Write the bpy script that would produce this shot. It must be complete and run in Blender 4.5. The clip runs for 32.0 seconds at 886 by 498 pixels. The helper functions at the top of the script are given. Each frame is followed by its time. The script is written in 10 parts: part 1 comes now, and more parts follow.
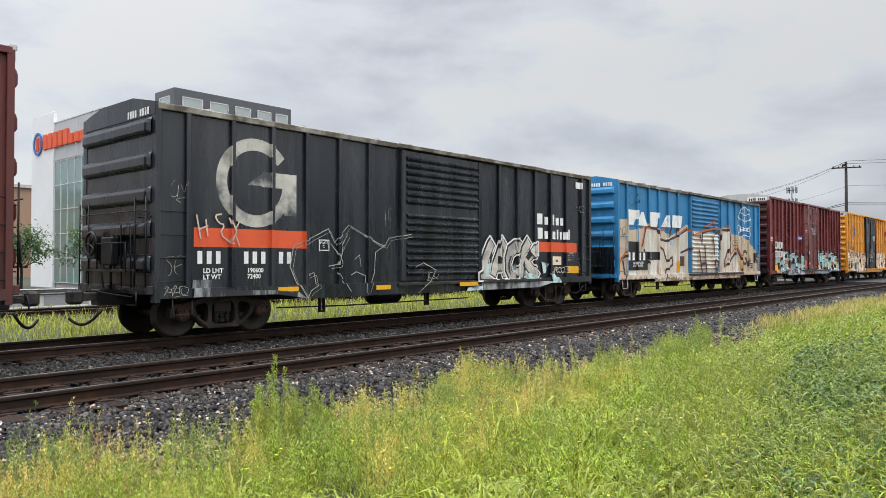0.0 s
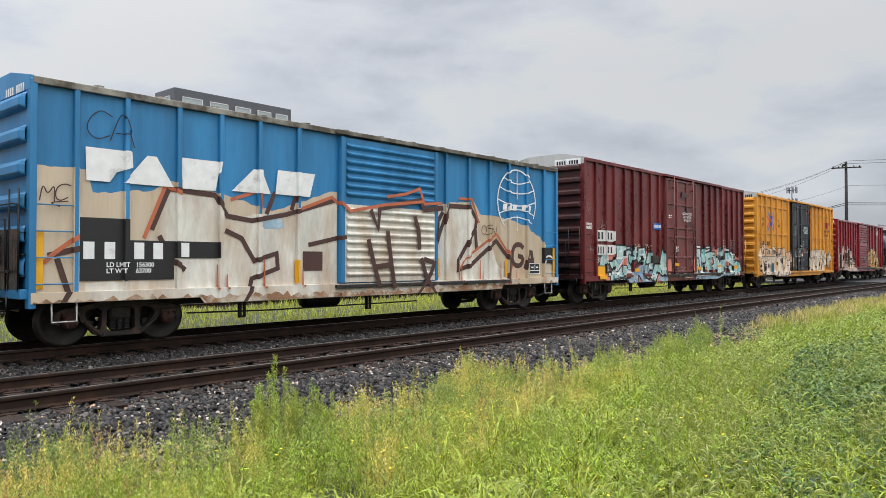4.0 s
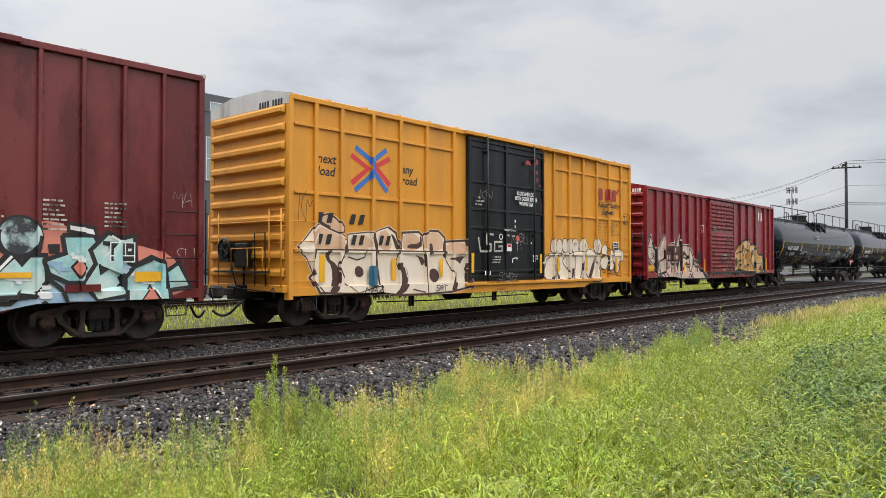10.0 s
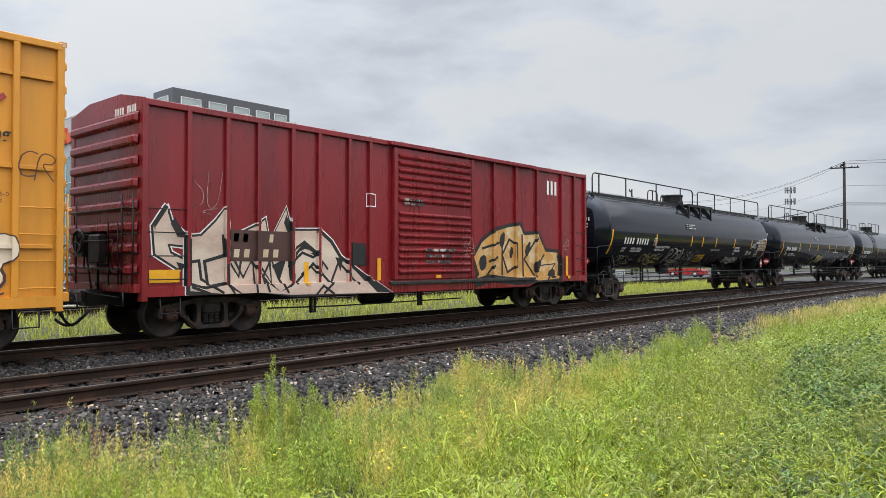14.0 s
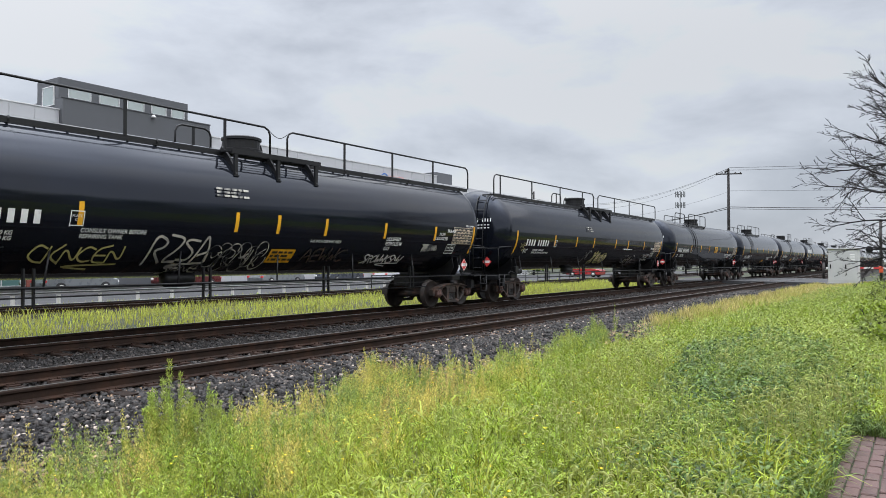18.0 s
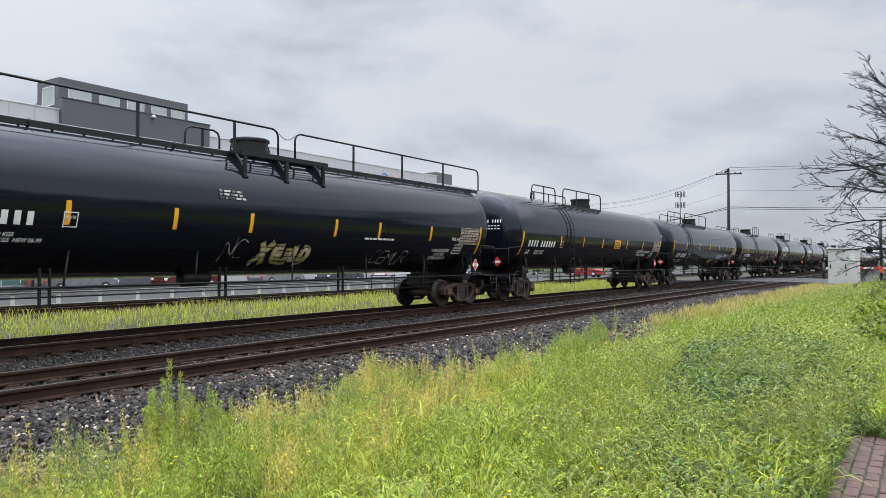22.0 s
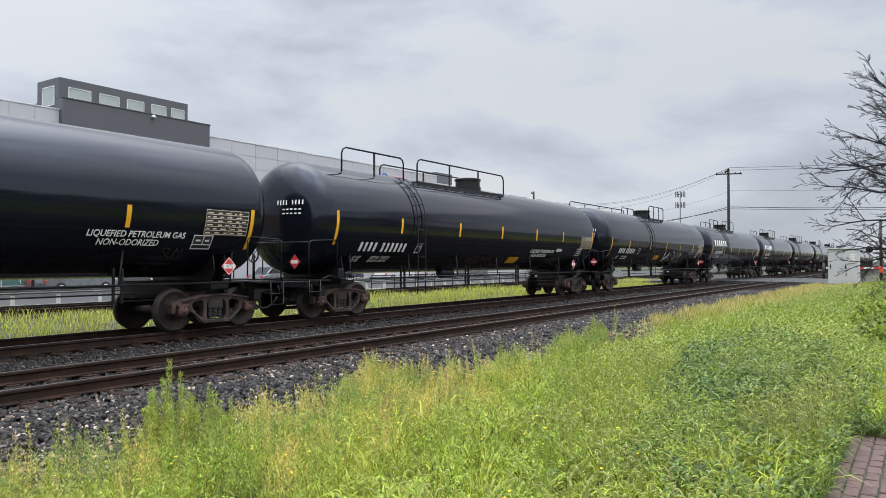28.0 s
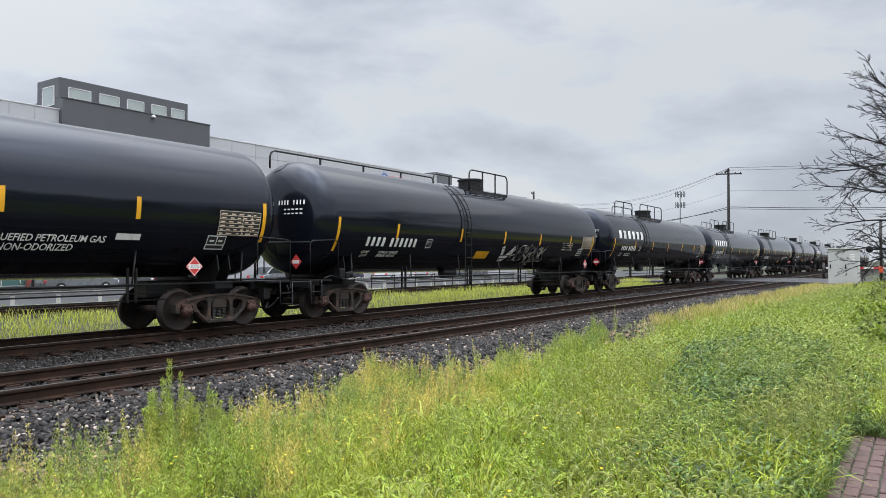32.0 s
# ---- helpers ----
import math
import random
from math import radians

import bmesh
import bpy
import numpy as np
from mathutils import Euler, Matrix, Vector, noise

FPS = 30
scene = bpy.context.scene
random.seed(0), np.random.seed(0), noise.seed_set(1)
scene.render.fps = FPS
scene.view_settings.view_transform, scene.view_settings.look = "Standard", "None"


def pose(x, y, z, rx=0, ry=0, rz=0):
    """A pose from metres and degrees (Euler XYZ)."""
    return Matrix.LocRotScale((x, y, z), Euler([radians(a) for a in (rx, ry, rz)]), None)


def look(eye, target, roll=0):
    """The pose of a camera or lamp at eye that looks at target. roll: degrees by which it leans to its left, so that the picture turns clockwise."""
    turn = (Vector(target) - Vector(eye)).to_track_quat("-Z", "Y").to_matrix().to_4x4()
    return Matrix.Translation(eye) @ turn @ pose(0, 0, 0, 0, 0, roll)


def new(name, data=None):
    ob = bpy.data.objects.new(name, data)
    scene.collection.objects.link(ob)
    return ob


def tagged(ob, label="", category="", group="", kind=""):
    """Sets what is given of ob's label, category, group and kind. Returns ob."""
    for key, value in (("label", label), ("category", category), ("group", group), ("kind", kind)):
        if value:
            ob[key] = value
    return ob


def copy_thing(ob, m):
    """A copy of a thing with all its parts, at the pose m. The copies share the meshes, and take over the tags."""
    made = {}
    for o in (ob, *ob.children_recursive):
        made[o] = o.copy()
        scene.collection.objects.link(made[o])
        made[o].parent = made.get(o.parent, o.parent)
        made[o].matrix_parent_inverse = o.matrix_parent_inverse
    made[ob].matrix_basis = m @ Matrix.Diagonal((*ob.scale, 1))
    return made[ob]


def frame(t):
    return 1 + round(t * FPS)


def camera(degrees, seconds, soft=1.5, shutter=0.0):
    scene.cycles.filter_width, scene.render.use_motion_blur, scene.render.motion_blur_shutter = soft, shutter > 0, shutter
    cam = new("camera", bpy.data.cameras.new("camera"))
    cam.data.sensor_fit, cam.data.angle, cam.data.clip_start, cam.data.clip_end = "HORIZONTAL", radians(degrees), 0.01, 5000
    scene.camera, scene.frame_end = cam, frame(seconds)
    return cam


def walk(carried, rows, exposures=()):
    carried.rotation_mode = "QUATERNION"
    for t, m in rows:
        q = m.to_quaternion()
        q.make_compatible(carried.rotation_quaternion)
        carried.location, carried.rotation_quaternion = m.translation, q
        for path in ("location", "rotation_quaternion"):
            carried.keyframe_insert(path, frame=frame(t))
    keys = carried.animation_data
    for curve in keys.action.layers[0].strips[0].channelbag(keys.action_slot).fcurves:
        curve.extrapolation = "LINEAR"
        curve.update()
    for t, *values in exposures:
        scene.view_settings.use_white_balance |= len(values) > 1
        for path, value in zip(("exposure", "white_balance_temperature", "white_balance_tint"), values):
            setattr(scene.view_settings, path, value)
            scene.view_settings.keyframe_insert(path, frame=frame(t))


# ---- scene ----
# World: x along the tracks (the train comes from +x), y across them, away from the camera, z = 0 at the rail tops.
EYE = Vector((0.0, 0.0, 1.519))
FIRST, LAST = (48.61, 0.98), (56.24, 1.02)      # heading from +y towards +x, and tilt, before and after the turn


def aim(k):
    yaw, tilt = (radians(a + (b - a) * k) for a, b in zip(FIRST, LAST))
    return look(EYE, EYE + Vector((math.sin(yaw) * math.cos(tilt), math.cos(yaw) * math.cos(tilt), math.sin(tilt))))


cam = camera(63.23, 32.0, soft=0.6)
walk(cam, [(t, aim(k)) for t, k in ((0, 0), (13.8, 0), (14.0, 0.015), (14.5, 0.215), (15.0, 0.42), (15.5, 0.63), (16.0, 0.85), (16.3, 0.955), (16.55, 1), (32, 1))],
     exposures=((0, 0.28, 6450, 10), (3, 0.25, 6450, 10), (6, 0.13, 6400, 10), (7, 0.26, 6450, 10), (8.8, 0.28, 6500, 10), (10, 0.27, 6550, 10), (11, 0.19, 6550, 10), (13, 0.24, 6450, 10), (14.5, 0.27, 6350, 10), (17, 0.29, 6250, 10), (32, 0.26, 6230, 10)))

# ---------------------------------------------------------------- light
SUN_UP, SUN_ROUND = 66.0, 200.0
world = bpy.data.worlds.new("overcast")
scene.world = world
world.use_nodes = True


def overcast(nt):
    nt.nodes.clear()
    N, K = nt.nodes.new, nt.links.new
    out, bg, sky = N("ShaderNodeOutputWorld"), N("ShaderNodeBackground"), N("ShaderNodeTexSky")
    sky.sky_type, sky.sun_disc = "NISHITA", False
    sky.sun_elevation, sky.sun_rotation = radians(SUN_UP), radians(SUN_ROUND)
    coord, sep, mapping = N("ShaderNodeTexCoord"), N("ShaderNodeSeparateXYZ"), N("ShaderNodeMapping")
    K(coord.outputs["Generated"], sep.inputs[0])
    K(coord.outputs["Generated"], mapping.inputs[0])
    mapping.inputs["Scale"].default_value = (1.0, 1.0, 2.5)
    mapping.inputs["Location"].default_value = (2.3, 0.4, 1.1)
    cloud, fine = N("ShaderNodeTexNoise"), N("ShaderNodeTexNoise")
    cloud.inputs["Scale"].default_value, cloud.inputs["Detail"].default_value, cloud.inputs["Roughness"].default_value = 2.6, 7, 0.52
    cloud.inputs["Distortion"].default_value = 0.25
    K(mapping.outputs[0], cloud.inputs["Vector"])
    ramp = N("ShaderNodeValToRGB")
    ramp.color_ramp.interpolation = "B_SPLINE"
    ramp.color_ramp.elements[0].position, ramp.color_ramp.elements[0].color = 0.36, (0.53, 0.56, 0.62, 1)
    ramp.color_ramp.elements[1].position, ramp.color_ramp.elements[1].color = 0.66, (1.17, 1.20, 1.255, 1)
    fine.inputs["Scale"].default_value, fine.inputs["Detail"].default_value, fine.inputs["Roughness"].default_value = 7.5, 6, 0.6
    fine.inputs["Distortion"].default_value = 0.4
    K(mapping.outputs[0], fine.inputs["Vector"])
    both = N("ShaderNodeMath")
    both.operation = "MULTIPLY_ADD"
    K(fine.outputs["Fac"], both.inputs[0])
    both.inputs[1].default_value = 0.20
    lower = N("ShaderNodeMath")
    lower.operation, lower.inputs[1].default_value = "SUBTRACT", 0.10
    K(cloud.outputs["Fac"], lower.inputs[0])
    K(lower.outputs[0], both.inputs[2])
    K(both.outputs[0], ramp.inputs[0])
    # an overcast sky brightens towards the zenith
    rise, gain = N("ShaderNodeMath"), N("ShaderNodeMath")
    rise.operation, gain.operation = "POWER", "MULTIPLY_ADD"
    low = N("ShaderNodeMath")
    low.operation = "MAXIMUM"
    K(sep.outputs["Z"], low.inputs[0])
    low.inputs[1].default_value = 0.0
    K(low.outputs[0], rise.inputs[0])
    rise.inputs[1].default_value = 3.8
    K(rise.outputs[0], gain.inputs[0])
    gain.inputs[1].default_value, gain.inputs[2].default_value = 5.6, 0.575
    up = gain
    clouds = N("ShaderNodeMix")
    clouds.data_type, clouds.blend_type = "RGBA", "MULTIPLY"
    clouds.inputs["Factor"].default_value = 1.0
    K(ramp.outputs[0], clouds.inputs["A"])
    K(up.outputs[0], clouds.inputs["B"])
    # thicker cloud towards the east end of the line
    east, shade = N("ShaderNodeMath"), N("ShaderNodeMix")
    ahead, slope = N("ShaderNodeMath"), N("ShaderNodeMath")
    ahead.operation, slope.operation, east.operation = "MAXIMUM", "MULTIPLY_ADD", "MULTIPLY_ADD"
    K(sep.outputs["X"], ahead.inputs[0])
    ahead.inputs[1].default_value = 0.0
    K(low.outputs[0], slope.inputs[0])
    slope.inputs[1].default_value, slope.inputs[2].default_value = -0.45, -0.09
    K(ahead.outputs[0], east.inputs[0])
    K(slope.outputs[0], east.inputs[1])
    east.inputs[2].default_value = 1.085
    shade.data_type, shade.blend_type = "RGBA", "MULTIPLY"
    shade.inputs["Factor"].default_value = 1.0
    K(clouds.outputs["Result"], shade.inputs["A"])
    K(east.outputs[0], shade.inputs["B"])
    clouds = shade
    add, dim = N("ShaderNodeMix"), N("ShaderNodeMix")
    dim.data_type, dim.blend_type = "RGBA", "MULTIPLY"
    dim.inputs["Factor"].default_value = 1.0
    dim.inputs["B"].default_value = (0.01, 0.01, 0.01, 1)
    K(sky.outputs[0], dim.inputs["A"])
    add.data_type, add.blend_type = "RGBA", "ADD"
    add.inputs["Factor"].default_value = 1.0
    K(clouds.outputs["Result"], add.inputs["A"])
    K(dim.outputs["Result"], add.inputs["B"])
    K(add.outputs["Result"], bg.inputs["Color"])
    bg.inputs["Strength"].default_value = 1.0
    K(bg.outputs[0], out.inputs[0])


overcast(world.node_tree)
sun = new("sun", bpy.data.lights.new("sun", "SUN"))
sun.data.energy, sun.data.angle, sun.data.color = 1.4, radians(140), (1.0, 0.97, 0.93)
toward = Vector((math.sin(radians(SUN_ROUND)) * math.cos(radians(SUN_UP)), math.cos(radians(SUN_ROUND)) * math.cos(radians(SUN_UP)), math.sin(radians(SUN_UP))))
sun.matrix_basis = look(toward * 60, (0, 0, 0))


# ---------------------------------------------------------------- materials
def material(name, color, rough=0.6, metal=0.0, vary=0.25, scale=4.0, stretch=(1, 1, 1), second=None, amount=0.0, second_scale=1.5, bump=0.0, bump_scale=40.0, island=0.0, coat=0.0, own=0.0, spec=0.5, sharp=0.08, gloss=0.15):
    """A procedural surface: colour with grain at two scales, patches of a second colour (amount 0 to 1), roughness that follows it, and relief."""
    m = bpy.data.materials.new(name)
    m.use_nodes = True
    nt = m.node_tree
    N, K = nt.nodes.new, nt.links.new
    p = nt.nodes["Principled BSDF"]
    co, mp = N("ShaderNodeTexCoord"), N("ShaderNodeMapping")
    mp.inputs["Scale"].default_value = stretch
    K(co.outputs["Object"], mp.inputs[0])
    a, b = N("ShaderNodeTexNoise"), N("ShaderNodeTexNoise")
    a.inputs["Scale"].default_value, a.inputs["Detail"].default_value = scale, 6
    b.inputs["Scale"].default_value, b.inputs["Detail"].default_value = scale * 9, 4
    K(mp.outputs[0], a.inputs["Vector"])
    K(mp.outputs[0], b.inputs["Vector"])
    mix = N("ShaderNodeMath")
    mix.operation = "MULTIPLY_ADD"
    K(b.outputs["Fac"], mix.inputs[0])
    mix.inputs[1].default_value = 0.45
    K(a.outputs["Fac"], mix.inputs[2])
    rng = N("ShaderNodeMapRange")
    rng.inputs["From Min"].default_value, rng.inputs["From Max"].default_value = 0.4, 1.05
    rng.inputs["To Min"].default_value, rng.inputs["To Max"].default_value = 1 - vary, 1 + vary
    K(mix.outputs[0], rng.inputs["Value"])
    value = rng.outputs[0]
    if island or own:
        src = N("ShaderNodeNewGeometry").outputs["Random Per Island"] if island else N("ShaderNodeObjectInfo").outputs["Random"]
        r2, mul = N("ShaderNodeMapRange"), N("ShaderNodeMath")
        k = island or own
        r2.inputs["To Min"].default_value, r2.inputs["To Max"].default_value = 1 - k, 1 + k
        K(src, r2.inputs["Value"])
        mul.operation = "MULTIPLY"
        K(value, mul.inputs[0])
        K(r2.outputs[0], mul.inputs[1])
        value = mul.outputs[0]
    col = N("ShaderNodeMix")
    col.data_type, col.blend_type = "RGBA", "MULTIPLY"
    col.inputs["Factor"].default_value = 1.0
    col.inputs["A"].default_value = (*color, 1)
    K(value, col.inputs["B"])
    last = col.outputs["Result"]
    if second:
        c, cr, over = N("ShaderNodeTexNoise"), N("ShaderNodeMapRange"), N("ShaderNodeMix")
        c.inputs["Scale"].default_value, c.inputs["Detail"].default_value, c.inputs["Roughness"].default_value = second_scale, 8, 0.62
        K(mp.outputs[0], c.inputs["Vector"])
        edge = 0.72 - 0.44 * amount
        cr.inputs["From Min"].default_value, cr.inputs["From Max"].default_value = edge - sharp, edge + sharp
        cr.clamp = True
        K(c.outputs["Fac"], cr.inputs["Value"])
        over.data_type = "RGBA"
        K(cr.outputs[0], over.inputs["Factor"])
        K(last, over.inputs["A"])
        over.inputs["B"].default_value = (*second, 1)
        last = over.outputs["Result"]
    K(last, p.inputs["Base Color"])
    rr = N("ShaderNodeMapRange")
    rr.inputs["From Min"].default_value, rr.inputs["From Max"].default_value = 0.4, 1.05
    rr.inputs["To Min"].default_value, rr.inputs["To Max"].default_value = max(0.02, rough - 0.12 * rough - gloss * 0.2), min(1, rough + gloss)
    K(mix.outputs[0], rr.inputs["Value"])
    K(rr.outputs[0], p.inputs["Roughness"])
    p.inputs["Metallic"].default_value = metal
    p.inputs["Coat Weight"].default_value = coat
    p.inputs["Coat Roughness"].default_value = 0.12 if gloss > 0.1 else 0.03
    p.inputs["Specular IOR Level"].default_value = spec
    if bump:
        bp, bt = N("ShaderNodeBump"), N("ShaderNodeTexNoise")
        bt.inputs["Scale"].default_value, bt.inputs["Detail"].default_value = bump_scale, 5
        K(mp.outputs[0], bt.inputs["Vector"])
        bp.inputs["Strength"].default_value, bp.inputs["Distance"].default_value = bump, 0.02
        K(bt.outputs["Fac"], bp.inputs["Height"])
        K(bp.outputs[0], p.inputs["Normal"])
    return m


def leafy(name, color, dry, amount=0.3, island=0.82, scale=0.35, through_light=0.30, rough=0.38):
    """Foliage: colour drifting between green and dry over metres, each leaf a little different, light passing through."""
    m = material(name, color, rough=rough, vary=0.42, scale=scale * 3, second=dry, amount=amount, second_scale=scale, island=island, sharp=0.16, spec=0.36)
    nt = m.node_tree
    p = nt.nodes["Principled BSDF"]
    t, mix = nt.nodes.new("ShaderNodeBsdfTranslucent"), nt.nodes.new("ShaderNodeMixShader")
    src = p.inputs["Base Color"].links[0].from_socket
    nt.links.new(src, t.inputs["Color"])
    mix.inputs[0].default_value = through_light
    nt.links.new(p.outputs[0], mix.inputs[1])
    nt.links.new(t.outputs[0], mix.inputs[2])
    nt.links.new(mix.outputs[0], nt.nodes["Material Output"].inputs["Surface"])
    return m


STREAK = (1.0, 1.0, 0.12)
M = {}
M["black_paint"] = material("black_paint", (0.0070, 0.0092, 0.0145), 0.20, vary=0.55, scale=1.6, stretch=STREAK, second=(0.030, 0.033, 0.039), amount=0.42, second_scale=1.1, bump=0.10, bump_scale=2.2, sharp=0.07, spec=0.52, gloss=0.22)
M["blue_paint"] = material("blue_paint", (0.028, 0.205, 0.43), 0.45, vary=0.22, scale=1.4, stretch=STREAK, second=(0.010, 0.115, 0.25), amount=0.42, second_scale=1.2, bump=0.05, bump_scale=3, sharp=0.14)
M["roof_grime"] = material("roof_grime", (0.075, 0.062, 0.045), 0.8, vary=0.4, scale=2.5, second=(0.30, 0.28, 0.24), amount=0.36, second_scale=2.2, sharp=0.12)
M["oxide_paint"] = material("oxide_paint", (0.098, 0.0125, 0.0130), 0.26, vary=0.32, scale=1.5, stretch=(1, 1, 0.4), second=(0.150, 0.028, 0.027), amount=0.42, second_scale=0.75, bump=0.10, bump_scale=2.0, sharp=0.05, spec=0.34)
# car-end oxide: shade from the neighbouring car put into the colour, plus dirt patches
M["oxide_shaded_grime"] = material("oxide_shaded_grime", (0.060, 0.011, 0.010), 0.5, vary=0.4, scale=2, second=(0.026, 0.014, 0.012), amount=0.42, second_scale=1.4, sharp=0.12, spec=0.3)
M["oxide_door"] = material("oxide_door", (0.135, 0.030, 0.028), 0.42, vary=0.35, scale=1.5, second=(0.030, 0.013, 0.012), amount=0.26, second_scale=1.7, bump=0.05, sharp=0.04)
M["yellow_paint"] = material("yellow_paint", (0.60, 0.252, 0.019), 0.48, vary=0.16, scale=1.2, stretch=STREAK, second=(0.38, 0.16, 0.022), amount=0.18, second_scale=1.1, bump=0.04, bump_scale=3, sharp=0.16)
M["crimson_paint"] = material("crimson_paint", (0.195, 0.0105, 0.0150), 0.24, vary=0.22, scale=1.4, stretch=STREAK, second=(0.11, 0.012, 0.016), amount=0.25, second_scale=1.0, bump=0.05, bump_scale=3, sharp=0.14)
M["rust_red"] = material("rust_red", (0.095, 0.015, 0.012), 0.5, vary=0.3, scale=1.5, stretch=STREAK, second=(0.05, 0.02, 0.016), amount=0.35)
M["tank_black"] = material("tank_black", (0.0050, 0.0064, 0.0105), 0.095, gloss=0.03, coat=0.05, vary=0.3, scale=0.9, second=(0.006, 0.006, 0.007), amount=0.3, second_scale=0.6, bump=0.03, bump_scale=1.2, sharp=0.2, spec=0.36)
M["tank_black"].node_tree.nodes["Principled BSDF"].inputs["Specular Tint"].default_value = (0.76, 0.83, 1.0, 1)
M["dark_steel"] = material("dark_steel", (0.014, 0.013, 0.0125), 0.6, vary=0.4, scale=5, second=(0.05, 0.036, 0.028), amount=0.35, second_scale=3, bump=0.2)
M["black_iron"] = material("black_iron", (0.007, 0.007, 0.008), 0.42, vary=0.3, scale=6, bump=0.1, spec=0.3)
M["truck_iron"] = material("truck_iron", (0.030, 0.024, 0.021), 0.6, spec=0.35, vary=0.5, scale=5, second=(0.085, 0.048, 0.035), amount=0.35, second_scale=3.5, bump=0.3)
M["wheel_steel"] = material("wheel_steel", (0.020, 0.0155, 0.014), 0.5, spec=0.3, vary=0.4, scale=3, second=(0.06, 0.036, 0.028), amount=0.3, second_scale=2.5, bump=0.1)
M["bearing_rust"] = material("bearing_rust", (0.065, 0.030, 0.022), 0.7, vary=0.4, scale=8)
M["galvanised"] = material("galvanised", (0.42, 0.41, 0.39), 0.5, vary=0.2, scale=3, stretch=STREAK, second=(0.2, 0.17, 0.14), amount=0.25)
M["white_paint"] = material("white_paint", (0.72, 0.72, 0.70), 0.5, vary=0.12, scale=5, second=(0.42, 0.40, 0.37), amount=0.15, second_scale=3)
M["worn_white"] = material("worn_white", (0.42, 0.40, 0.35), 0.6, vary=0.3, scale=4, second=(0.025, 0.027, 0.032), amount=0.46, second_scale=2.6, sharp=0.05)
M["reflector"] = material("reflector", (0.72, 0.36, 0.01), 0.4, vary=0.12, scale=6, second=(0.5, 0.22, 0.01), amount=0.15)
M["orange_stripe"] = material("orange_stripe", (0.62, 0.085, 0.025), 0.5, vary=0.15, scale=3)
M["ink"] = material("ink", (0.012, 0.011, 0.012), 0.5, vary=0.2, scale=4)
M["spray_white"] = material("spray_white", (0.70, 0.68, 0.66), 0.6, vary=0.15, scale=2.5, stretch=STREAK, second=(0.52, 0.50, 0.47), amount=0.25, second_scale=1.5, sharp=0.2)
M["spray_mint"] = material("spray_mint", (0.44, 0.57, 0.56), 0.6, vary=0.35, scale=2.5, second=(0.030, 0.032, 0.036), amount=0.36, second_scale=2.2, sharp=0.06)
M["sill_rust"] = material("sill_rust", (0.25, 0.13, 0.065), 0.8, vary=0.45, scale=3, second=(0.52, 0.46, 0.36), amount=0.42, second_scale=2.4, sharp=0.08)
M["spray_grey"] = material("spray_grey", (0.40, 0.385, 0.34), 0.6, vary=0.4, scale=2.2, second=(0.16, 0.17, 0.17), amount=0.34, second_scale=2.0, sharp=0.15)
M["spray_cream"] = material("spray_cream", (0.62, 0.53, 0.40), 0.6, vary=0.28, scale=2, second=(0.60, 0.50, 0.44), amount=0.4, sharp=0.2)
M["spray_tan"] = material("spray_tan", (0.46, 0.35, 0.225), 0.6, vary=0.28, scale=2, stretch=STREAK, second=(0.56, 0.48, 0.38), amount=0.4, sharp=0.2)
M["spray_brown"] = material("spray_brown", (0.060, 0.026, 0.020), 0.6, vary=0.2, scale=3)
M["spray_rust"] = material("spray_rust", (0.42, 0.115, 0.05), 0.6, vary=0.2, scale=3)
M["spray_aqua"] = material("spray_aqua", (0.22, 0.47, 0.47), 0.55, vary=0.5, scale=2.6, second=(0.52, 0.60, 0.54), amount=0.52, second_scale=1.9, sharp=0.14)
M["spray_ice"] = material("spray_ice", (0.36, 0.46, 0.52), 0.55, vary=0.4, scale=2.5, second=(0.19, 0.31, 0.45), amount=0.45, second_scale=2.2, sharp=0.15)
M["spray_coral"] = material("spray_coral", (0.60, 0.20, 0.14), 0.55, vary=0.15, scale=3)
M["spray_gold"] = material("spray_gold", (0.46, 0.24, 0.060), 0.55, vary=0.3, scale=2.5, second=(0.55, 0.42, 0.24), amount=0.36, second_scale=2.2)
M["spray_blush"] = material("spray_blush", (0.50, 0.36, 0.29), 0.6, vary=0.30, scale=2.2, stretch=(0.5, 1, 1), second=(0.60, 0.50, 0.40), amount=0.42, second_scale=1.6, sharp=0.12)
M["letter_halo"] = material("letter_halo", (0.62, 0.55, 0.46), 0.6, vary=0.3, scale=3, second=(0.55, 0.32, 0.12), amount=0.4, second_scale=2.5, sharp=0.2)
M["spray_pale"] = material("spray_pale", (0.68, 0.56, 0.41), 0.6, vary=0.22, scale=2.2, stretch=(1, 1, 0.4), second=(0.70, 0.60, 0.50), amount=0.45, second_scale=1.6, sharp=0.16)
M["spray_peach"] = material("spray_peach", (0.56, 0.33, 0.19), 0.6, vary=0.25, scale=2, second=(0.62, 0.44, 0.30), amount=0.4, sharp=0.2)
M["letter_bone"] = material("letter_bone", (0.52, 0.49, 0.42), 0.6, vary=0.3, scale=2.4, second=(0.20, 0.20, 0.20), amount=0.40, second_scale=1.6, sharp=0.12)
M["emblem_cream"] = material("emblem_cream", (0.46, 0.44, 0.39), 0.6, vary=0.35, scale=2.2, second=(0.055, 0.062, 0.070), amount=0.42, second_scale=1.7, sharp=0.12)
M["scuff"] = material("scuff", (0.40, 0.42, 0.42), 0.6, vary=0.4, scale=3, stretch=(1, 1, 0.22), second=(0.018, 0.020, 0.024), amount=0.60, second_scale=2.0, sharp=0.07)
M["spray_olive"] = material("spray_olive", (0.40, 0.36, 0.13), 0.6, vary=0.2, scale=3)
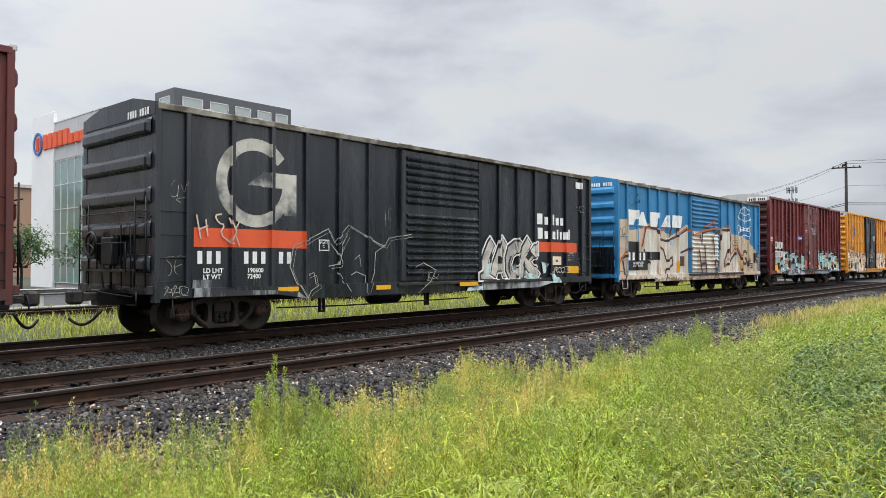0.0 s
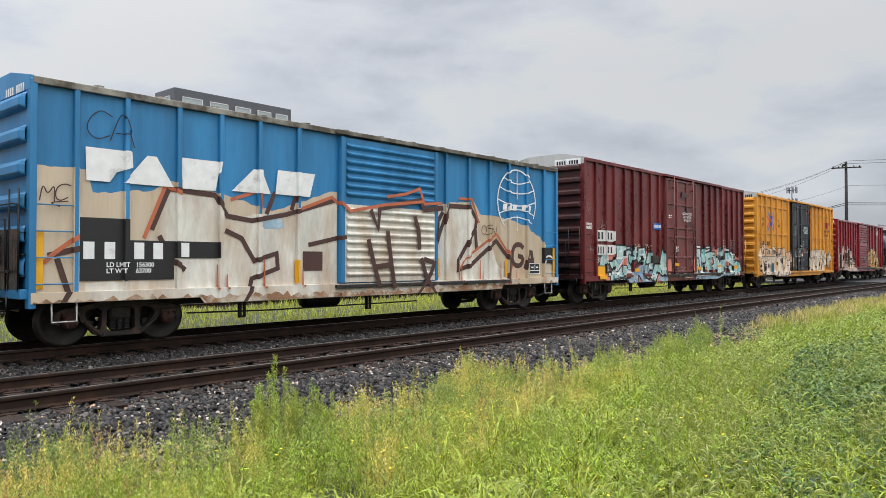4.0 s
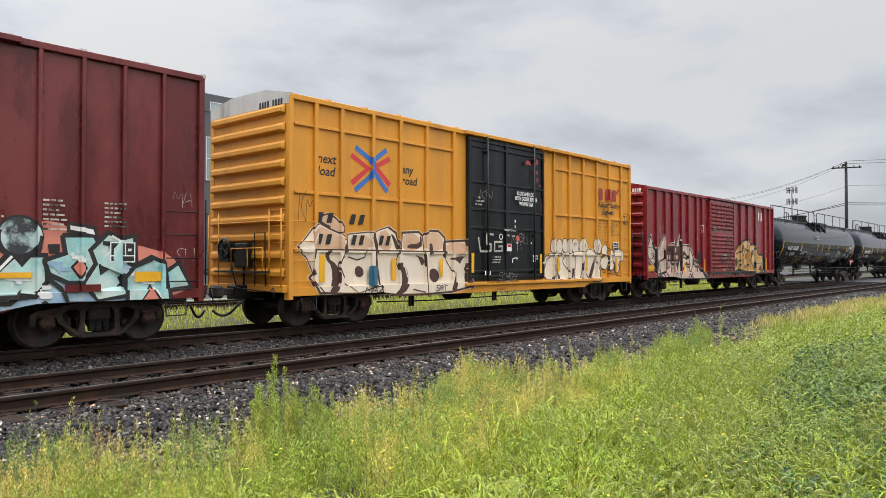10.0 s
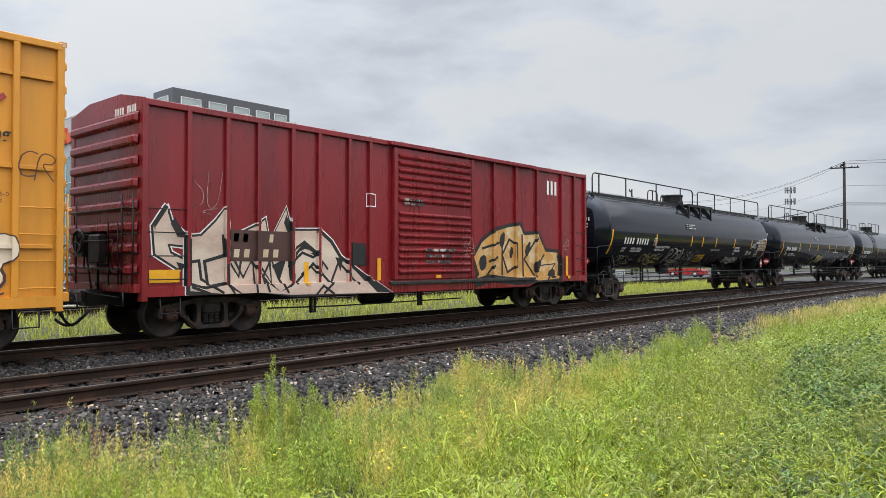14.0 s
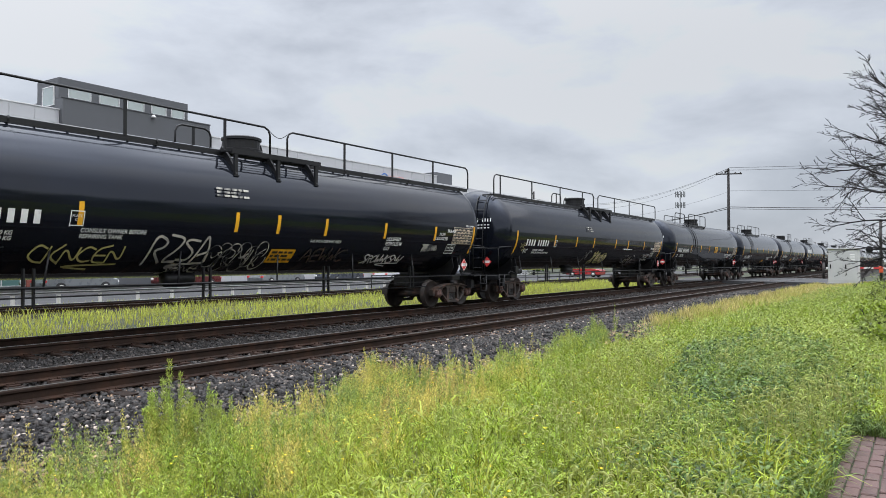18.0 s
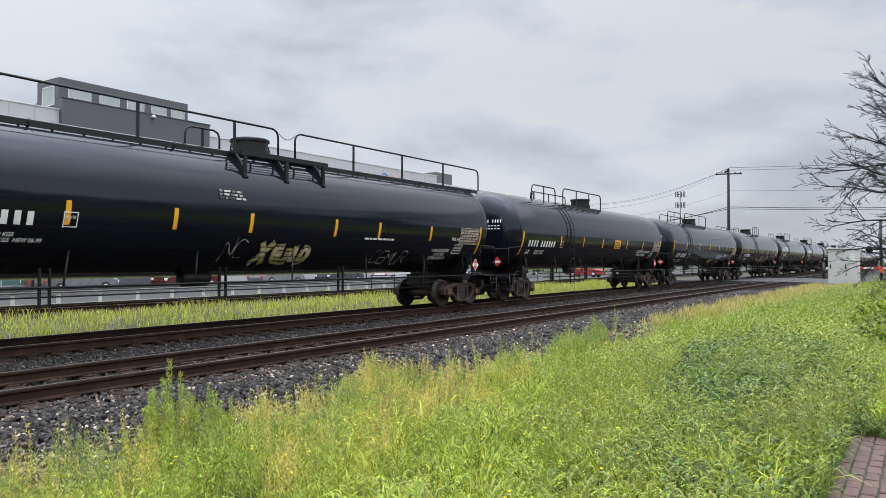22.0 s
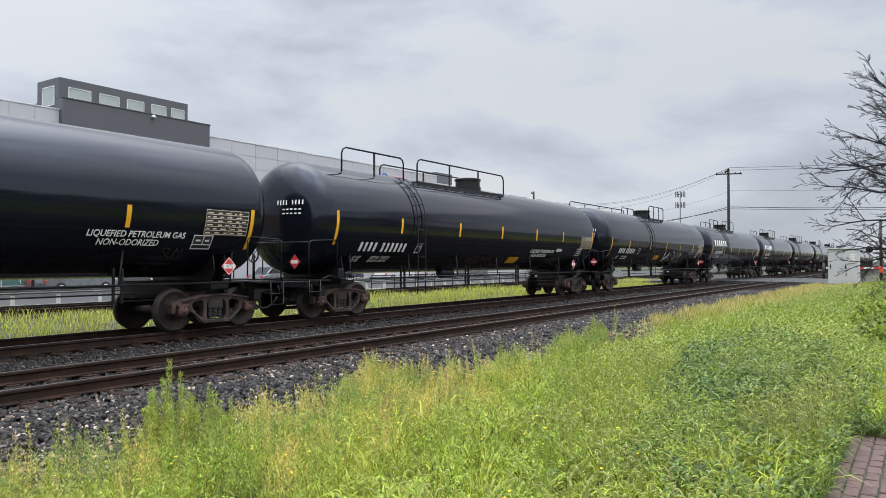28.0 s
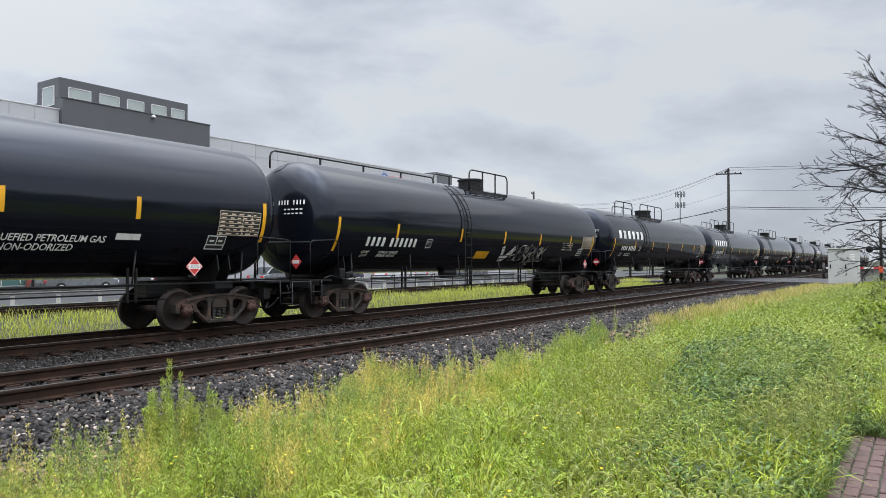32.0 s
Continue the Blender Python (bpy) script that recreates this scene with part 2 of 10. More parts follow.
M["sign_blue"] = material("sign_blue", (0.03, 0.13, 0.42), 0.4, vary=0.1)
M["sign_red"] = material("sign_red", (0.55, 0.03, 0.04), 0.4, vary=0.12)
M["dull_blue"] = material("dull_blue", (0.035, 0.13, 0.20), 0.5, vary=0.25, scale=3)
M["door_black"] = material("door_black", (0.0048, 0.0056, 0.0075), 0.32, vary=0.5, scale=2.0, stretch=STREAK, second=(0.016, 0.017, 0.020), amount=0.32, second_scale=1.3, bump=0.10, bump_scale=2.2, spec=0.32)
M["name_red"] = material("name_red", (0.30, 0.028, 0.024), 0.45, vary=0.2)
M["placard_red"] = material("placard_red", (0.50, 0.03, 0.03), 0.45, vary=0.12)
M["rail_side"] = material("rail_side", (0.022, 0.0135, 0.010), 0.75, spec=0.15, vary=0.35, scale=3, second=(0.042, 0.022, 0.014), amount=0.3, bump=0.2)
M["rail_top"] = material("rail_top", (0.17, 0.16, 0.15), 0.30, metal=0.8, vary=0.2, scale=3)
M["sleeper"] = material("sleeper", (0.024, 0.0155, 0.012), 0.85, spec=0.15, vary=0.45, scale=3, stretch=(6, 1, 6), bump=0.5, bump_scale=14, own=0.35, second=(0.06, 0.042, 0.033), amount=0.25)
M["plate_rust"] = material("plate_rust", (0.032, 0.018, 0.013), 0.8, spec=0.15, vary=0.4, scale=8, bump=0.2)
M["stone_mid"] = material("stone_mid", (0.066, 0.057, 0.052), 0.65, spec=0.2, vary=0.35, scale=12, island=0.9, bump=0.2, bump_scale=50)
M["stone"] = material("stone", (0.018, 0.0163, 0.0158), 0.5, spec=0.25, vary=0.5, scale=12, island=0.92, bump=0.25, bump_scale=50)
M["stone_tan"] = material("stone_tan", (0.30, 0.20, 0.13), 0.85, spec=0.2, vary=0.3, scale=10, island=0.5)
M["stone_pale"] = material("stone_pale", (0.36, 0.30, 0.255), 0.8, spec=0.2, vary=0.25, scale=12, island=0.45)
M["ballast_bed"] = material("ballast_bed", (0.012, 0.010, 0.009), 0.9, spec=0.15, vary=0.55, scale=9, bump=0.9, bump_scale=24, second=(0.07, 0.065, 0.06), amount=0.2, second_scale=16)
M["gravel_pale"] = material("gravel_pale", (0.30, 0.29, 0.27), 0.9, spec=0.2, vary=0.4, scale=9, second=(0.16, 0.155, 0.145), amount=0.35, second_scale=5, bump=0.6, bump_scale=20)
M["soil"] = material("soil", (0.018, 0.024, 0.008), 0.95, vary=0.4, scale=2.5, second=(0.045, 0.045, 0.020), amount=0.35, second_scale=0.6, bump=0.6, bump_scale=12)
M["asphalt"] = material("asphalt", (0.055, 0.055, 0.057), 0.7, spec=0.15, vary=0.25, scale=0.7, second=(0.045, 0.045, 0.047), amount=0.35, second_scale=0.25, bump=0.3, bump_scale=60)
M["concrete"] = material("concrete", (0.24, 0.23, 0.215), 0.85, spec=0.2, vary=0.2, scale=1.2, second=(0.22, 0.21, 0.2), amount=0.3, bump=0.15)
M["panel_grey"] = material("panel_grey", (0.40, 0.405, 0.42), 0.5, vary=0.06, scale=0.6, second=(0.36, 0.36, 0.38), amount=0.3, second_scale=0.3, own=0.03, sharp=0.2)
M["panel_white"] = material("panel_white", (0.66, 0.66, 0.67), 0.5, vary=0.06, scale=0.6)
M["buff"] = material("buff", (0.60, 0.575, 0.51), 0.6, vary=0.32, scale=1.8, stretch=(1, 1, 0.3), second=(0.40, 0.27, 0.16), amount=0.34, second_scale=1.3, sharp=0.14)
M["charcoal_wall"] = material("charcoal_wall", (0.072, 0.075, 0.083), 0.62, vary=0.14, scale=0.8, stretch=(1, 1, 0.4), second=(0.075, 0.078, 0.085), amount=0.3, second_scale=0.5, sharp=0.2)
M["brick_red"] = material("brick_red", (0.21, 0.060, 0.045), 0.8, vary=0.25, scale=5, stretch=(1, 1, 3), bump=0.2)
M["brick_tan"] = material("brick_tan", (0.30, 0.19, 0.13), 0.8, vary=0.2, scale=4, stretch=(1, 1, 3), bump=0.2)
M["frame_alu"] = material("frame_alu", (0.62, 0.62, 0.62), 0.4, metal=0.3, vary=0.08)
M["paver"] = material("paver", (0.082, 0.047, 0.042), 0.8, vary=0.3, scale=9, own=0.25, bump=0.4, bump_scale=40, second=(0.10, 0.065, 0.055), amount=0.3, second_scale=5)
M["bark"] = material("bark", (0.012, 0.010, 0.010), 0.9, vary=0.4, scale=6, stretch=(1, 1, 0.3), bump=0.5)
M["pole_wood"] = material("pole_wood", (0.016, 0.014, 0.0135), 0.9, vary=0.3, scale=5, stretch=(1, 1, 0.1), bump=0.3)
M["wire"] = material("wire", (0.02, 0.02, 0.022), 0.6, vary=0.1)
M["cabinet"] = material("cabinet", (0.43, 0.435, 0.43), 0.45, vary=0.07, scale=2)
M["grass_bright"] = leafy("grass_bright", (0.240, 0.330, 0.034), (0.37, 0.395, 0.065), amount=0.35, scale=1.2, through_light=0.3, rough=0.35)
M["strip_weed"] = leafy("strip_weed", (0.37, 0.42, 0.055), (0.44, 0.42, 0.10), amount=0.4, scale=1.0)
M["seed_brown"] = leafy("seed_brown", (0.36, 0.20, 0.085), (0.48, 0.34, 0.12), amount=0.45, scale=1.8)
M["seed_tan"] = leafy("seed_tan", (0.60, 0.46, 0.14), (0.52, 0.51, 0.09), amount=0.5, scale=1.6)
M["foxtail"] = leafy("foxtail", (0.45, 0.52, 0.19), (0.58, 0.55, 0.28), amount=0.35, scale=1.5, island=0.25, through_light=0.70)
M["grass"] = leafy("grass", (0.220, 0.290, 0.024), (0.36, 0.35, 0.036), amount=0.42, scale=0.55)
M["grass_yellow"] = leafy("grass_yellow", (0.34, 0.37, 0.040), (0.40, 0.31, 0.085), amount=0.42, scale=0.8)
M["grass_straw"] = leafy("grass_straw", (0.52, 0.42, 0.19), (0.32, 0.34, 0.05), amount=0.45, scale=0.8)
M["weed_leaf"] = leafy("weed_leaf", (0.185, 0.270, 0.022), (0.29, 0.34, 0.032), amount=0.4, scale=0.7)
M["weed_dark"] = leafy("weed_dark", (0.092, 0.152, 0.042), (0.165, 0.225, 0.040), amount=0.36, scale=0.9)
M["weed_fresh"] = leafy("weed_fresh", (0.185, 0.250, 0.050), (0.30, 0.33, 0.060), amount=0.4, scale=0.8)
M["feather"] = leafy("feather", (0.29, 0.38, 0.070), (0.47, 0.45, 0.075), amount=0.35, scale=2.0)
M["seed_head"] = leafy("seed_head", (0.33, 0.42, 0.09), (0.42, 0.37, 0.12), amount=0.4, scale=2.0)
M["weed_blue"] = leafy("weed_blue", (0.165, 0.255, 0.068), (0.29, 0.33, 0.065), amount=0.4, scale=1.6)
M["petal"] = leafy("petal", (0.75, 0.58, 0.03), (0.7, 0.45, 0.02), amount=0.3)
M["tree_leaf"] = leafy("tree_leaf", (0.045, 0.10, 0.025), (0.08, 0.15, 0.035), amount=0.4, scale=0.5)


def glass(name, tint=(0.05, 0.10, 0.10), rough=0.04):
    m = material(name, tint, rough, vary=0.1, scale=0.4)
    p = m.node_tree.nodes["Principled BSDF"]
    p.inputs["Specular IOR Level"].default_value = 1.0
    p.inputs["Coat Weight"].default_value = 0.6
    p.inputs["Coat Roughness"].default_value = 0.02
    return m


M["glass_green"] = glass("glass_green", (0.10, 0.19, 0.18))
M["glass_pale"] = glass("glass_pale", (0.25, 0.29, 0.28))
M["glass_dark"] = glass("glass_dark", (0.02, 0.025, 0.03))


# ---------------------------------------------------------------- mesh helpers
def box(bm, x0, x1, y0, y1, z0, z1, bevel=0.0):
    v = [bm.verts.new(c) for c in ((x0, y0, z0), (x1, y0, z0), (x1, y1, z0), (x0, y1, z0), (x0, y0, z1), (x1, y0, z1), (x1, y1, z1), (x0, y1, z1))]
    fs = [bm.faces.new([v[i] for i in q]) for q in ((3, 2, 1, 0), (4, 5, 6, 7), (0, 1, 5, 4), (1, 2, 6, 5), (2, 3, 7, 6), (3, 0, 4, 7))]
    if bevel:
        bmesh.ops.bevel(bm, geom=list({e for f in fs for e in f.edges}), offset=bevel, segments=1, affect="EDGES")
    return bm


def tube(bm, pts, r, seg=8, r1=None, cap=True):
    """A round bar along points; r1: its radius at the end."""
    pts = [Vector(p) for p in pts]
    rings, n = [], len(pts)
    for i, p in enumerate(pts):
        d = (pts[min(i + 1, n - 1)] - pts[max(i - 1, 0)]).normalized()
        a = d.orthogonal().normalized() if i == 0 else (a - d * a.dot(d)).normalized()
        b = d.cross(a)
        k = r if r1 is None else r + (r1 - r) * i / (n - 1)
        rings.append([bm.verts.new(p + (a * math.cos(t) + b * math.sin(t)) * k) for t in (2 * math.pi * j / seg for j in range(seg))])
    for u, w in zip(rings, rings[1:]):
        for j in range(seg):
            f = bm.faces.new((u[j], u[(j + 1) % seg], w[(j + 1) % seg], w[j]))
            f.smooth = seg > 5
    if cap:
        bm.faces.new(rings[0][::-1])
        bm.faces.new(rings[-1])
    return bm


def lathe(bm, profile, axis="x", at=(0, 0, 0), seg=32, smooth=True):
    """Rings of (place along the axis, radius), closed where the radius is 0."""
    at, rings = Vector(at), []
    for u, r in profile:
        ring = []
        for j in range(seg if r > 1e-6 else 1):
            t = 2 * math.pi * j / seg
            c, s = r * math.cos(t), r * math.sin(t)
            ring.append(bm.verts.new(at + Vector({"x": (u, c, s), "y": (s, u, c), "z": (c, s, u)}[axis])))
        rings.append(ring)
    for a, b in zip(rings, rings[1:]):
        for j in range(seg):
            k = (j + 1) % seg
            if len(a) == 1 and len(b) == 1:
                continue
            q = (a[0], b[k], b[j]) if len(a) == 1 else ((a[j], a[k], b[0]) if len(b) == 1 else (a[j], a[k], b[k], b[j]))
            bm.faces.new(q).smooth = smooth
    return bm


def slab(bm, outline, y0, y1, bevel=0.0):
    """A plate whose outline lies in x and z, from y0 to y1."""
    a = [bm.verts.new((x, y0, z)) for x, z in outline]
    b = [bm.verts.new((x, y1, z)) for x, z in outline]
    fs = [bm.faces.new(a), bm.faces.new(b[::-1])]
    n = len(a)
    for i in range(n):
        bm.faces.new((a[(i + 1) % n], a[i], b[i], b[(i + 1) % n]))
    if bevel:
        bmesh.ops.bevel(bm, geom=list({e for f in fs for e in f.edges}), offset=bevel, segments=1, affect="EDGES")
    return bm


def tidy(bm):
    bmesh.ops.recalc_face_normals(bm, faces=bm.faces)
    return bm


def mesh_of(name, bm, mat):
    me = bpy.data.meshes.new(name)
    tidy(bm)
    bm.to_mesh(me)
    bm.free()
    me.materials.append(mat)
    return me


def part(name, bm, mat, parent, label=""):
    ob = new(name, mesh_of(name, bm, M[mat] if isinstance(mat, str) else mat))
    ob.parent = parent
    return tagged(ob, label)


def shared(name, me, parent, m=None):
    ob = new(name, me)
    ob.parent = parent
    if m is not None:
        ob.matrix_basis = m
    return ob


def thing(name, m, label, category, group="", kind=""):
    ob = new(name)
    ob.empty_display_size = 0.2
    ob.matrix_basis = m
    return tagged(ob, label, category, group, kind)


def arrays(name, verts, faces, mat, smooth=False):
    """A mesh object straight from arrays of points and of faces with equal corner counts."""
    verts, faces = np.asarray(verts, np.float32), np.asarray(faces, np.int32)
    me = bpy.data.meshes.new(name)
    me.vertices.add(len(verts))
    me.vertices.foreach_set("co", verts.ravel())
    me.loops.add(faces.size)
    me.loops.foreach_set("vertex_index", faces.ravel())
    me.polygons.add(len(faces))
    me.polygons.foreach_set("loop_start", np.arange(0, faces.size, faces.shape[1], dtype=np.int32))
    if smooth:
        me.polygons.foreach_set("use_smooth", np.ones(len(faces), bool))
    me.update(calc_edges=True)
    me.materials.append(mat)
    return new(name, me)


def B():
    return bmesh.new()


# flat paint and lettering that follows a car side with raised posts
def draped(name, polys, mat, parent, posts=(), y=-1.52, proud=0.08, lift=0.003, label="", step=0.0):
    """Painted shapes (outlines in x and z) laid on a car side: on the sheet between the posts, on the face of a post where one stands."""
    bm = B()
    for i, poly in enumerate(polys):
        yy = -step * i
        try:
            bm.faces.new([bm.verts.new((p[0], yy, p[1])) for p in poly])
        except ValueError:
            pass
    lay(bm, posts, y, proud, lift)
    return part(name, bm, mat, parent, label)


def lay(bm, posts, y, proud, lift, sill=None, rails=()):
    """Wraps flat shapes over a side with raised posts and rails and, below sill + 0.28, over the sill."""
    def cut(co, no):
        bmesh.ops.bisect_plane(bm, geom=bm.verts[:] + bm.edges[:] + bm.faces[:], plane_co=co, plane_no=no, dist=1e-5)
    xs = [v.co.x for v in bm.verts]
    x0, x1, zs = min(xs), max(xs), min(v.co.z for v in bm.verts)
    near = [q for q in posts if q[1] > x0 and q[0] < x1]
    for a, b, *_ in near:
        for c in (a - 0.003, a, b, b + 0.003):
            if x0 < c < x1:
                cut((c, 0, 0), (1, 0, 0))
    if sill is not None and zs < sill + 0.285:
        for c in (sill + 0.281, sill + 0.284):
            cut((0, 0, c), (0, 0, 1))
    top = max(v.co.z for v in bm.verts)
    for z in rails:
        for c in (z - 0.039, z - 0.036, z + 0.036, z + 0.039):
            if zs < c < top:
                cut((0, 0, c), (0, 0, 1))
    for v in bm.verts:
        on = max((q[2] if len(q) > 2 else proud for q in near if q[0] - 1e-4 < v.co.x < q[1] + 1e-4), default=0)
        if any(abs(v.co.z - z) < 0.0365 for z in rails):
            on = max(on, 0.052)
        if sill is not None:
            L = 15.85
            edge = sill + (0.105 if v.co.x < 3.1 or v.co.x > L - 3.1 else -0.015)
            v.co.z = max(v.co.z, edge)
            if v.co.z < sill + 0.282:
                on = max(on, 0.087)
        v.co.y += y - lift - on
    bmesh.ops.triangulate(bm, faces=bm.faces[:])


FONT_CACHE = {}


def words(name, text, size, x, z, mat, parent, posts=(), y=-1.52, proud=0.08, lift=0.004, align="LEFT", bold=0.0, wide=1.0, lean=0.0):
    """Lettering in the built-in font on a plane facing -y; x, z: the start (or middle) of its base line."""
    key = (text, size, align, bold, wide, lean)
    if key not in FONT_CACHE:
        cu = bpy.data.curves.new("t", "FONT")
        cu.body, cu.size, cu.align_x, cu.offset, cu.shear, cu.resolution_u, cu.space_line = text, size, align, bold, lean, 3, 0.95
        tmp = bpy.data.objects.new("t", cu)
        FONT_CACHE[key] = bpy.data.meshes.new_from_object(tmp)
        bpy.data.objects.remove(tmp)
        bpy.data.curves.remove(cu)
    bm = B()
    bm.from_mesh(FONT_CACHE[key])
    for v in bm.verts:
        v.co = Vector((x + v.co.x * wide, 0, z + v.co.y))
    lay(bm, posts, y, proud, lift)
    return part(name, bm, mat, parent)


def stroke(pts, w):
    """Quads along a line of points, w wide."""
    out = []
    pts = [Vector(p) for p in pts]
    for a, b in zip(pts, pts[1:]):
        d = (b - a)
        if d.length < 1e-6:
            continue
        d.normalize()
        n = Vector((-d.y, d.x)) * w / 2
        e = d * w * 0.32
        out.append([tuple(a - n - e), tuple(b - n + e), tuple(b + n + e), tuple(a + n - e)])
    return out


def smooth_line(pts, rounds=2):
    """Corners cut off again and again, ends kept."""
    for _ in range(rounds):
        pts = [pts[0]] + [q for a, b in zip(pts, pts[1:]) for q in ((a[0] * 0.75 + b[0] * 0.25, a[1] * 0.75 + b[1] * 0.25), (a[0] * 0.25 + b[0] * 0.75, a[1] * 0.25 + b[1] * 0.75))] + [pts[-1]]
    return pts


def smooth_closed(pts, rounds=1):
    """A closed outline with its corners cut off."""
    for _ in range(rounds):
        pts = [q for a, b in zip(pts, list(pts[1:]) + [pts[0]]) for q in ((a[0] * 0.75 + b[0] * 0.25, a[1] * 0.75 + b[1] * 0.25), (a[0] * 0.25 + b[0] * 0.75, a[1] * 0.25 + b[1] * 0.75))]
    return list(pts)


def ribbon(pts, w, ends=0.3, rounded=False):
    """One unbroken band along a line of points: its left and right edge."""
    p = [Vector(q) for q in pts]
    p = [p[0]] + [b for a, b in zip(p, p[1:]) if (b - a).length > 1e-4]
    d = [(b - a).normalized() for a, b in zip(p, p[1:])]
    p[0] = p[0] - d[0] * w * ends
    p[-1] = p[-1] + d[-1] * w * ends
    left, right = [], []
    for i, q in enumerate(p):
        a, b = d[max(0, i - 1)], d[min(len(d) - 1, i)]
        n = Vector((-(a + b).y, (a + b).x))
        n = n.normalized() if n.length > 1e-3 else Vector((-a.y, a.x))
        k = min(1.5, 1 / max(0.3, n.dot(Vector((-a.y, a.x))))) * w / 2
        side = [(q, k)]
        if rounded and i == 0:
            side = [(q - d[0] * w * 0.30, k * 0.30), (q - d[0] * w * 0.20, k * 0.72), (q, k)]
        elif rounded and i == len(p) - 1:
            side = [(q, k), (q + d[-1] * w * 0.20, k * 0.72), (q + d[-1] * w * 0.30, k * 0.30)]
        left += [tuple(c + n * r) for c, r in side]
        right += [tuple(c - n * r) for c, r in side]
    return left, right


def bars(x, z, w, h, n, rng, gap=0.48):
    """A row of n plain bars that stands for characters."""
    step = w / n
    return [[(x + i * step, z), (x + (i + 1 - gap) * step, z), (x + (i + 1 - gap) * step, z + h), (x + i * step, z + h)] for i in range(n)]


# ---------------------------------------------------------------- ground and tracks
NEAR, FAR, GAUGE = 9.03, 13.62, 1.47          # near rail of each track, rail to rail
MID = FAR + 0.735                             # middle of the track on which the train runs


def height(y):
    """Ground level across the tracks."""
    pts = ((-400, -0.13), (2.2, -0.15), (5.8, -0.43), (18.5, -0.45), (20.5, -0.34), (32, -0.32), (2500, -0.32))
    for (a, za), (b, zb) in zip(pts, pts[1:]):
        if y <= b:
            return za + (zb - za) * max(0, y - a) / (b - a)
    return pts[-1][1]


def strip(name, ys, zs, xs, mat):
    bm = B()
    rows = [[bm.verts.new((x, y, z)) for y, z in zip(ys, zs)] for x in xs]
    for a, b in zip(rows, rows[1:]):
        for j in range(len(ys) - 1):
            bm.faces.new((a[j], b[j], b[j + 1], a[j + 1]))
    return new(name, mesh_of(name, bm, M[mat]))


ys = [-2500, -400, -50, 0, 2.2, 4, 5.8, 8, 12, 18.5, 20.5, 26, 32, 60, 400, 4000]
ground = tagged(strip("ground", ys, [height(y) for y in ys], [-2500, -300, -40, 0, 20, 60, 120, 300, 1000, 4500], "soil"),
                "weedy level ground beside the railway tracks", "ground", kind="structure")
ys = [6.1, 6.9, 7.85, 11.2, 12.0, 12.6, 16.4, 17.7]
ballast = tagged(strip("ballast", ys, [-0.46, -0.34, -0.225, -0.225, -0.25, -0.225, -0.225, -0.46], [-60 + 20 * i for i in range(30)], "ballast_bed"),
                 "dark crushed-stone ballast bed under two tracks", "ballast", kind="structure")


def rail_outline():
    half = ((0.076, -0.172), (0.076, -0.160), (0.012, -0.140), (0.009, -0.060), (0.036, -0.040), (0.037, -0.012), (0.028, 0.0))
    return list(half) + [(-a, b) for a, b in half[::-1]]


def rail(y, parent):
    bm = B()
    out = rail_outline()
    a, b = ([bm.verts.new((x, dy, z)) for dy, z in out] for x in (-60, 520))
    for i in range(len(out)):
        j = (i + 1) % len(out)
        bm.faces.new((a[i], a[j], b[j], b[i]))
    ob = part("rail", bm, "rail_side", parent, "rust-brown steel rail")
    ob.location.y = y
    bm = B()
    box(bm, -60, 520, -0.026, 0.026, 0.0005, 0.0025)
    top = part("running_surface", bm, "rail_top", ob, "worn shiny rail head")
    return ob


def sleeper_mesh(rng):
    bm = B()
    box(bm, -0.115, 0.115, -1.28, 1.28, -0.16, 0, 0.012)
    for v in bm.verts:
        v.co += Vector((rng.uniform(-1, 1), rng.uniform(-3, 3), rng.uniform(-1, 0.6))) * 0.006
    return mesh_of("sleeper", bm, M["sleeper"])


def plate_mesh():
    bm = B()
    box(bm, -0.09, 0.09, -0.18, 0.18, -0.01, 0.010, 0.003)
    for sx in (-0.06, 0.06):
        for sy in (-0.10, 0.10):
            box(bm, sx - 0.014, sx + 0.014, sy - 0.018, sy + 0.018, 0.01, 0.035)
    return mesh_of("tie_plate", bm, M["plate_rust"])


def track(y, label, first, count):
    rng = random.Random(int(y * 10))
    t = thing("railway_track", pose(0, y + GAUGE / 2, 0), label, "track", kind="structure")
    for side in (-1, 1):
        rail(side * GAUGE / 2, t)
    meshes, plate = [sleeper_mesh(rng) for _ in range(5)], plate_mesh()
    x = first
    for i in range(count):
        s = shared("sleeper", rng.choice(meshes), t, pose(x, rng.uniform(-0.06, 0.06), -0.184 + rng.uniform(-0.006, 0.004), 0, 0, rng.uniform(-0.8, 0.8)))
        if i < 75:
            for side in (-1, 1):
                shared("tie_plate", plate, s, pose(0, side * GAUGE / 2, 0.006))
        x += 0.533 + rng.uniform(-0.02, 0.02)
    bm = B()
    back = first - 0.533
    while back > -60:
        box(bm, back - 0.115, back + 0.115, -1.28, 1.28, -0.35, -0.184)
        back -= 0.533
    while x < 300:
        box(bm, x - 0.115, x + 0.115, -1.28, 1.28, -0.35, -0.184)
        x += 0.533
    tagged(part("far_sleepers", bm, "sleeper", t), kind="stuff")
    return t


track(NEAR, "main track of brown rails on dark timber sleepers", 1.2, 110)
track(FAR, "second track of brown rails carrying the freight train", 4.0, 110)


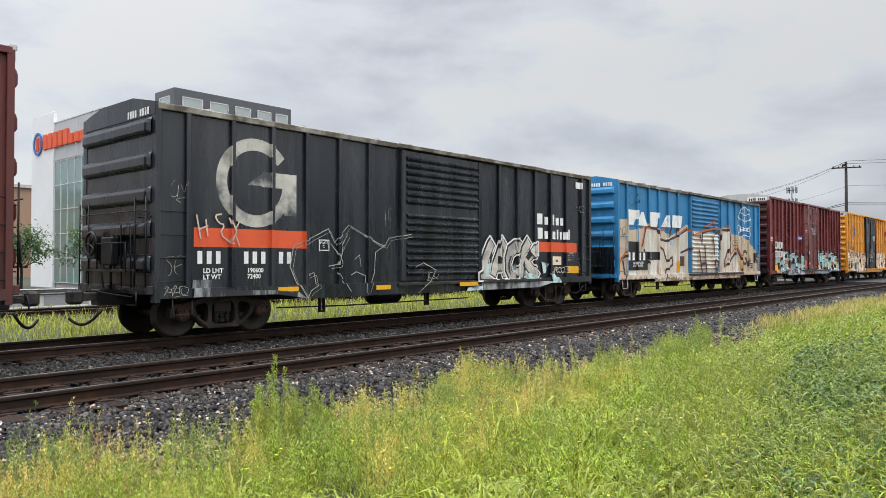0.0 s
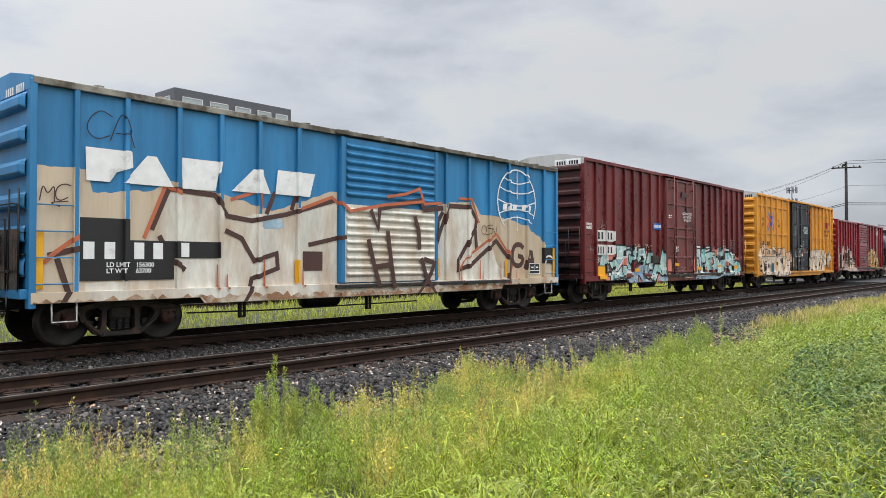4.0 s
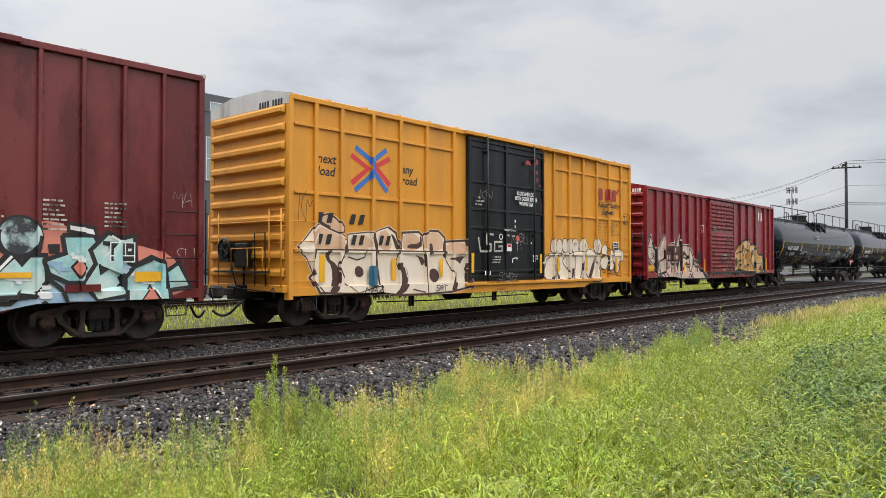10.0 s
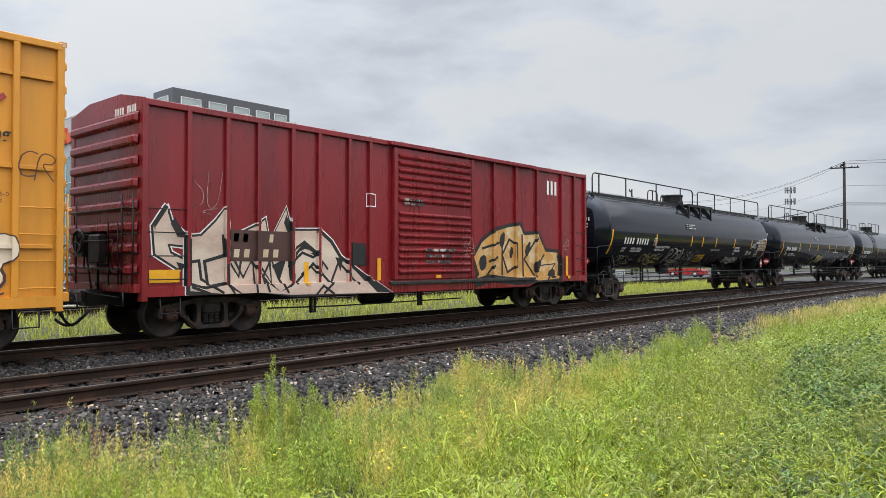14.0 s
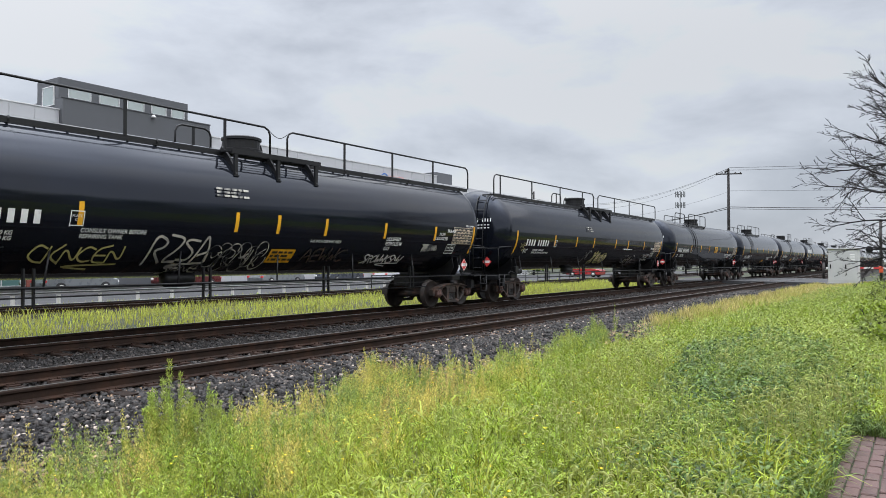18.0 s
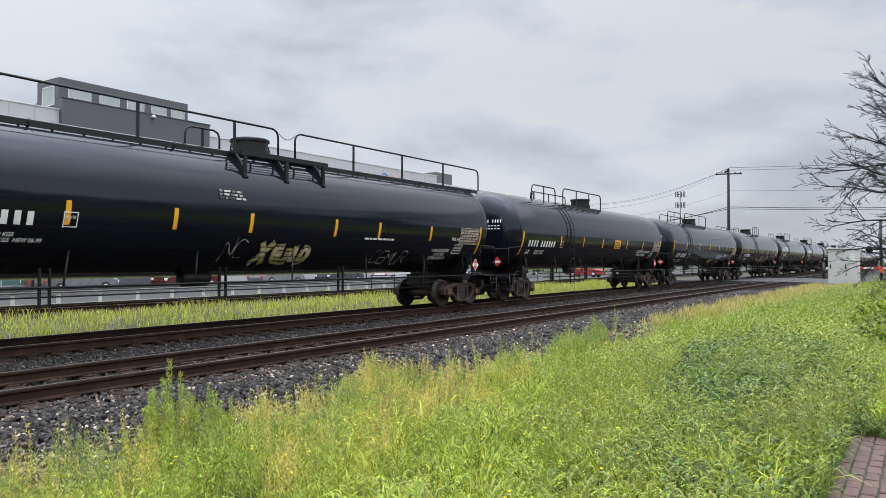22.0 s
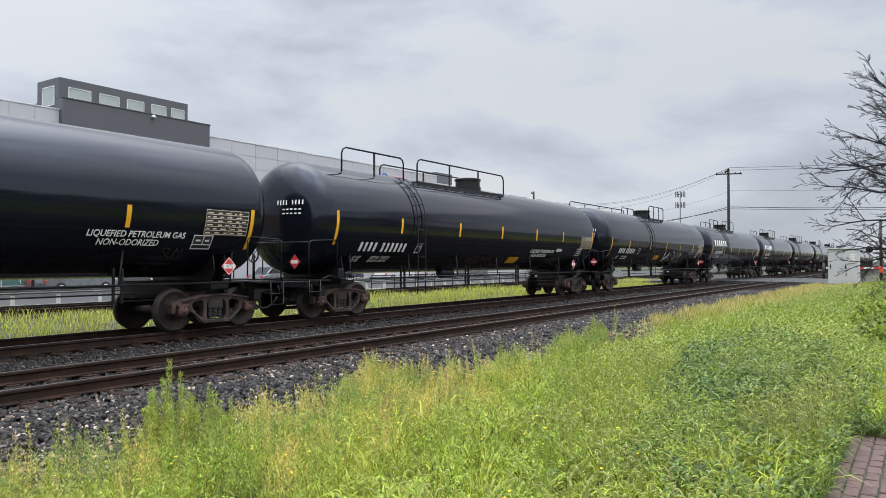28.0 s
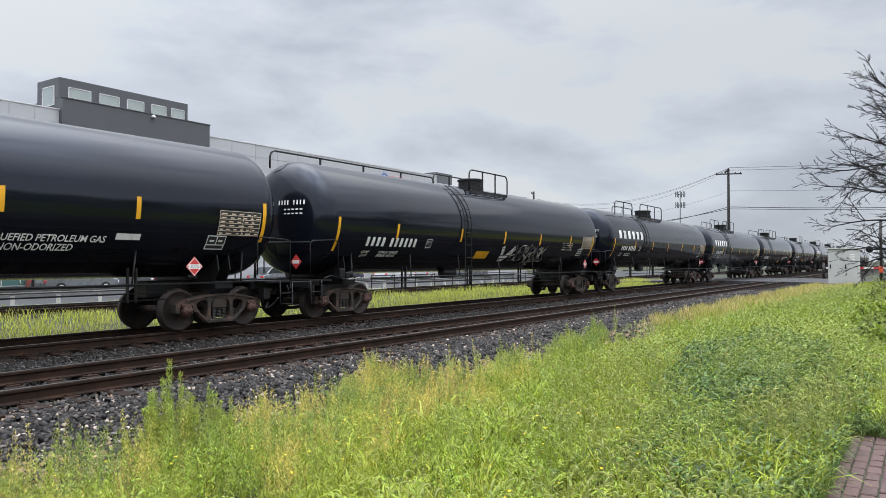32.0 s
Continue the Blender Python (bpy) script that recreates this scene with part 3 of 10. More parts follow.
def stones(count, x_range, y_range, size, name, mat, seed, z_of, label, near_bias=1.7):
    g = np.random.default_rng(seed)
    x = x_range[0] + (x_range[1] - x_range[0]) * g.random(count) ** near_bias
    y = g.uniform(*y_range, count)
    s = g.uniform(*size, count) * (1 + x / 60)
    base = np.array([(a, b, c) for a in (-1, 1) for b in (-1, 1) for c in (-1, 1)], float)
    v = base[None] * g.uniform(0.5, 1.0, (count, 8, 3)) * s[:, None, None] * 0.5
    v *= g.uniform(0.55, 1.3, (count, 1, 3)) * np.array((1.15, 0.95, 0.7))
    a, b = g.uniform(0, 6.28, count), g.normal(0, 0.75, count)
    ca, sa, cb, sb = np.cos(a)[:, None], np.sin(a)[:, None], np.cos(b)[:, None], np.sin(b)[:, None]
    X, Y, Z = v[..., 0], v[..., 1], v[..., 2]
    X, Z = X * cb - Z * sb, X * sb + Z * cb
    X, Y = X * ca - Y * sa, X * sa + Y * ca
    zz = z_of(y) + g.uniform(-0.3, 0.3, count) * s
    V = np.stack((X + x[:, None], Y + y[:, None], Z + zz[:, None]), -1).reshape(-1, 3)
    F = np.array(((0, 1, 3, 2), (4, 6, 7, 5), (0, 4, 5, 1), (2, 3, 7, 6), (1, 5, 7, 3)))
    faces = (F[None] + (np.arange(count) * 8)[:, None, None]).reshape(-1, 4)
    ob = arrays(name, V, faces, M[mat])
    return tagged(ob, label, "ballast", kind="stuff")


def bed(y):
    return np.interp(y, (5.6, 6.9, 7.85, 11.2, 12.0, 12.6, 16.4, 17.7), (-0.47, -0.34, -0.225, -0.225, -0.25, -0.225, -0.225, -0.44))


stones(30000, (1.5, 46), (5.9, 9.1), (0.028, 0.084), "ballast_stones", "stone", 3, bed, "loose dark crushed stone beside the near rail")
stones(17000, (1.5, 46), (10.3, 13.7), (0.025, 0.06), "ballast_stones", "stone", 5, bed, "loose dark crushed stone between the tracks")
stones(4500, (-26, 1.6), (5.9, 16.2), (0.05, 0.11), "ballast_stones", "stone", 29, bed, "loose dark crushed stone along both tracks", 1.0)
stones(5000, (1.5, 40), (9.1, 10.4), (0.035, 0.075), "ballast_stones", "stone", 7, lambda y: bed(y) - 0.012, "loose dark stone between the rails")
stones(15000, (1.5, 46), (5.9, 9.0), (0.022, 0.062), "grey_stones", "stone_mid", 15, lambda y: bed(y) + 0.010, "mid-grey stones mixed into the ballast")
stones(2300, (1.5, 46), (5.9, 8.8), (0.015, 0.052), "pale_stones", "stone_pale", 9, lambda y: bed(y) + 0.012, "pale stones scattered in the dark ballast")
stones(5200, (1.5, 46), (10.3, 13.6), (0.02, 0.05), "grey_stones", "stone_mid", 17, lambda y: bed(y) + 0.008, "a few grey stones between the tracks")
stones(3400, (1.5, 34), (5.7, 6.9), (0.02, 0.06), "tan_stones", "stone_tan", 19, lambda y: bed(y) + 0.015, "tan pebbles and grit along the weed edge")
stones(1800, (1.5, 30), (8.3, 8.95), (0.015, 0.04), "tan_stones", "stone_tan", 23, lambda y: bed(y) + 0.012, "brown grit beside the sleeper ends")

# level crossing road: ramps and panels between the rails
crossing = thing("crossing_road", pose(0, 0, 0), "worn grey asphalt road over the level crossing", "road", kind="structure")
for ya, za, yb, zb in ((2.0, -0.13, 5.5, -0.10), (5.5, -0.10, 8.3, -0.012), (8.3, -0.012, 8.94, -0.012), (9.12, -0.012, 10.40, -0.012), (10.60, -0.012, 13.52, -0.012), (13.72, -0.012, 15.0, -0.012), (15.2, -0.012, 17.0, -0.02), (17.0, -0.02, 22.0, -0.22), (22.0, -0.22, 32.0, -0.29)):
    bm = B()
    v = [bm.verts.new(c) for x in (60.5, 74.5) for c in ((x, ya, za), (x, yb, zb), (x, yb, zb - 0.35), (x, ya, za - 0.35))]
    for q in ((0, 1, 2, 3), (4, 7, 6, 5), (0, 4, 5, 1), (1, 5, 6, 2), (2, 6, 7, 3), (3, 7, 4, 0)):
        bm.faces.new([v[i] for i in q])
    part("road_slab", bm, "asphalt", crossing)
tagged(strip("street", [31.8, 38.0], [-0.315, -0.315], [-60, 0, 60, 140], "asphalt"), "wet grey asphalt street behind the guardrail", "road", kind="structure")
tagged(strip("car_park", [38.004, 44.9], [-0.312, -0.312], [-60, 0, 60, 140], "asphalt"), "asphalt car park before the showroom", "car park", kind="structure")
tagged(strip("gravel_verge", [28.38, 31.8], [-0.342, -0.316], [-60, 0, 60], "gravel_pale"), "pale gravel verge under the guardrail", "gravel", kind="structure")
ys = [24.0, 24.6, 27.6, 28.4]
tagged(strip("siding_bed", ys, [-0.345, -0.27, -0.27, -0.345], [-60, 0, 60, 140], "ballast_bed"), "dark ballast of the siding", "ballast", kind="structure")
siding = thing("siding_track", pose(0, 26.1, -0.1), "rusty siding track in low grass", "track", kind="structure")
for s in (-1, 1):
    rail(s * 0.735, siding)


# ---------------------------------------------------------------- train
def train_way(t):
    """How far the train has come along x."""
    u = (t - 16) / 16
    return -(5.152 * t + 0.9212 * u ** 2 - 1.034 * u ** 3 - 0.5728 * u ** 4)


TRAIN, SETS = [], []                           # (car, its place at the start of the count), (wheelset, x, z, radius)
RW = 0.457


def plate_with_holes(bm, outer, holes, y0, y1):
    """A flat casting: an outline with openings, y0 to y1 thick."""
    rings, edges = [], []
    for ring in (outer, *holes):
        v = [bm.verts.new((x, y0, z)) for x, z in ring]
        rings.append(v)
        edges += [bm.edges.new((a, b)) for a, b in zip(v, v[1:] + v[:1])]
    front = bmesh.ops.triangle_fill(bm, use_beauty=True, use_dissolve=False, edges=edges)
    front = [f for f in front["geom"] if isinstance(f, bmesh.types.BMFace)]
    twin = {v: bm.verts.new((v.co.x, y1, v.co.z)) for ring in rings for v in ring}
    for f in front:
        bm.faces.new([twin[v] for v in reversed(f.verts)])
    for v in rings:
        for a, b in zip(v, v[1:] + v[:1]):
            bm.faces.new((a, b, twin[b], twin[a]))
    bmesh.ops.recalc_face_normals(bm, faces=bm.faces[:])


def mirrored(pts):
    return [(-x, z) for x, z in reversed(pts)]


def side_frame_mesh():
    bm = B()
    half = [(0.0, 0.80), (0.40, 0.79), (0.80, 0.705), (1.06, 0.665), (1.16, 0.60), (1.17, 0.42), (1.08, 0.40), (1.06, 0.55), (0.98, 0.60), (0.82, 0.60), (0.75, 0.55), (0.72, 0.45), (0.64, 0.38), (0.46, 0.20), (0.36, 0.16), (0.0, 0.15)]
    outer = half + mirrored(half)[1:-1]
    win = smooth_line([(0.35, 0.44), (0.35, 0.69), (0.60, 0.65), (0.66, 0.58), (0.62, 0.48), (0.47, 0.31), (0.37, 0.28), (0.35, 0.44)], 1)[:-1]
    mid = smooth_line([(0.0, 0.24), (0.26, 0.24), (0.27, 0.44), (0.25, 0.68), (0.0, 0.69), (-0.25, 0.68), (-0.27, 0.44), (-0.26, 0.24), (0.0, 0.24)], 1)[:-1]
    plate_with_holes(bm, outer, (win, mirrored(win), mid), -0.075, 0.085)
    # raised rim along the top and the slanting lower bars
    for s in (-1, 1):
        slab(bm, [(s * x, z) for x, z in ((0.0, 0.755), (0.42, 0.742), (0.92, 0.650), (0.92, 0.69), (0.42, 0.782), (0.0, 0.795))], -0.12, 0.12, 0.012)
        slab(bm, [(s * x, z) for x, z in ((0.37, 0.165), (0.68, 0.42), (0.64, 0.455), (0.34, 0.225))], -0.115, 0.115, 0.012)
    slab(bm, ((-0.36, 0.155), (0.36, 0.155), (0.34, 0.235), (-0.34, 0.235)), -0.12, 0.12, 0.012)
    return mesh_of("side_frame", bm, M["truck_iron"])


def wheel_mesh():
    bm = B()
    prof = ((-0.068, 0.0), (-0.068, 0.11), (-0.03, 0.15), (-0.012, 0.24), (-0.012, 0.36), (-0.055, 0.40), (-0.055, RW - 0.004), (0.055, RW), (0.060, RW + 0.026), (0.085, RW + 0.024), (0.085, 0.40), (0.03, 0.36), (0.03, 0.0))
    lathe(bm, prof, "y", seg=28)
    return mesh_of("wheel", bm, M["wheel_steel"])


def spring_mesh():
    bm = B()
    for k in range(7):
        lathe(bm, ((0.262 + k * 0.034, 0.045), (0.27 + k * 0.034, 0.062), (0.288 + k * 0.034, 0.062), (0.296 + k * 0.034, 0.045)), "z", seg=10)
    return mesh_of("spring", bm, M["dark_steel"])


def bearing_mesh():
    bm = B()
    lathe(bm, ((-0.125, 0.0), (-0.125, 0.06), (-0.10, 0.07), (-0.095, 0.115), (-0.07, 0.13), (0.06, 0.135), (0.10, 0.10)), "y", seg=16)
    for k in range(3):
        a = math.pi / 2 + k * 2 * math.pi / 3
        box(bm, 0.085 * math.cos(a) - 0.018, 0.085 * math.cos(a) + 0.018, -0.125, -0.09, 0.085 * math.sin(a) - 0.018, 0.085 * math.sin(a) + 0.018)
    box(bm, -0.15, 0.15, -0.08, 0.10, 0.09, 0.15, 0.01)
    return mesh_of("bearing_cap", bm, M["bearing_rust"])


def bolster_mesh():
    bm = B()
    box(bm, -0.2, 0.2, -1.06, 1.06, 0.46, 0.70, 0.03)
    box(bm, -0.28, 0.28, -0.34, 0.34, 0.66, 0.84, 0.02)
    for s in (-1, 1):
        box(bm, s * 0.5 - 0.05, s * 0.5 + 0.05, -0.95, 0.95, 0.33, 0.44, 0.01)
    return mesh_of("bolster", bm, M["truck_iron"])


FRAME, WHEEL, SPRING, CAP, BOLSTER = side_frame_mesh(), wheel_mesh(), spring_mesh(), bearing_mesh(), bolster_mesh()
bm = B()
tube(bm, ((0, -0.98, 0), (0, 0.98, 0)), 0.085, 12)
AXLE = mesh_of("axle", bm, M["truck_iron"])


def truck(car, x):
    b = shared("truck_bolster", BOLSTER, car, pose(x, 0, 0))
    for s in (-1, 1):
        f = shared("side_frame", FRAME, car, pose(x, s * 0.99, 0))
        for dx in (-0.13, 0.0, 0.13):
            shared("coil_spring", SPRING, f, pose(dx, 0, 0))
        for w in (-1, 1):
            shared("bearing_cap", CAP, f, pose(w * 0.90, s * 0.05, RW + 0.0, 0, 0, 0 if s < 0 else 180))
    for w in (-0.90, 0.90):
        ax = shared("wheelset", AXLE, car, pose(x + w, 0, RW))
        for s in (-1, 1):
            shared("wheel", WHEEL, ax, pose(0, s * 0.755, 0, 0, 0, 0 if s < 0 else 180))


def coupler(car, x, out):
    """Draft gear, knuckle and hose at a car's end; out: +1 or -1 along x."""
    bm = B()
    box(bm, x - 0.42, x + 0.42, -0.19, 0.19, 0.66, 0.98, 0.02)
    part("draft_box", bm, "black_iron", car)
    bm = B()
    a, b = sorted((x + out * 0.40, x + out * 0.72))
    box(bm, a, b, -0.09, 0.09, 0.76, 0.92, 0.02)
    a, b = sorted((x + out * 0.68, x + out * 0.93))
    box(bm, a, b, -0.16, 0.14, 0.70, 0.98, 0.05)
    part("coupler", bm, "dark_steel", car)
    bm = B()
    tube(bm, [(x + out * (0.42 + 0.5 * k), -0.35 + 0.3 * k, 0.78 - 0.46 * math.sin(math.pi * (0.12 + 0.62 * k))) for k in (i / 10 for i in range(11))], 0.028, 7)
    part("air_hose", bm, "black_iron", car)
    bm = B()
    tube(bm, ((x + out * 0.28, -1.42, 0.95), (x + out * 0.30, -1.30, 0.86), (x + out * 0.34, -0.4, 0.90), (x + out * 0.5, -0.1, 0.96)), 0.014, 6)
    tube(bm, ((x + out * 0.28, -1.42, 0.95), (x + out * 0.30, -1.46, 0.70)), 0.014, 6)
    part("uncoupling_lever", bm, "black_iron", car)


def ladder(car, x0, x1, zs, y, mat="black_iron", out=0.06, stiles=False):
    """Grab irons one over another on a side, each its own part."""
    for z in zs:
        bm = B()
        tube(bm, ((x0, y, z), (x0, y - out, z), (x1, y - out, z), (x1, y, z)), 0.011, 6)
        part("grab_iron", bm, mat, car)


def end_ladder(car, x, out, y0, y1, zs, mat):
    for z in zs:
        bm = B()
        tube(bm, ((x, y0, z), (x + out * 0.09, y0, z), (x + out * 0.09, y1, z), (x, y1, z)), 0.011, 6)
        part("end_grab_iron", bm, mat, car)


def boxcar(name, s0, L, eave, sill, mat, end_mat, top_mat, label, door, door_mat, post_xs, post_w=0.09, gable="galvanised", ribs=5, door_kind="ribbed", rails=(), roof_mat="galvanised", lower_mat=None, door_low=None):
    """A box car; x from 0 at its leading end to L, y < 0 on the side seen. Returns the car and the stretches of its posts."""
    car = thing(name, pose(s0, MID, 0), label, "freight car", "cars of the freight train")
    TRAIN.append((car, s0))
    Y = 1.52
    d0, d1 = door
    # body shell with a gable roof line
    bm = B()
    box(bm, 0.04, L - 0.04, -Y, Y, sill + 0.25, eave - 0.02)
    part("body", bm, mat, car)
    for x, o in ((0.0, -1), (L, 1)):
        # end wall: pressed horizontal ribs
        bm = B()
        h = (eave - sill - 0.55) / ribs
        seg = []
        for k in range(ribs):
            za = sill + 0.35 + k * h
            seg += [(0.0, za), (0.0, za + 0.36 * h), (0.095, za + 0.42 * h), (0.120, za + 0.48 * h), (0.120, za + 0.70 * h), (0.095, za + 0.80 * h), (0.0, za + 0.90 * h)]
        seg.append((0.0, sill + 0.35 + ribs * h))
        prev = None
        for dx, z in seg:
            row = [bm.verts.new((x + o * dx * k, y, z)) for y, k in ((-Y + 0.06, 0.35), (-Y + 0.10, 0.9), (-Y + 0.16, 1), (Y - 0.16, 1), (Y - 0.10, 0.9), (Y - 0.06, 0.35))]
            if prev:
                for c in range(5):
                    bm.faces.new((prev[c], row[c], row[c + 1], prev[c + 1]))
            prev = row
        part("end_wall", bm, end_mat, car)
        bm = B()
        pts = ((-Y - 0.06, eave - 0.24), (-Y - 0.06, eave - 0.01), (-0.7, eave + 0.17), (0.7, eave + 0.17), (Y + 0.06, eave - 0.01), (Y + 0.06, eave - 0.24))
        a = [bm.verts.new((x + o * 0.02, y, z)) for y, z in pts]
        b = [bm.verts.new((x - o * 0.05, y, z)) for y, z in pts]
        bm.faces.new(a), bm.faces.new(b[::-1])
        for i in range(6):
            bm.faces.new((a[i], a[(i + 1) % 6], b[(i + 1) % 6], b[i]))
        part("gable_plate", bm, gable, car)
        bm = B()
        box(bm, x - 0.06 if o > 0 else x - 0.13, x + 0.13 if o > 0 else x + 0.06, -Y - 0.02, Y + 0.02, sill + 0.18, sill + 0.34, 0.01)
        part("end_sill", bm, end_mat, car)
        for s in (-1, 1):
            bm = B()
            xa, xb = sorted((x - o * 0.10, x + o * 0.012))
            ya, yb = sorted((s * (Y - 0.10), s * (Y + 0.078)))
            box(bm, xa, xb, ya, yb, sill + 0.02, eave - 0.06, 0.008)
            part("corner_post", bm, mat, car)
        end_ladder(car, x, o, -Y + 0.06, -Y + 0.5, [sill + 0.55 + 0.36 * k for k in range(5 if eave > 5 else 4)], "black_iron" if end_mat != "yellow_paint" else "yellow_paint")
        bm = B()
        tube(bm, ((x + o * 0.14, -Y, sill + 1.72), (x + o * 0.20, -Y + 0.1, sill + 1.74), (x + o * 0.20, Y - 0.3, sill + 1.74)), 0.014, 6)
        part("end_handrail", bm, "black_iron" if end_mat != "yellow_paint" else end_mat, car)
        iron = "black_iron" if end_mat != "yellow_paint" else end_mat
        for ya, yb in ((-Y + 0.06, -Y + 0.5), (Y - 0.5, Y - 0.06)):
            for yy in (ya, yb):
                bm = B()
                tube(bm, ((x + o * 0.125, yy, sill + 0.30), (x + o * 0.125, yy, sill + 2.0)), 0.016, 6)
                part("ladder_stile", bm, iron, car)
        bm = B()
        tube(bm, ((x + o * 0.30, -Y + 0.5, sill + 0.62), (x + o * 0.30, -Y + 0.5, sill + 1.15), (x + o * 0.30, 0.2, sill + 1.15), (x + o * 0.30, 0.2, sill + 0.62)), 0.014, 6)
        tube(bm, ((x + o * 0.30, -0.45, sill + 0.62), (x + o * 0.30, -0.45, sill + 1.15)), 0.012, 6)
        part("step_railing", bm, iron, car)
        bm = B()
        for k in range(5):
            xa, xb = sorted((x + o * (0.14 + 0.06 * k), x + o * (0.165 + 0.06 * k)))
            box(bm, xa, xb, -Y + 0.45, 0.75, sill + 0.605, sill + 0.645)
        part("crossover_grating", bm, "dark_steel", car)
        coupler(car, x, o)
    # roof: seamed sheets
    bm = B()
    n = 14
    for k in range(n):
        xa, xb = L * k / n, L * (k + 1) / n
        for s in (-1, 1):
            slabs = ((xa + 0.05, xb - 0.05, 0.0), (xb - 0.05, xb + 0.05, 0.035))
            for a, b, up in slabs:
                q = [bm.verts.new((x, y, z + up)) for x, y, z in ((a, s * (Y + 0.05), eave - 0.02), (b, s * (Y + 0.05), eave - 0.02), (b, 0, eave + 0.17), (a, 0, eave + 0.17))]
                w = [bm.verts.new(v.co - Vector((0, 0, 0.05 + up))) for v in q]
                bm.faces.new(q), bm.faces.new(w[::-1])
                for i in range(4):
                    bm.faces.new((q[i], q[(i + 1) % 4], w[(i + 1) % 4], w[i]))
    part("roof", bm, roof_mat, car, "ribbed metal roof")
    # side plates, sills and posts
    posts = []
    for s in (-1, 1):
        bm = B()
        ya, yb = sorted((s * Y, s * (Y + 0.085)))
        box(bm, 0.03, L - 0.03, ya, yb, eave - 0.14, eave - 0.02, 0.01)
        part("top_chord", bm, top_mat, car)
        bm = B()
        slab(bm, ((0.02, sill + 0.10), (0.02, sill + 0.28), (L - 0.02, sill + 0.28), (L - 0.02, sill + 0.10), (L - 3.1, sill + 0.10), (L - 3.5, sill - 0.02), (3.5, sill - 0.02), (3.1, sill + 0.10)), ya, yb)
        part("side_sill", bm, lower_mat or mat, car)
        for x in post_xs:
            if s < 0:
                posts.append((x - post_w / 2, x + post_w / 2))
            bm = B()
            box(bm, x - post_w / 2, x + post_w / 2, ya + (0.0 if s < 0 else 0), yb - 0.005 if s > 0 else yb, sill + 0.26, eave - 0.13, 0.012)
            part("side_post", bm, mat, car)
        for z in rails:
            for a, b in zip((0.1, *post_xs), (*post_xs, L - 0.1)):
                if b - a > 0.3 and not (d0 - 0.1 < (a + b) / 2 < d1 + 0.1):
                    bm = B()
                    box(bm, a + post_w / 2, b - post_w / 2, *sorted((s * Y, s * (Y + 0.05))), z - 0.035, z + 0.035, 0.008)
                    part("side_rail", bm, mat, car)
    # sliding or plug door on the side seen
    dr = B()
    yd = -Y - 0.075
    box(dr, d0 + 0.05, d1 - 0.05, yd - 0.03, -Y, sill + 0.30, eave - 0.17, 0.01)
    door_ob = part("door", dr, door_mat, car)
    zb, zt = sill + 0.40, eave - 0.28
    if door_kind == "ribbed":
        n = 17
        for k in range(n):
            if k in (9,):
                continue
            z = zb + (zt - zb) * k / n
            bm = B()
            hh = (zt - zb) / n
            q = []
            for dy, dz in ((0, 0.10), (0.050, 0.42), (0.054, 0.58), (0.012, 0.80), (0, 0.84)):
                q.append([bm.verts.new((x, yd - 0.03 - dy, z + dz * hh)) for x in (d0 + 0.22, d1 - 0.22)])
            for a, b in zip(q, q[1:]):
                bm.faces.new((a[0], a[1], b[1], b[0]))
            part("door_rib", bm, door_low[1] if door_low and z < door_low[0] else door_mat, door_ob)
        if door_low:
            bm = B()
            box(bm, d0 + 0.16, d1 - 0.16, yd - 0.036, yd - 0.02, sill + 0.31, door_low[0])
            part("door_lower_sheet", bm, door_low[1], door_ob, "buffed rusty lower half of the door")
        for x in (d0 + 0.05, d1 - 0.17):
            bm = B()
            box(bm, x, x + 0.12, yd - 0.06, yd - 0.02, sill + 0.30, eave - 0.17, 0.01)
            part("door_edge", bm, door_mat, door_ob)
    else:
        for x in [d0 + 0.10 + (d1 - d0 - 0.20) * k / 3 for k in range(4)] if door_kind == "plug" else (d0 + 0.09, d0 + 1.80, d1 - 0.07):
            bm = B()
            box(bm, x - 0.045, x + 0.045, yd - 0.08, yd - 0.02, sill + 0.32, eave - 0.19, 0.012)
            part("door_stile", bm, door_mat, door_ob)
        for z in [sill + 0.36 + f * (eave - sill - 0.6) for f in (0.0, 0.16, 0.38, 0.48, 0.74, 1.0)] if door_kind == "plug" else (1.08, 1.23, 2.47, 2.99, 3.77, 4.78, 4.95):
            bm = B()
            box(bm, d0 + 0.1, d1 - 0.1, yd - 0.07, yd - 0.02, z - 0.035, z + 0.035, 0.01)
            part("door_rail", bm, door_mat, door_ob)
        for x in (d0 + (d1 - d0) * (0.22 if door_kind == "plug" else 0.214), d0 + (d1 - d0) * 0.83):
            bm = B()
            tube(bm, ((x, yd - 0.12, sill + 0.28), (x, yd - 0.12, eave - 0.10)), 0.028, 8)
            for z in (sill + 0.5, sill + 1.6, eave - 0.6):
                box(bm, x - 0.06, x + 0.06, yd - 0.14, yd - 0.06, z, z + 0.08)
            part("lock_bar", bm, door_mat, door_ob)
    bm = B()
    box(bm, d0 - (d1 - d0) * 0.0 - 0.1, min(L - 0.6, d1 + (d1 - d0) * 0.92), -Y - 0.16, -Y - 0.085, sill + 0.18, sill + 0.26, 0.008)
    part("door_track", bm, "dark_steel" if mat != "yellow_paint" else mat, car)
    bm = B()
    box(bm, d0 - 0.1, min(L - 0.6, d1 + (d1 - d0) * 0.92), -Y - 0.17, -Y - 0.05, eave - 0.13, eave - 0.03, 0.008)
    part("door_hood", bm, top_mat, car)
    # underframe
    bm = B()
    box(bm, 0.3, L - 0.3, -0.22, 0.22, 0.62, sill + 0.3)
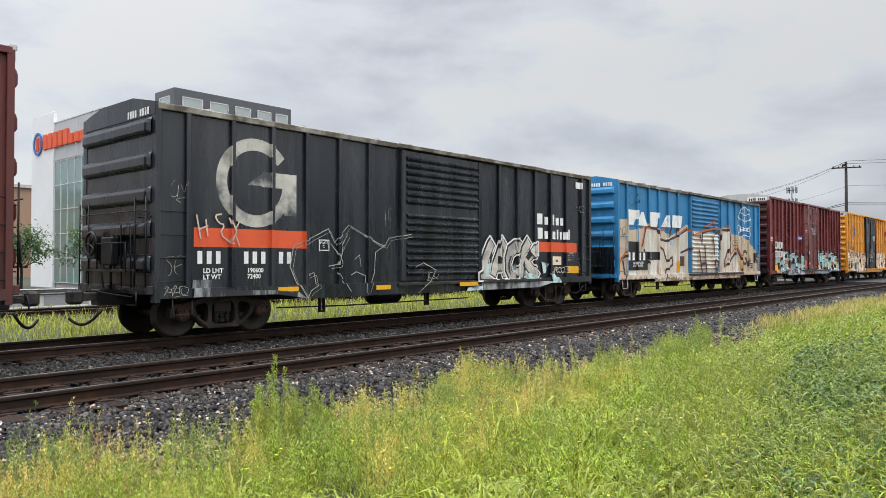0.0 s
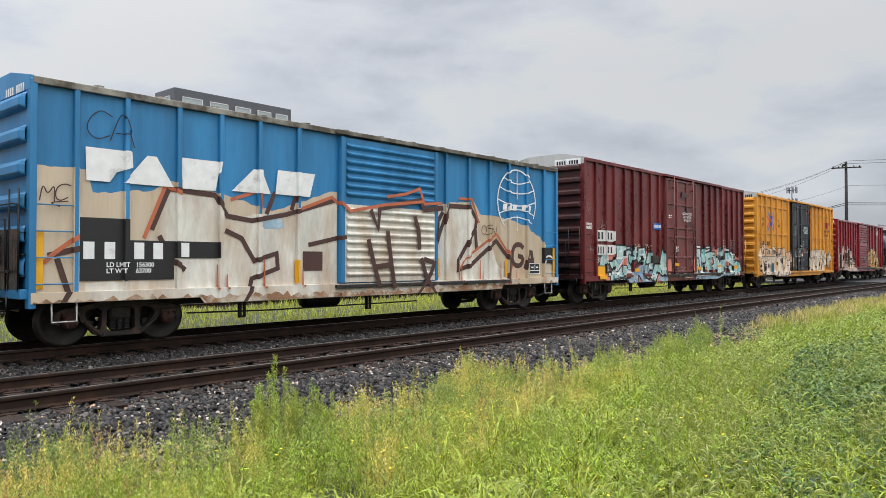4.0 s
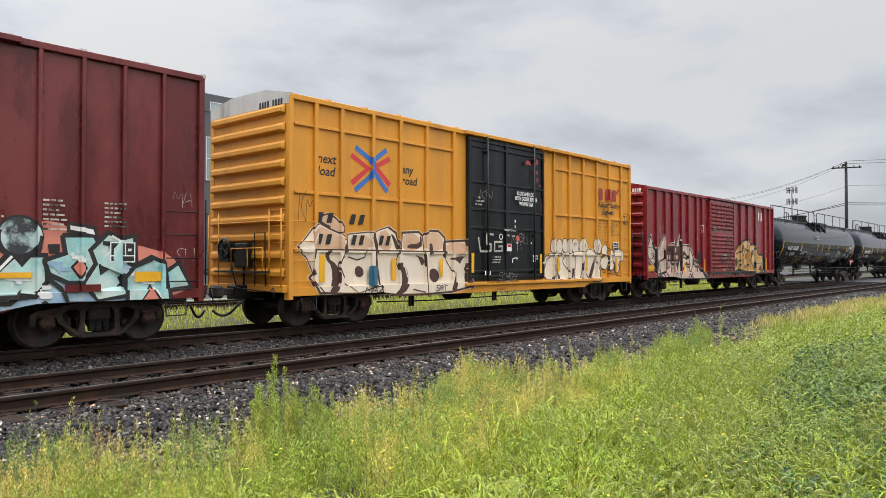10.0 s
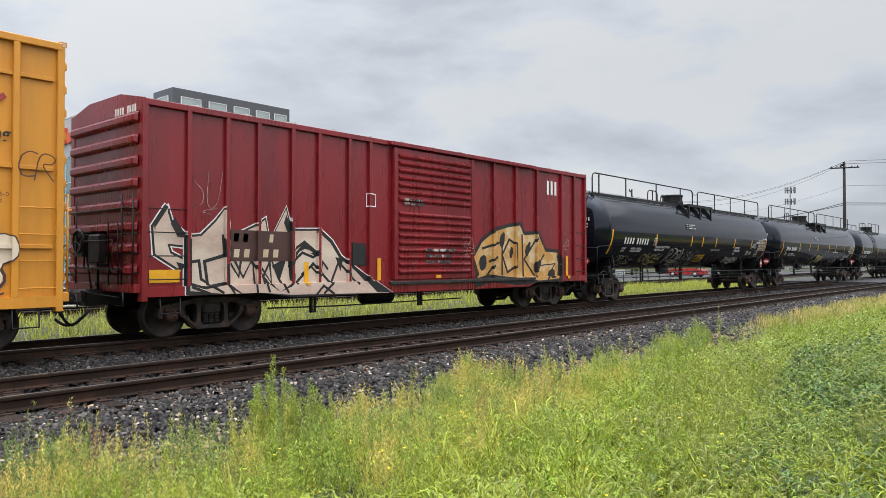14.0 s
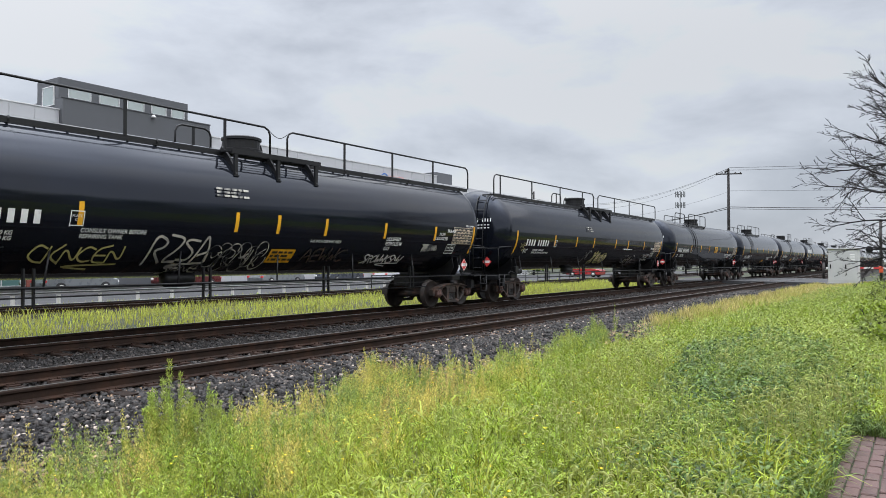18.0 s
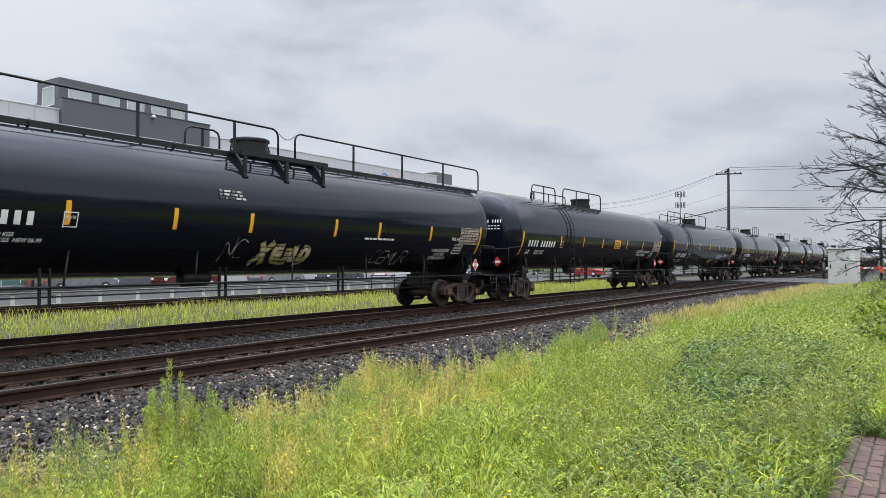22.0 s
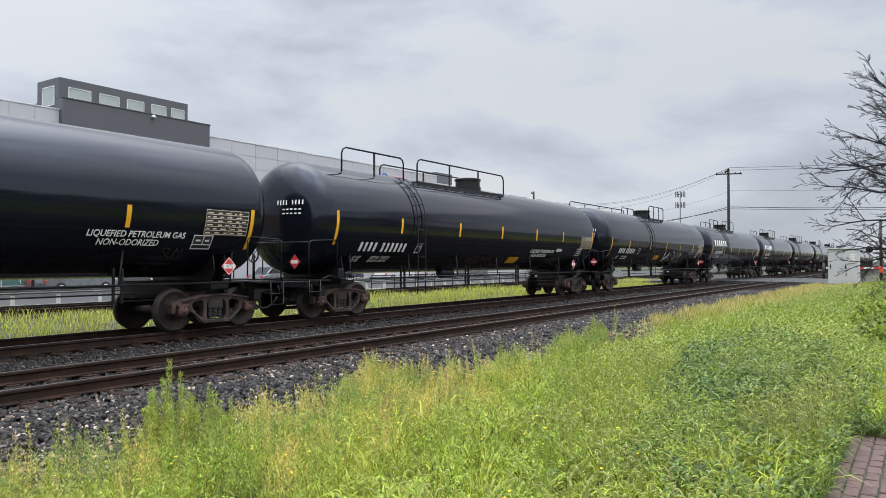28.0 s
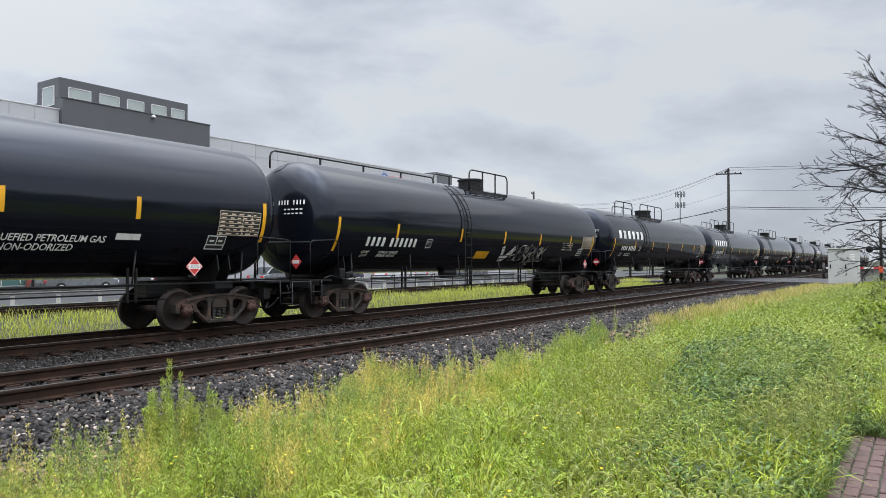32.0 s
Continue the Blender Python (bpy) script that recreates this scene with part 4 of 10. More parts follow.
    for k in range(9):
        x = 3.3 + (L - 6.6) * k / 8
        box(bm, x - 0.05, x + 0.05, -1.4, 1.4, sill + 0.05, sill + 0.28)
    part("underframe", bm, "black_iron", car)
    bm = B()
    lathe(bm, ((0, 0), (0.02, 0.16), (0.1, 0.21), (1.0, 0.21), (1.08, 0.16), (1.1, 0)), "x", at=(6.2, -0.62, 0.62), seg=16)
    part("air_reservoir", bm, "black_iron", car)
    bm = B()
    tube(bm, ((3.0, -1.15, 0.50), (5.0, -1.15, 0.46), (9.6, -1.15, 0.47)), 0.018, 6)
    for x in (4.2, 7.8):
        box(bm, x - 0.03, x + 0.03, -1.18, -1.12, 0.36, sill + 0.2)
        box(bm, x + 0.09, x + 0.13, -1.18, -1.12, 0.36, sill + 0.2)
        box(bm, x - 0.03, x + 0.13, -1.18, -1.12, 0.34, 0.38)
    part("brake_rod", bm, "black_iron", car)
    for x in (0.35, L - 0.75):
        bm = B()
        tube(bm, ((x, -Y - 0.04, sill + 0.12), (x, -Y - 0.06, sill - 0.22), (x + 0.4, -Y - 0.06, sill - 0.22), (x + 0.4, -Y - 0.04, sill + 0.12)), 0.016, 6)
        part("stirrup_step", bm, "galvanised" if mat == "blue_paint" else "black_iron", car)
    pa = 0.06
    ladder(car, pa + 0.02, post_xs[0] - 0.04, [sill + 0.42 + 0.44 * k for k in range(4)], -Y - 0.01, mat if mat in ("yellow_paint", "blue_paint") else "black_iron")
    ladder(car, post_xs[-1] + 0.04, L - 0.1, [sill + 0.42 + 0.44 * k for k in range(4)], -Y - 0.01, mat if mat in ("yellow_paint", "blue_paint") else "black_iron")
    bm = B()
    lathe(bm, ((0, 0.22), (0.02, 0.26), (0.05, 0.26), (0.06, 0.22), (0.03, 0.21), (0, 0.22)), "x", at=(-0.30, 0.55, sill + 1.15), seg=20)
    for a in range(5):
        t = a * 2 * math.pi / 5
        tube(bm, ((-0.30, 0.55, sill + 1.15), (-0.275, 0.55 + 0.23 * math.cos(t), sill + 1.15 + 0.23 * math.sin(t))), 0.014, 5)
    box(bm, -0.28, 0.0, 0.35, 0.75, sill + 0.85, sill + 1.3, 0.02)
    part("brake_wheel", bm, "black_iron", car)
    # brake housing, pipes and step at the leading end
    bm = B()
    box(bm, -0.26, -0.10, -0.35, 0.15, sill + 0.72, sill + 1.28, 0.03)
    tube(bm, ((-0.16, -0.1, sill + 0.2), (-0.16, -0.1, sill + 0.75)), 0.025, 6)
    tube(bm, ((-0.14, 0.55, sill + 1.1), (-0.16, 0.3, sill + 0.5), (-0.2, 0.1, sill + 0.2)), 0.018, 6)
    tube(bm, ((-0.13, -0.9, sill + 0.3), (-0.15, -0.9, sill + 1.5), (-0.15, -0.5, sill + 1.5), (-0.13, -0.5, sill + 0.3)), 0.014, 6)
    part("brake_housing", bm, "black_iron", car)
    truck(car, 1.74)
    truck(car, L - 1.74)
    posts.append((d0 + 0.05, d1 - 0.05, 0.158 if door_kind == "ribbed" else 0.11))
    return car, sorted(posts)


LEN = 15.85
plain_posts = [0.66, 1.64, 2.60, 3.50, 4.45, 5.37, 10.58, 11.5, 12.44, 13.35, 14.28, 15.27]
lead_car, _ = boxcar("leading_boxcar", 5.46 - LEN, LEN, 4.98, 0.80, "rust_red", "rust_red", "rust_red", "weathered red boxcar leading the visible train", (6.3, 9.6), "rust_red", plain_posts)
black_car, black_posts = boxcar("black_boxcar", 7.84, LEN, 4.50, 0.72, "black_paint", "black_paint", "roof_grime", "black steel boxcar with a ribbed sliding door and graffiti", (6.37, 9.68), "black_paint", plain_posts, gable="black_paint")
blue_car, blue_posts = boxcar("blue_boxcar", 25.71, LEN, 4.58, 0.72, "blue_paint", "blue_paint", "roof_grime", "bright blue boxcar with a buffed tan and white lower side", (6.5, 9.95), "blue_paint", [0.73, 1.6, 2.6, 3.5, 4.4, 5.4, 10.32, 11.3, 12.25, 13.19, 14.13, 15.08], gable="blue_paint", ribs=6, lower_mat="buff", roof_mat="roof_grime", door_low=(2.85, "buff"))
red_car, red_posts = boxcar("oxide_red_boxcar", 43.27, LEN, 5.16, 0.72, "oxide_paint", "oxide_shaded_grime", "oxide_paint", "tall oxide red boxcar with a plug door and aqua graffiti", (6.4, 9.62), "oxide_door", [0.84, 1.57, 2.19, 3.0, 3.71, 4.43, 5.2, 5.95, 10.67, 11.44, 12.15, 12.9, 13.59, 14.3, 15.04], post_w=0.07, door_kind="plug", ribs=9, gable="galvanised")
yellow_car, yellow_posts = boxcar("yellow_boxcar", 61.16, LEN, 5.20, 0.66, "yellow_paint", "yellow_paint", "yellow_paint", "tall yellow boxcar with a black plug door and pale graffiti", (6.0, 9.83), "door_black", [0.74, 1.5, 2.49, 3.43, 4.41, 5.5, 10.53, 11.48, 12.38, 13.31, 14.2, 15.13], post_w=0.10, door_kind="wide", ribs=10, rails=(1.76, 3.05, 4.55), roof_mat="yellow_paint")
crimson_car, crimson_posts = boxcar("crimson_boxcar", 78.39, LEN, 4.54, 0.76, "crimson_paint", "crimson_paint", "crimson_paint", "crimson boxcar with a ribbed sliding door and cream graffiti", (6.36, 9.62), "crimson_paint", [0.92, 1.76, 2.5, 3.37, 4.1, 5.0, 5.66, 10.6, 11.7, 12.85, 14.3, 15.1], gable="crimson_paint", ribs=8)


TOPS = {2: (4.9, 9.4, 4.45, 2.05, 4.33), 3: (4.30, 9.95, 3.65, 0.85, 3.72), 4: (7.4, 10.2, 6.3, -0.6, 7.3), 5: (5.6, 9.6, 5.0, 1.9, 4.6)}   # platform ends, ladder, hoop or long railing ends


# each tank: where its shell begins and ends, its first and last strip, its two trucks and its placard, along the car
ENDS = {0: (0.19, 17.80, 0.23, 17.80, 0.82, 17.19, 17.42), 1: (-0.31, 18.23, 0.06, 17.97, 0.41, 17.55, 17.88), 2: (-0.08, 17.36, 0.02, 17.28, 0.68, 16.66, 16.75),
        3: (-0.08, 17.45, -0.05, 17.43, 0.68, 16.56, 15.62), 4: (-0.08, 17.67, -0.03, 17.50, 0.72, 17.0, 16.9), 5: (0.0, 17.90, 0.10, 17.75, 0.80, 17.1, 17.0)}


def tank_car(name, x0, x1, label, kind, seed, strips):
    """A tank car; x0, x1: where the straight shell begins and ends along the train, taken as its own x from 0."""
    mid = (x1 - x0) * 0.5
    A, T, _, _, front_truck, rear_truck, _ = ENDS[seed]
    car = thing(name, pose(x0, MID, 0), label, "tank car", "cars of the freight train")
    TRAIN.append((car, x0))
    R, ZC = 1.545, 2.715
    prof = [(-0.76 * max(0.0, math.cos(a)) ** 0.80, max(1e-9, R * math.sin(a) ** 0.80)) for a in (math.pi / 2 * k / 14 for k in range(15))]
    full = [(A + u, r) for u, r in prof] + [(A + (T - A) * k / 8, R) for k in range(1, 9)] + [(T - u, r) for u, r in prof[::-1]][1:]
    bm = B()
    lathe(bm, full, "x", at=(0, 0, ZC), seg=64)
    shell = part("tank_shell", bm, "tank_black", car)
    for k in range(1, 6):
        bm = B()
        x = T * k / 6
        lathe(bm, ((x - 0.03, R - 0.001), (x - 0.012, R + 0.0018), (x + 0.012, R + 0.0018), (x + 0.03, R - 0.001)), "x", at=(0, 0, ZC), seg=64)
        part("weld_band", bm, "tank_black", shell)
    # reflective strips curved on the shell
    for x, za, zb in strips:
        bm = B()
        rows = []
        for k in range(9):
            z = za + (zb - za) * k / 8
            a = math.asin((z - ZC) / R)
            y = -(R + 0.006) * math.cos(a)
            rows.append([bm.verts.new((x + dx, y, ZC + (R + 0.006) * math.sin(a))) for dx in (-0.05, 0.05)])
        for a, b in zip(rows, rows[1:]):
            bm.faces.new((a[0], a[1], b[1], b[0])).smooth = True
        part("reflective_strip", bm, "reflector", car, "amber reflective strip")
    # stub sills, saddles, coupler, truck at either end
    for e, o, xc in ((A, -1, front_truck), (T, 1, rear_truck)):
        bm = B()
        a, b = sorted((e + o * 0.95, e - o * 2.2))
        box(bm, a, b, -0.24, 0.24, 0.72, 1.10, 0.02)
        part("stub_sill", bm, "black_iron", car)
        bm = B()
        # two webs under the shell with a flange, over the truck
        for dx in (-0.16, 0.16):
            q = [(-1.05, 1.08), (-1.20, 1.34), (-1.12, 1.74), (-0.6, 1.36), (0.6, 1.36), (1.12, 1.74), (1.20, 1.34), (1.05, 1.08)]
            a = [bm.verts.new((xc + dx - 0.015, y, z)) for y, z in q]
            b = [bm.verts.new((xc + dx + 0.015, y, z)) for y, z in q]
            bm.faces.new(a), bm.faces.new(b[::-1])
            for i in range(8):
                bm.faces.new((a[i], a[(i + 1) % 8], b[(i + 1) % 8], b[i]))
        box(bm, xc - 0.24, xc + 0.24, -1.20, 1.20, 0.90, 1.08, 0.02)
        part("saddle", bm, "black_iron", car)
        bm = B()
        box(bm, min(e + o * 0.15, e + o * 0.95), max(e + o * 0.15, e + o * 0.95), -1.45, 1.45, 1.02, 1.06)
        part("end_platform", bm, "black_iron", car)
        bm = B()
        a, b = sorted((e + o * 0.90, e + o * 1.0))
        box(bm, a, b, -1.45, 1.45, 0.86, 1.02, 0.01)
        for y in (-0.9, 0.9):
            a, b = sorted((e + o * 0.1, e + o * 0.95))
            box(bm, a, b, y - 0.05, y + 0.05, 0.86, 1.02)
        part("end_beam", bm, "black_iron", car)
        bm = B()
        tube(bm, ((e - o * 0.2, -0.62, 0.80), (e + o * 0.7, -0.62, 0.80)), 0.10, 10)
        tube(bm, ((e - o * 0.9, -0.95, 0.78), (e + o * 0.5, -0.80, 0.70), (e + o * 0.95, -0.55, 0.74)), 0.022, 6)
        box(bm, e + o * 0.3 - 0.1, e + o * 0.3 + 0.1, -1.30, -1.05, 0.62, 0.90, 0.02)
        part("brake_cylinder", bm, "black_iron", car)
        for y in (-1.42, 1.42):
            bm = B()
            tube(bm, ((e + o * 0.92, y, 1.04), (e + o * 0.92, y, 1.98), (e + o * 0.84, y, 2.06), (e - o * 0.02, y, 2.10), (e - o * 0.12, y, 2.02), (e - o * 0.12, y, 1.2)), 0.018, 6)
            part("platform_railing", bm, "black_iron", car)
        bm = B()
        tube(bm, ((e + o * 0.94, -1.42, 2.02), (e + o * 0.94, 1.42, 2.02)), 0.016, 6)
        part("end_handrail", bm, "black_iron", car)
        bm = B()
        tube(bm, ((e + o * 0.55, -1.46, 1.05), (e + o * 0.55, -1.48, 0.50), (e + o * 0.95, -1.48, 0.50), (e + o * 0.95, -1.46, 1.05)), 0.016, 6)
        tube(bm, ((e + o * 0.55, -1.48, 0.76), (e + o * 0.95, -1.48, 0.76)), 0.014, 6)
        part("stirrup_step", bm, "black_iron", car)
        coupler(car, e + o * 0.55, o)
        truck(car, xc)
    # brake gear on the leading platform: wheel, chain box and valve block
    bm = B()
    lathe(bm, ((0, 0.20), (0.015, 0.225), (0.035, 0.225), (0.045, 0.20), (0.025, 0.19), (0, 0.20)), "x", at=(A - 0.97, 0.62, 1.72), seg=20)
    for k in range(5):
        a = k * 2 * math.pi / 5
        tube(bm, ((A - 0.95, 0.62, 1.72), (A - 0.95, 0.62 + 0.2 * math.cos(a), 1.72 + 0.2 * math.sin(a))), 0.012, 5)
    tube(bm, ((A - 0.92, 0.62, 1.05), (A - 0.92, 0.62, 1.72)), 0.035, 8)
    part("brake_wheel", bm, "black_iron", car)
    bm = B()
    box(bm, 0.12, 0.34, -1.42, -1.20, 1.08, 1.34, 0.02)
    box(bm, 0.40, 0.56, -1.40, -1.22, 1.08, 1.24, 0.03)
    lathe(bm, ((0, 0), (0, 0.09), (0.16, 0.09), (0.2, 0.05), (0.2, 0)), "z", at=(0.66, -1.30, 1.07), seg=12)
    tube(bm, ((0.1, -1.36, 1.1), (-0.2, -1.38, 1.16), (-0.5, -1.40, 1.08)), 0.02, 6)
    part("brake_valve", bm, "black_iron", car)
    # side running pipe and brackets
    bm = B()
    tube(bm, ((0.2, -1.40, 1.06), (T - 0.2, -1.40, 1.06)), 0.022, 6)
    for k in range(7):
        x = 0.6 + (T - 1.2) * k / 6
        tube(bm, ((x, -1.40, 1.06), (x + 0.25, -1.16, 1.85)), 0.02, 6)
    part("side_handrail", bm, "black_iron", car)
    # hanging brake pipes with paired hangers
    for z in (0.74, 0.88):
        bm = B()
        tube(bm, ((2.4, -1.22, z), (T - 2.4, -1.22, z)), 0.016, 6)
        part("brake_pipe", bm, "black_iron", car)
    for k in range(4):
        x = 3.2 + (T - 6.4) * k / 3
        bm = B()
        for dx in (-0.09, 0.09):
            box(bm, x + dx - 0.018, x + dx + 0.018, -1.25, -1.19, 0.70, 1.40)
        part("pipe_hanger", bm, "black_iron", car)
    bm = B()
    lathe(bm, ((0, 0), (0.02, 0.14), (0.08, 0.18), (0.72, 0.18), (0.78, 0.14), (0.8, 0)), "x", at=(T * 0.36, -0.45, 1.14), seg=14)
    part("air_reservoir", bm, "black_iron", car)
    top = ZC + R
    # protective housing over the valves
    bm = B()
    lathe(bm, ((top - 0.15, 0.0), (top - 0.15, 0.50), (top + 0.08, 0.50), (top + 0.10, 0.46), (top + 0.30, 0.46), (top + 0.31, 0.50), (top + 0.37, 0.50), (top + 0.40, 0.44), (top + 0.40, 0.0)), "z", at=(mid - (0.17 if kind == "long" else 0.0), 0, 0), seg=24, smooth=False)
    part("valve_housing", bm, "black_iron", car, "black bolted valve housing on the tank top")

    def railing(xa, xb, y, zb, zt, n, nm="top_railing", at=()):
        bm = B()
        tube(bm, ((xa, y, zb), (xa, y, zt - 0.18), (xa + 0.05, y, zt - 0.06), (xa + 0.18, y, zt), (xb - 0.18, y, zt), (xb - 0.05, y, zt - 0.06), (xb, y, zt - 0.18), (xb, y, zb)), 0.026, 7)
        part(nm, bm, "black_iron", car)
        for x in at or [xa + (xb - xa) * k / n for k in range(1, n)]:
            bm = B()
            box(bm, x - 0.035, x + 0.035, y - 0.012, y + 0.012, zb, zt)
            part("railing_post", bm, "black_iron", car)

    def deck(xa, xb, ya, yb, z):
        bm = B()
        n = max(2, int((yb - ya) / 0.09))
        for k in range(n + 1):
            y = ya + (yb - ya) * k / n
            box(bm, xa, xb, y - 0.012, y + 0.012, z - 0.045, z)
        m = int((xb - xa) / 0.6)
        for k in range(m + 1):
            x = xa + (xb - xa) * k / m
            box(bm, x - 0.012, x + 0.012, ya, yb, z - 0.05, z - 0.004)
        box(bm, xa, xb, ya - 0.02, ya, z - 0.10, z + 0.01)
        part("walkway", bm, "black_iron", car, "black steel grating walkway")

    def brackets(xs, y, z):
        for x in xs:
            bm = B()
            zs = ZC + math.sqrt(R * R - y * y)
            tube(bm, ((x, y, z + 0.02), (x, y - 0.01, zs + 0.10), (x, y + 0.03, zs + 0.035), (x - 0.05, y + 0.14, zs + 0.07), (x - 0.10, y + 0.36, z - 0.03)), 0.022, 6)
            part("walkway_bracket", bm, "black_iron", car)

    zd = top - 0.18
    if kind == "long":
        deck(A - 0.42, T + 0.50, -0.92, -0.45, zd)
        railing(A - 0.42, mid - 0.08, -0.94, zd, zd + 0.74, 5, at=(A + 0.08, 2.43, 5.2, 7.7))
        railing(mid + 0.50, T + 0.55, -0.94, zd, zd + 0.74, 4)
        brackets([T * k / 6 for k in range(7)], -0.94, zd)
        deck(mid - 1.60, mid + 1.28, -1.35, -0.97, zd + 0.005)
        for k in range(3):
            xx = mid - 1.47 + 1.30 * k
            bm = B()
            # an outer leg and a curved rib that follows the shell
            zs = ZC + math.sqrt(R * R - 1.33 * 1.33)
            box(bm, xx - 0.045, xx + 0.045, -1.36, -1.30, zs - 0.03, zd - 0.02)
            box(bm, xx - 0.07, xx + 0.07, -1.38, -1.26, zs - 0.035, zs - 0.01)
            ring = []
            for i in range(7):
                a = math.acos(1.33 / R) + 0.085 * i
                ring.append([bm.verts.new((xx + dx, -r * math.cos(a), ZC + r * math.sin(a))) for dx, r in ((-0.03, R), (0.03, R), (0.03, R + 0.05 + 0.02 * i), (-0.03, R + 0.05 + 0.02 * i))])
            for p, q in zip(ring, ring[1:]):
                for i in range(4):
                    bm.faces.new((p[i], p[(i + 1) % 4], q[(i + 1) % 4], q[i]))
            part("platform_bracket", bm, "black_iron", car)
        railing(mid - 1.75, mid - 0.72, 0.5, zd, zd + 0.75, 2, "back_railing")
        railing(mid - 0.35, mid + 0.95, 0.5, zd, zd + 0.62, 2, "back_railing")
        bm = B()
        tube(bm, [(mid - 0.08 + 0.58 * k / 8, -0.94, zd + 0.66 - 0.13 * math.sin(math.pi * k / 8)) for k in range(9)], 0.009, 5)
        part("safety_chain", bm, "black_iron", car)
        for o, e in ((-1, A),):
            for y in (-0.75, -0.35):
                bm = B()
                tube(bm, ((e - 0.30, y, zd + 0.05), (e - 0.60, y, 3.90), (e - 0.82, y, 3.38), (e - 0.93, y, 2.6), (e - 0.95, y, 1.06)), 0.022, 6)
                part("ladder_rail", bm, "black_iron", car)
            for k in range(8):
                bm = B()
                z = 1.3 + k * 0.36
                x = float(np.interp(z, (1.06, 2.6, 3.38, 3.90, zd), (e - 0.95, e - 0.93, e - 0.82, e - 0.60, e - 0.35)))
                tube(bm, ((x, -0.75, z), (x, -0.35, z)), 0.016, 6)
                part("ladder_rung", bm, "black_iron", car)
    else:
        a, b, lx, h0, h1 = TOPS[seed]
        deck(a, b, -0.95, -0.50, zd)
        railing(a, b, -0.96, zd, zd + 0.72, 3)
        railing(a + 0.3, b - 0.3, 0.80, zd, zd + 0.72, 2, "back_railing")
        brackets((a + 0.15, b - 0.15), -0.96, zd)
        if kind == "side":
            railing(h0, h1, -0.85, zd - 0.05, zd + 0.66, 2, "ladder_hoop")
        if kind == "rear":
            railing(h0, h1, 0.5, zd, zd + 0.50, 4, "long_railing")
        for x in (lx - 0.2, lx + 0.2):
            bm = B()
            pts = [(x, -(R + 0.07) * math.cos(t), ZC + (R + 0.07) * math.sin(t)) for t in (radians(62 - 62 * k / 8) for k in range(9))] + [(x, -R - 0.07, 1.0), (x, -R - 0.05, 0.55)]
            tube(bm, pts, 0.018, 6)
            part("ladder_rail", bm, "black_iron", car)
        for k in range(9):
            bm = B()
            t = radians(60 - k * 13)
            z = ZC + (R + 0.07) * math.sin(t) if k < 5 else 2.5 - (k - 5) * 0.42
            y = -(R + 0.07) * math.cos(t) if k < 5 else -R - 0.07
            tube(bm, ((lx - 0.2, y, z), (lx + 0.2, y, z)), 0.013, 6)
            part("ladder_rung", bm, "black_iron", car)
    return car


STRIP_X = ((3.98, 7.59, 8.85, 10.5, 12.96, 15.49), (3.46, 5.71, 7.73, 10.59, 12.41, 14.97), (3.52, 5.95, 8.31, 11.69, 14.2), (2.77, 5.97, 8.85, 11.66, 14.19), (2.54, 6.05, 9.05, 12.0, 14.97), (3.2, 6.2, 9.1, 12.1, 15.0))


def strips(T, n, seed):
    z0 = 2.36 if seed == 3 else 2.19
    return [(x, z0 - 0.38, z0 + 0.52) for x in ENDS[seed][2:4]] + [(x, z0, z0 + 0.44) for x in STRIP_X[seed]]


TANKS = [("tank_car", 96.04, 114.36, "long", 7), ("tank_car", 116.98, 135.28, "long", 6), ("tank_car", 138.18, 156.40, "side", 6),
         ("tank_car", 158.41, 176.21, "side", 5), ("tank_car", 178.48, 196.58, "rear", 6), ("tank_car", 198.75, 216.7, "side", 6)]
tank_cars = []
for i, (nm, a, b, kind, n) in enumerate(TANKS):
    tank_cars.append(tank_car(nm, a, b, "glossy black tank car with " + {"long": "a full-length top walkway", "side": "a centre platform and side ladder", "rear": "a platform and long top railing"}[kind], kind, i, strips(b - a, n, i)))


# ---------------------------------------------------------------- showroom building across the street
FRONT, WEST = 45.0, 19.52
showroom = thing("showroom_building", pose(0, 0, -0.32), "grey panelled showroom with a charcoal block and green glass", "building")
bm = B()
box(bm, WEST + 0.12, 66.0, FRONT + 0.12, 56.9, 0, 11.1)
part("core_wall", bm, "panel_grey", showroom)
PANEL = {}


def cladding(parent, x0, x1, z0, z1, nx, nz, y=FRONT, west=None, mat="panel_grey"):
    """Metal wall panels, each a piece of its own with open joints between them."""
    w, h = (x1 - x0) / nx, (z1 - z0) / nz
    key = (round(w, 3), round(h, 3), mat)
    if key not in PANEL:
        bm = B()
        box(bm, 0.012, w - 0.012, -0.05, 0.0, 0.012, h - 0.012, 0.006)
        PANEL[key] = mesh_of("wall_panel", bm, M[mat])
    for i in range(nx):
        for k in range(nz):
            m = pose(x0 + i * w, y, z0 + k * h) if west is None else pose(west, x1 - i * w, z0 + k * h, 0, 0, -90)
            shared("wall_panel", PANEL[key], parent, m)


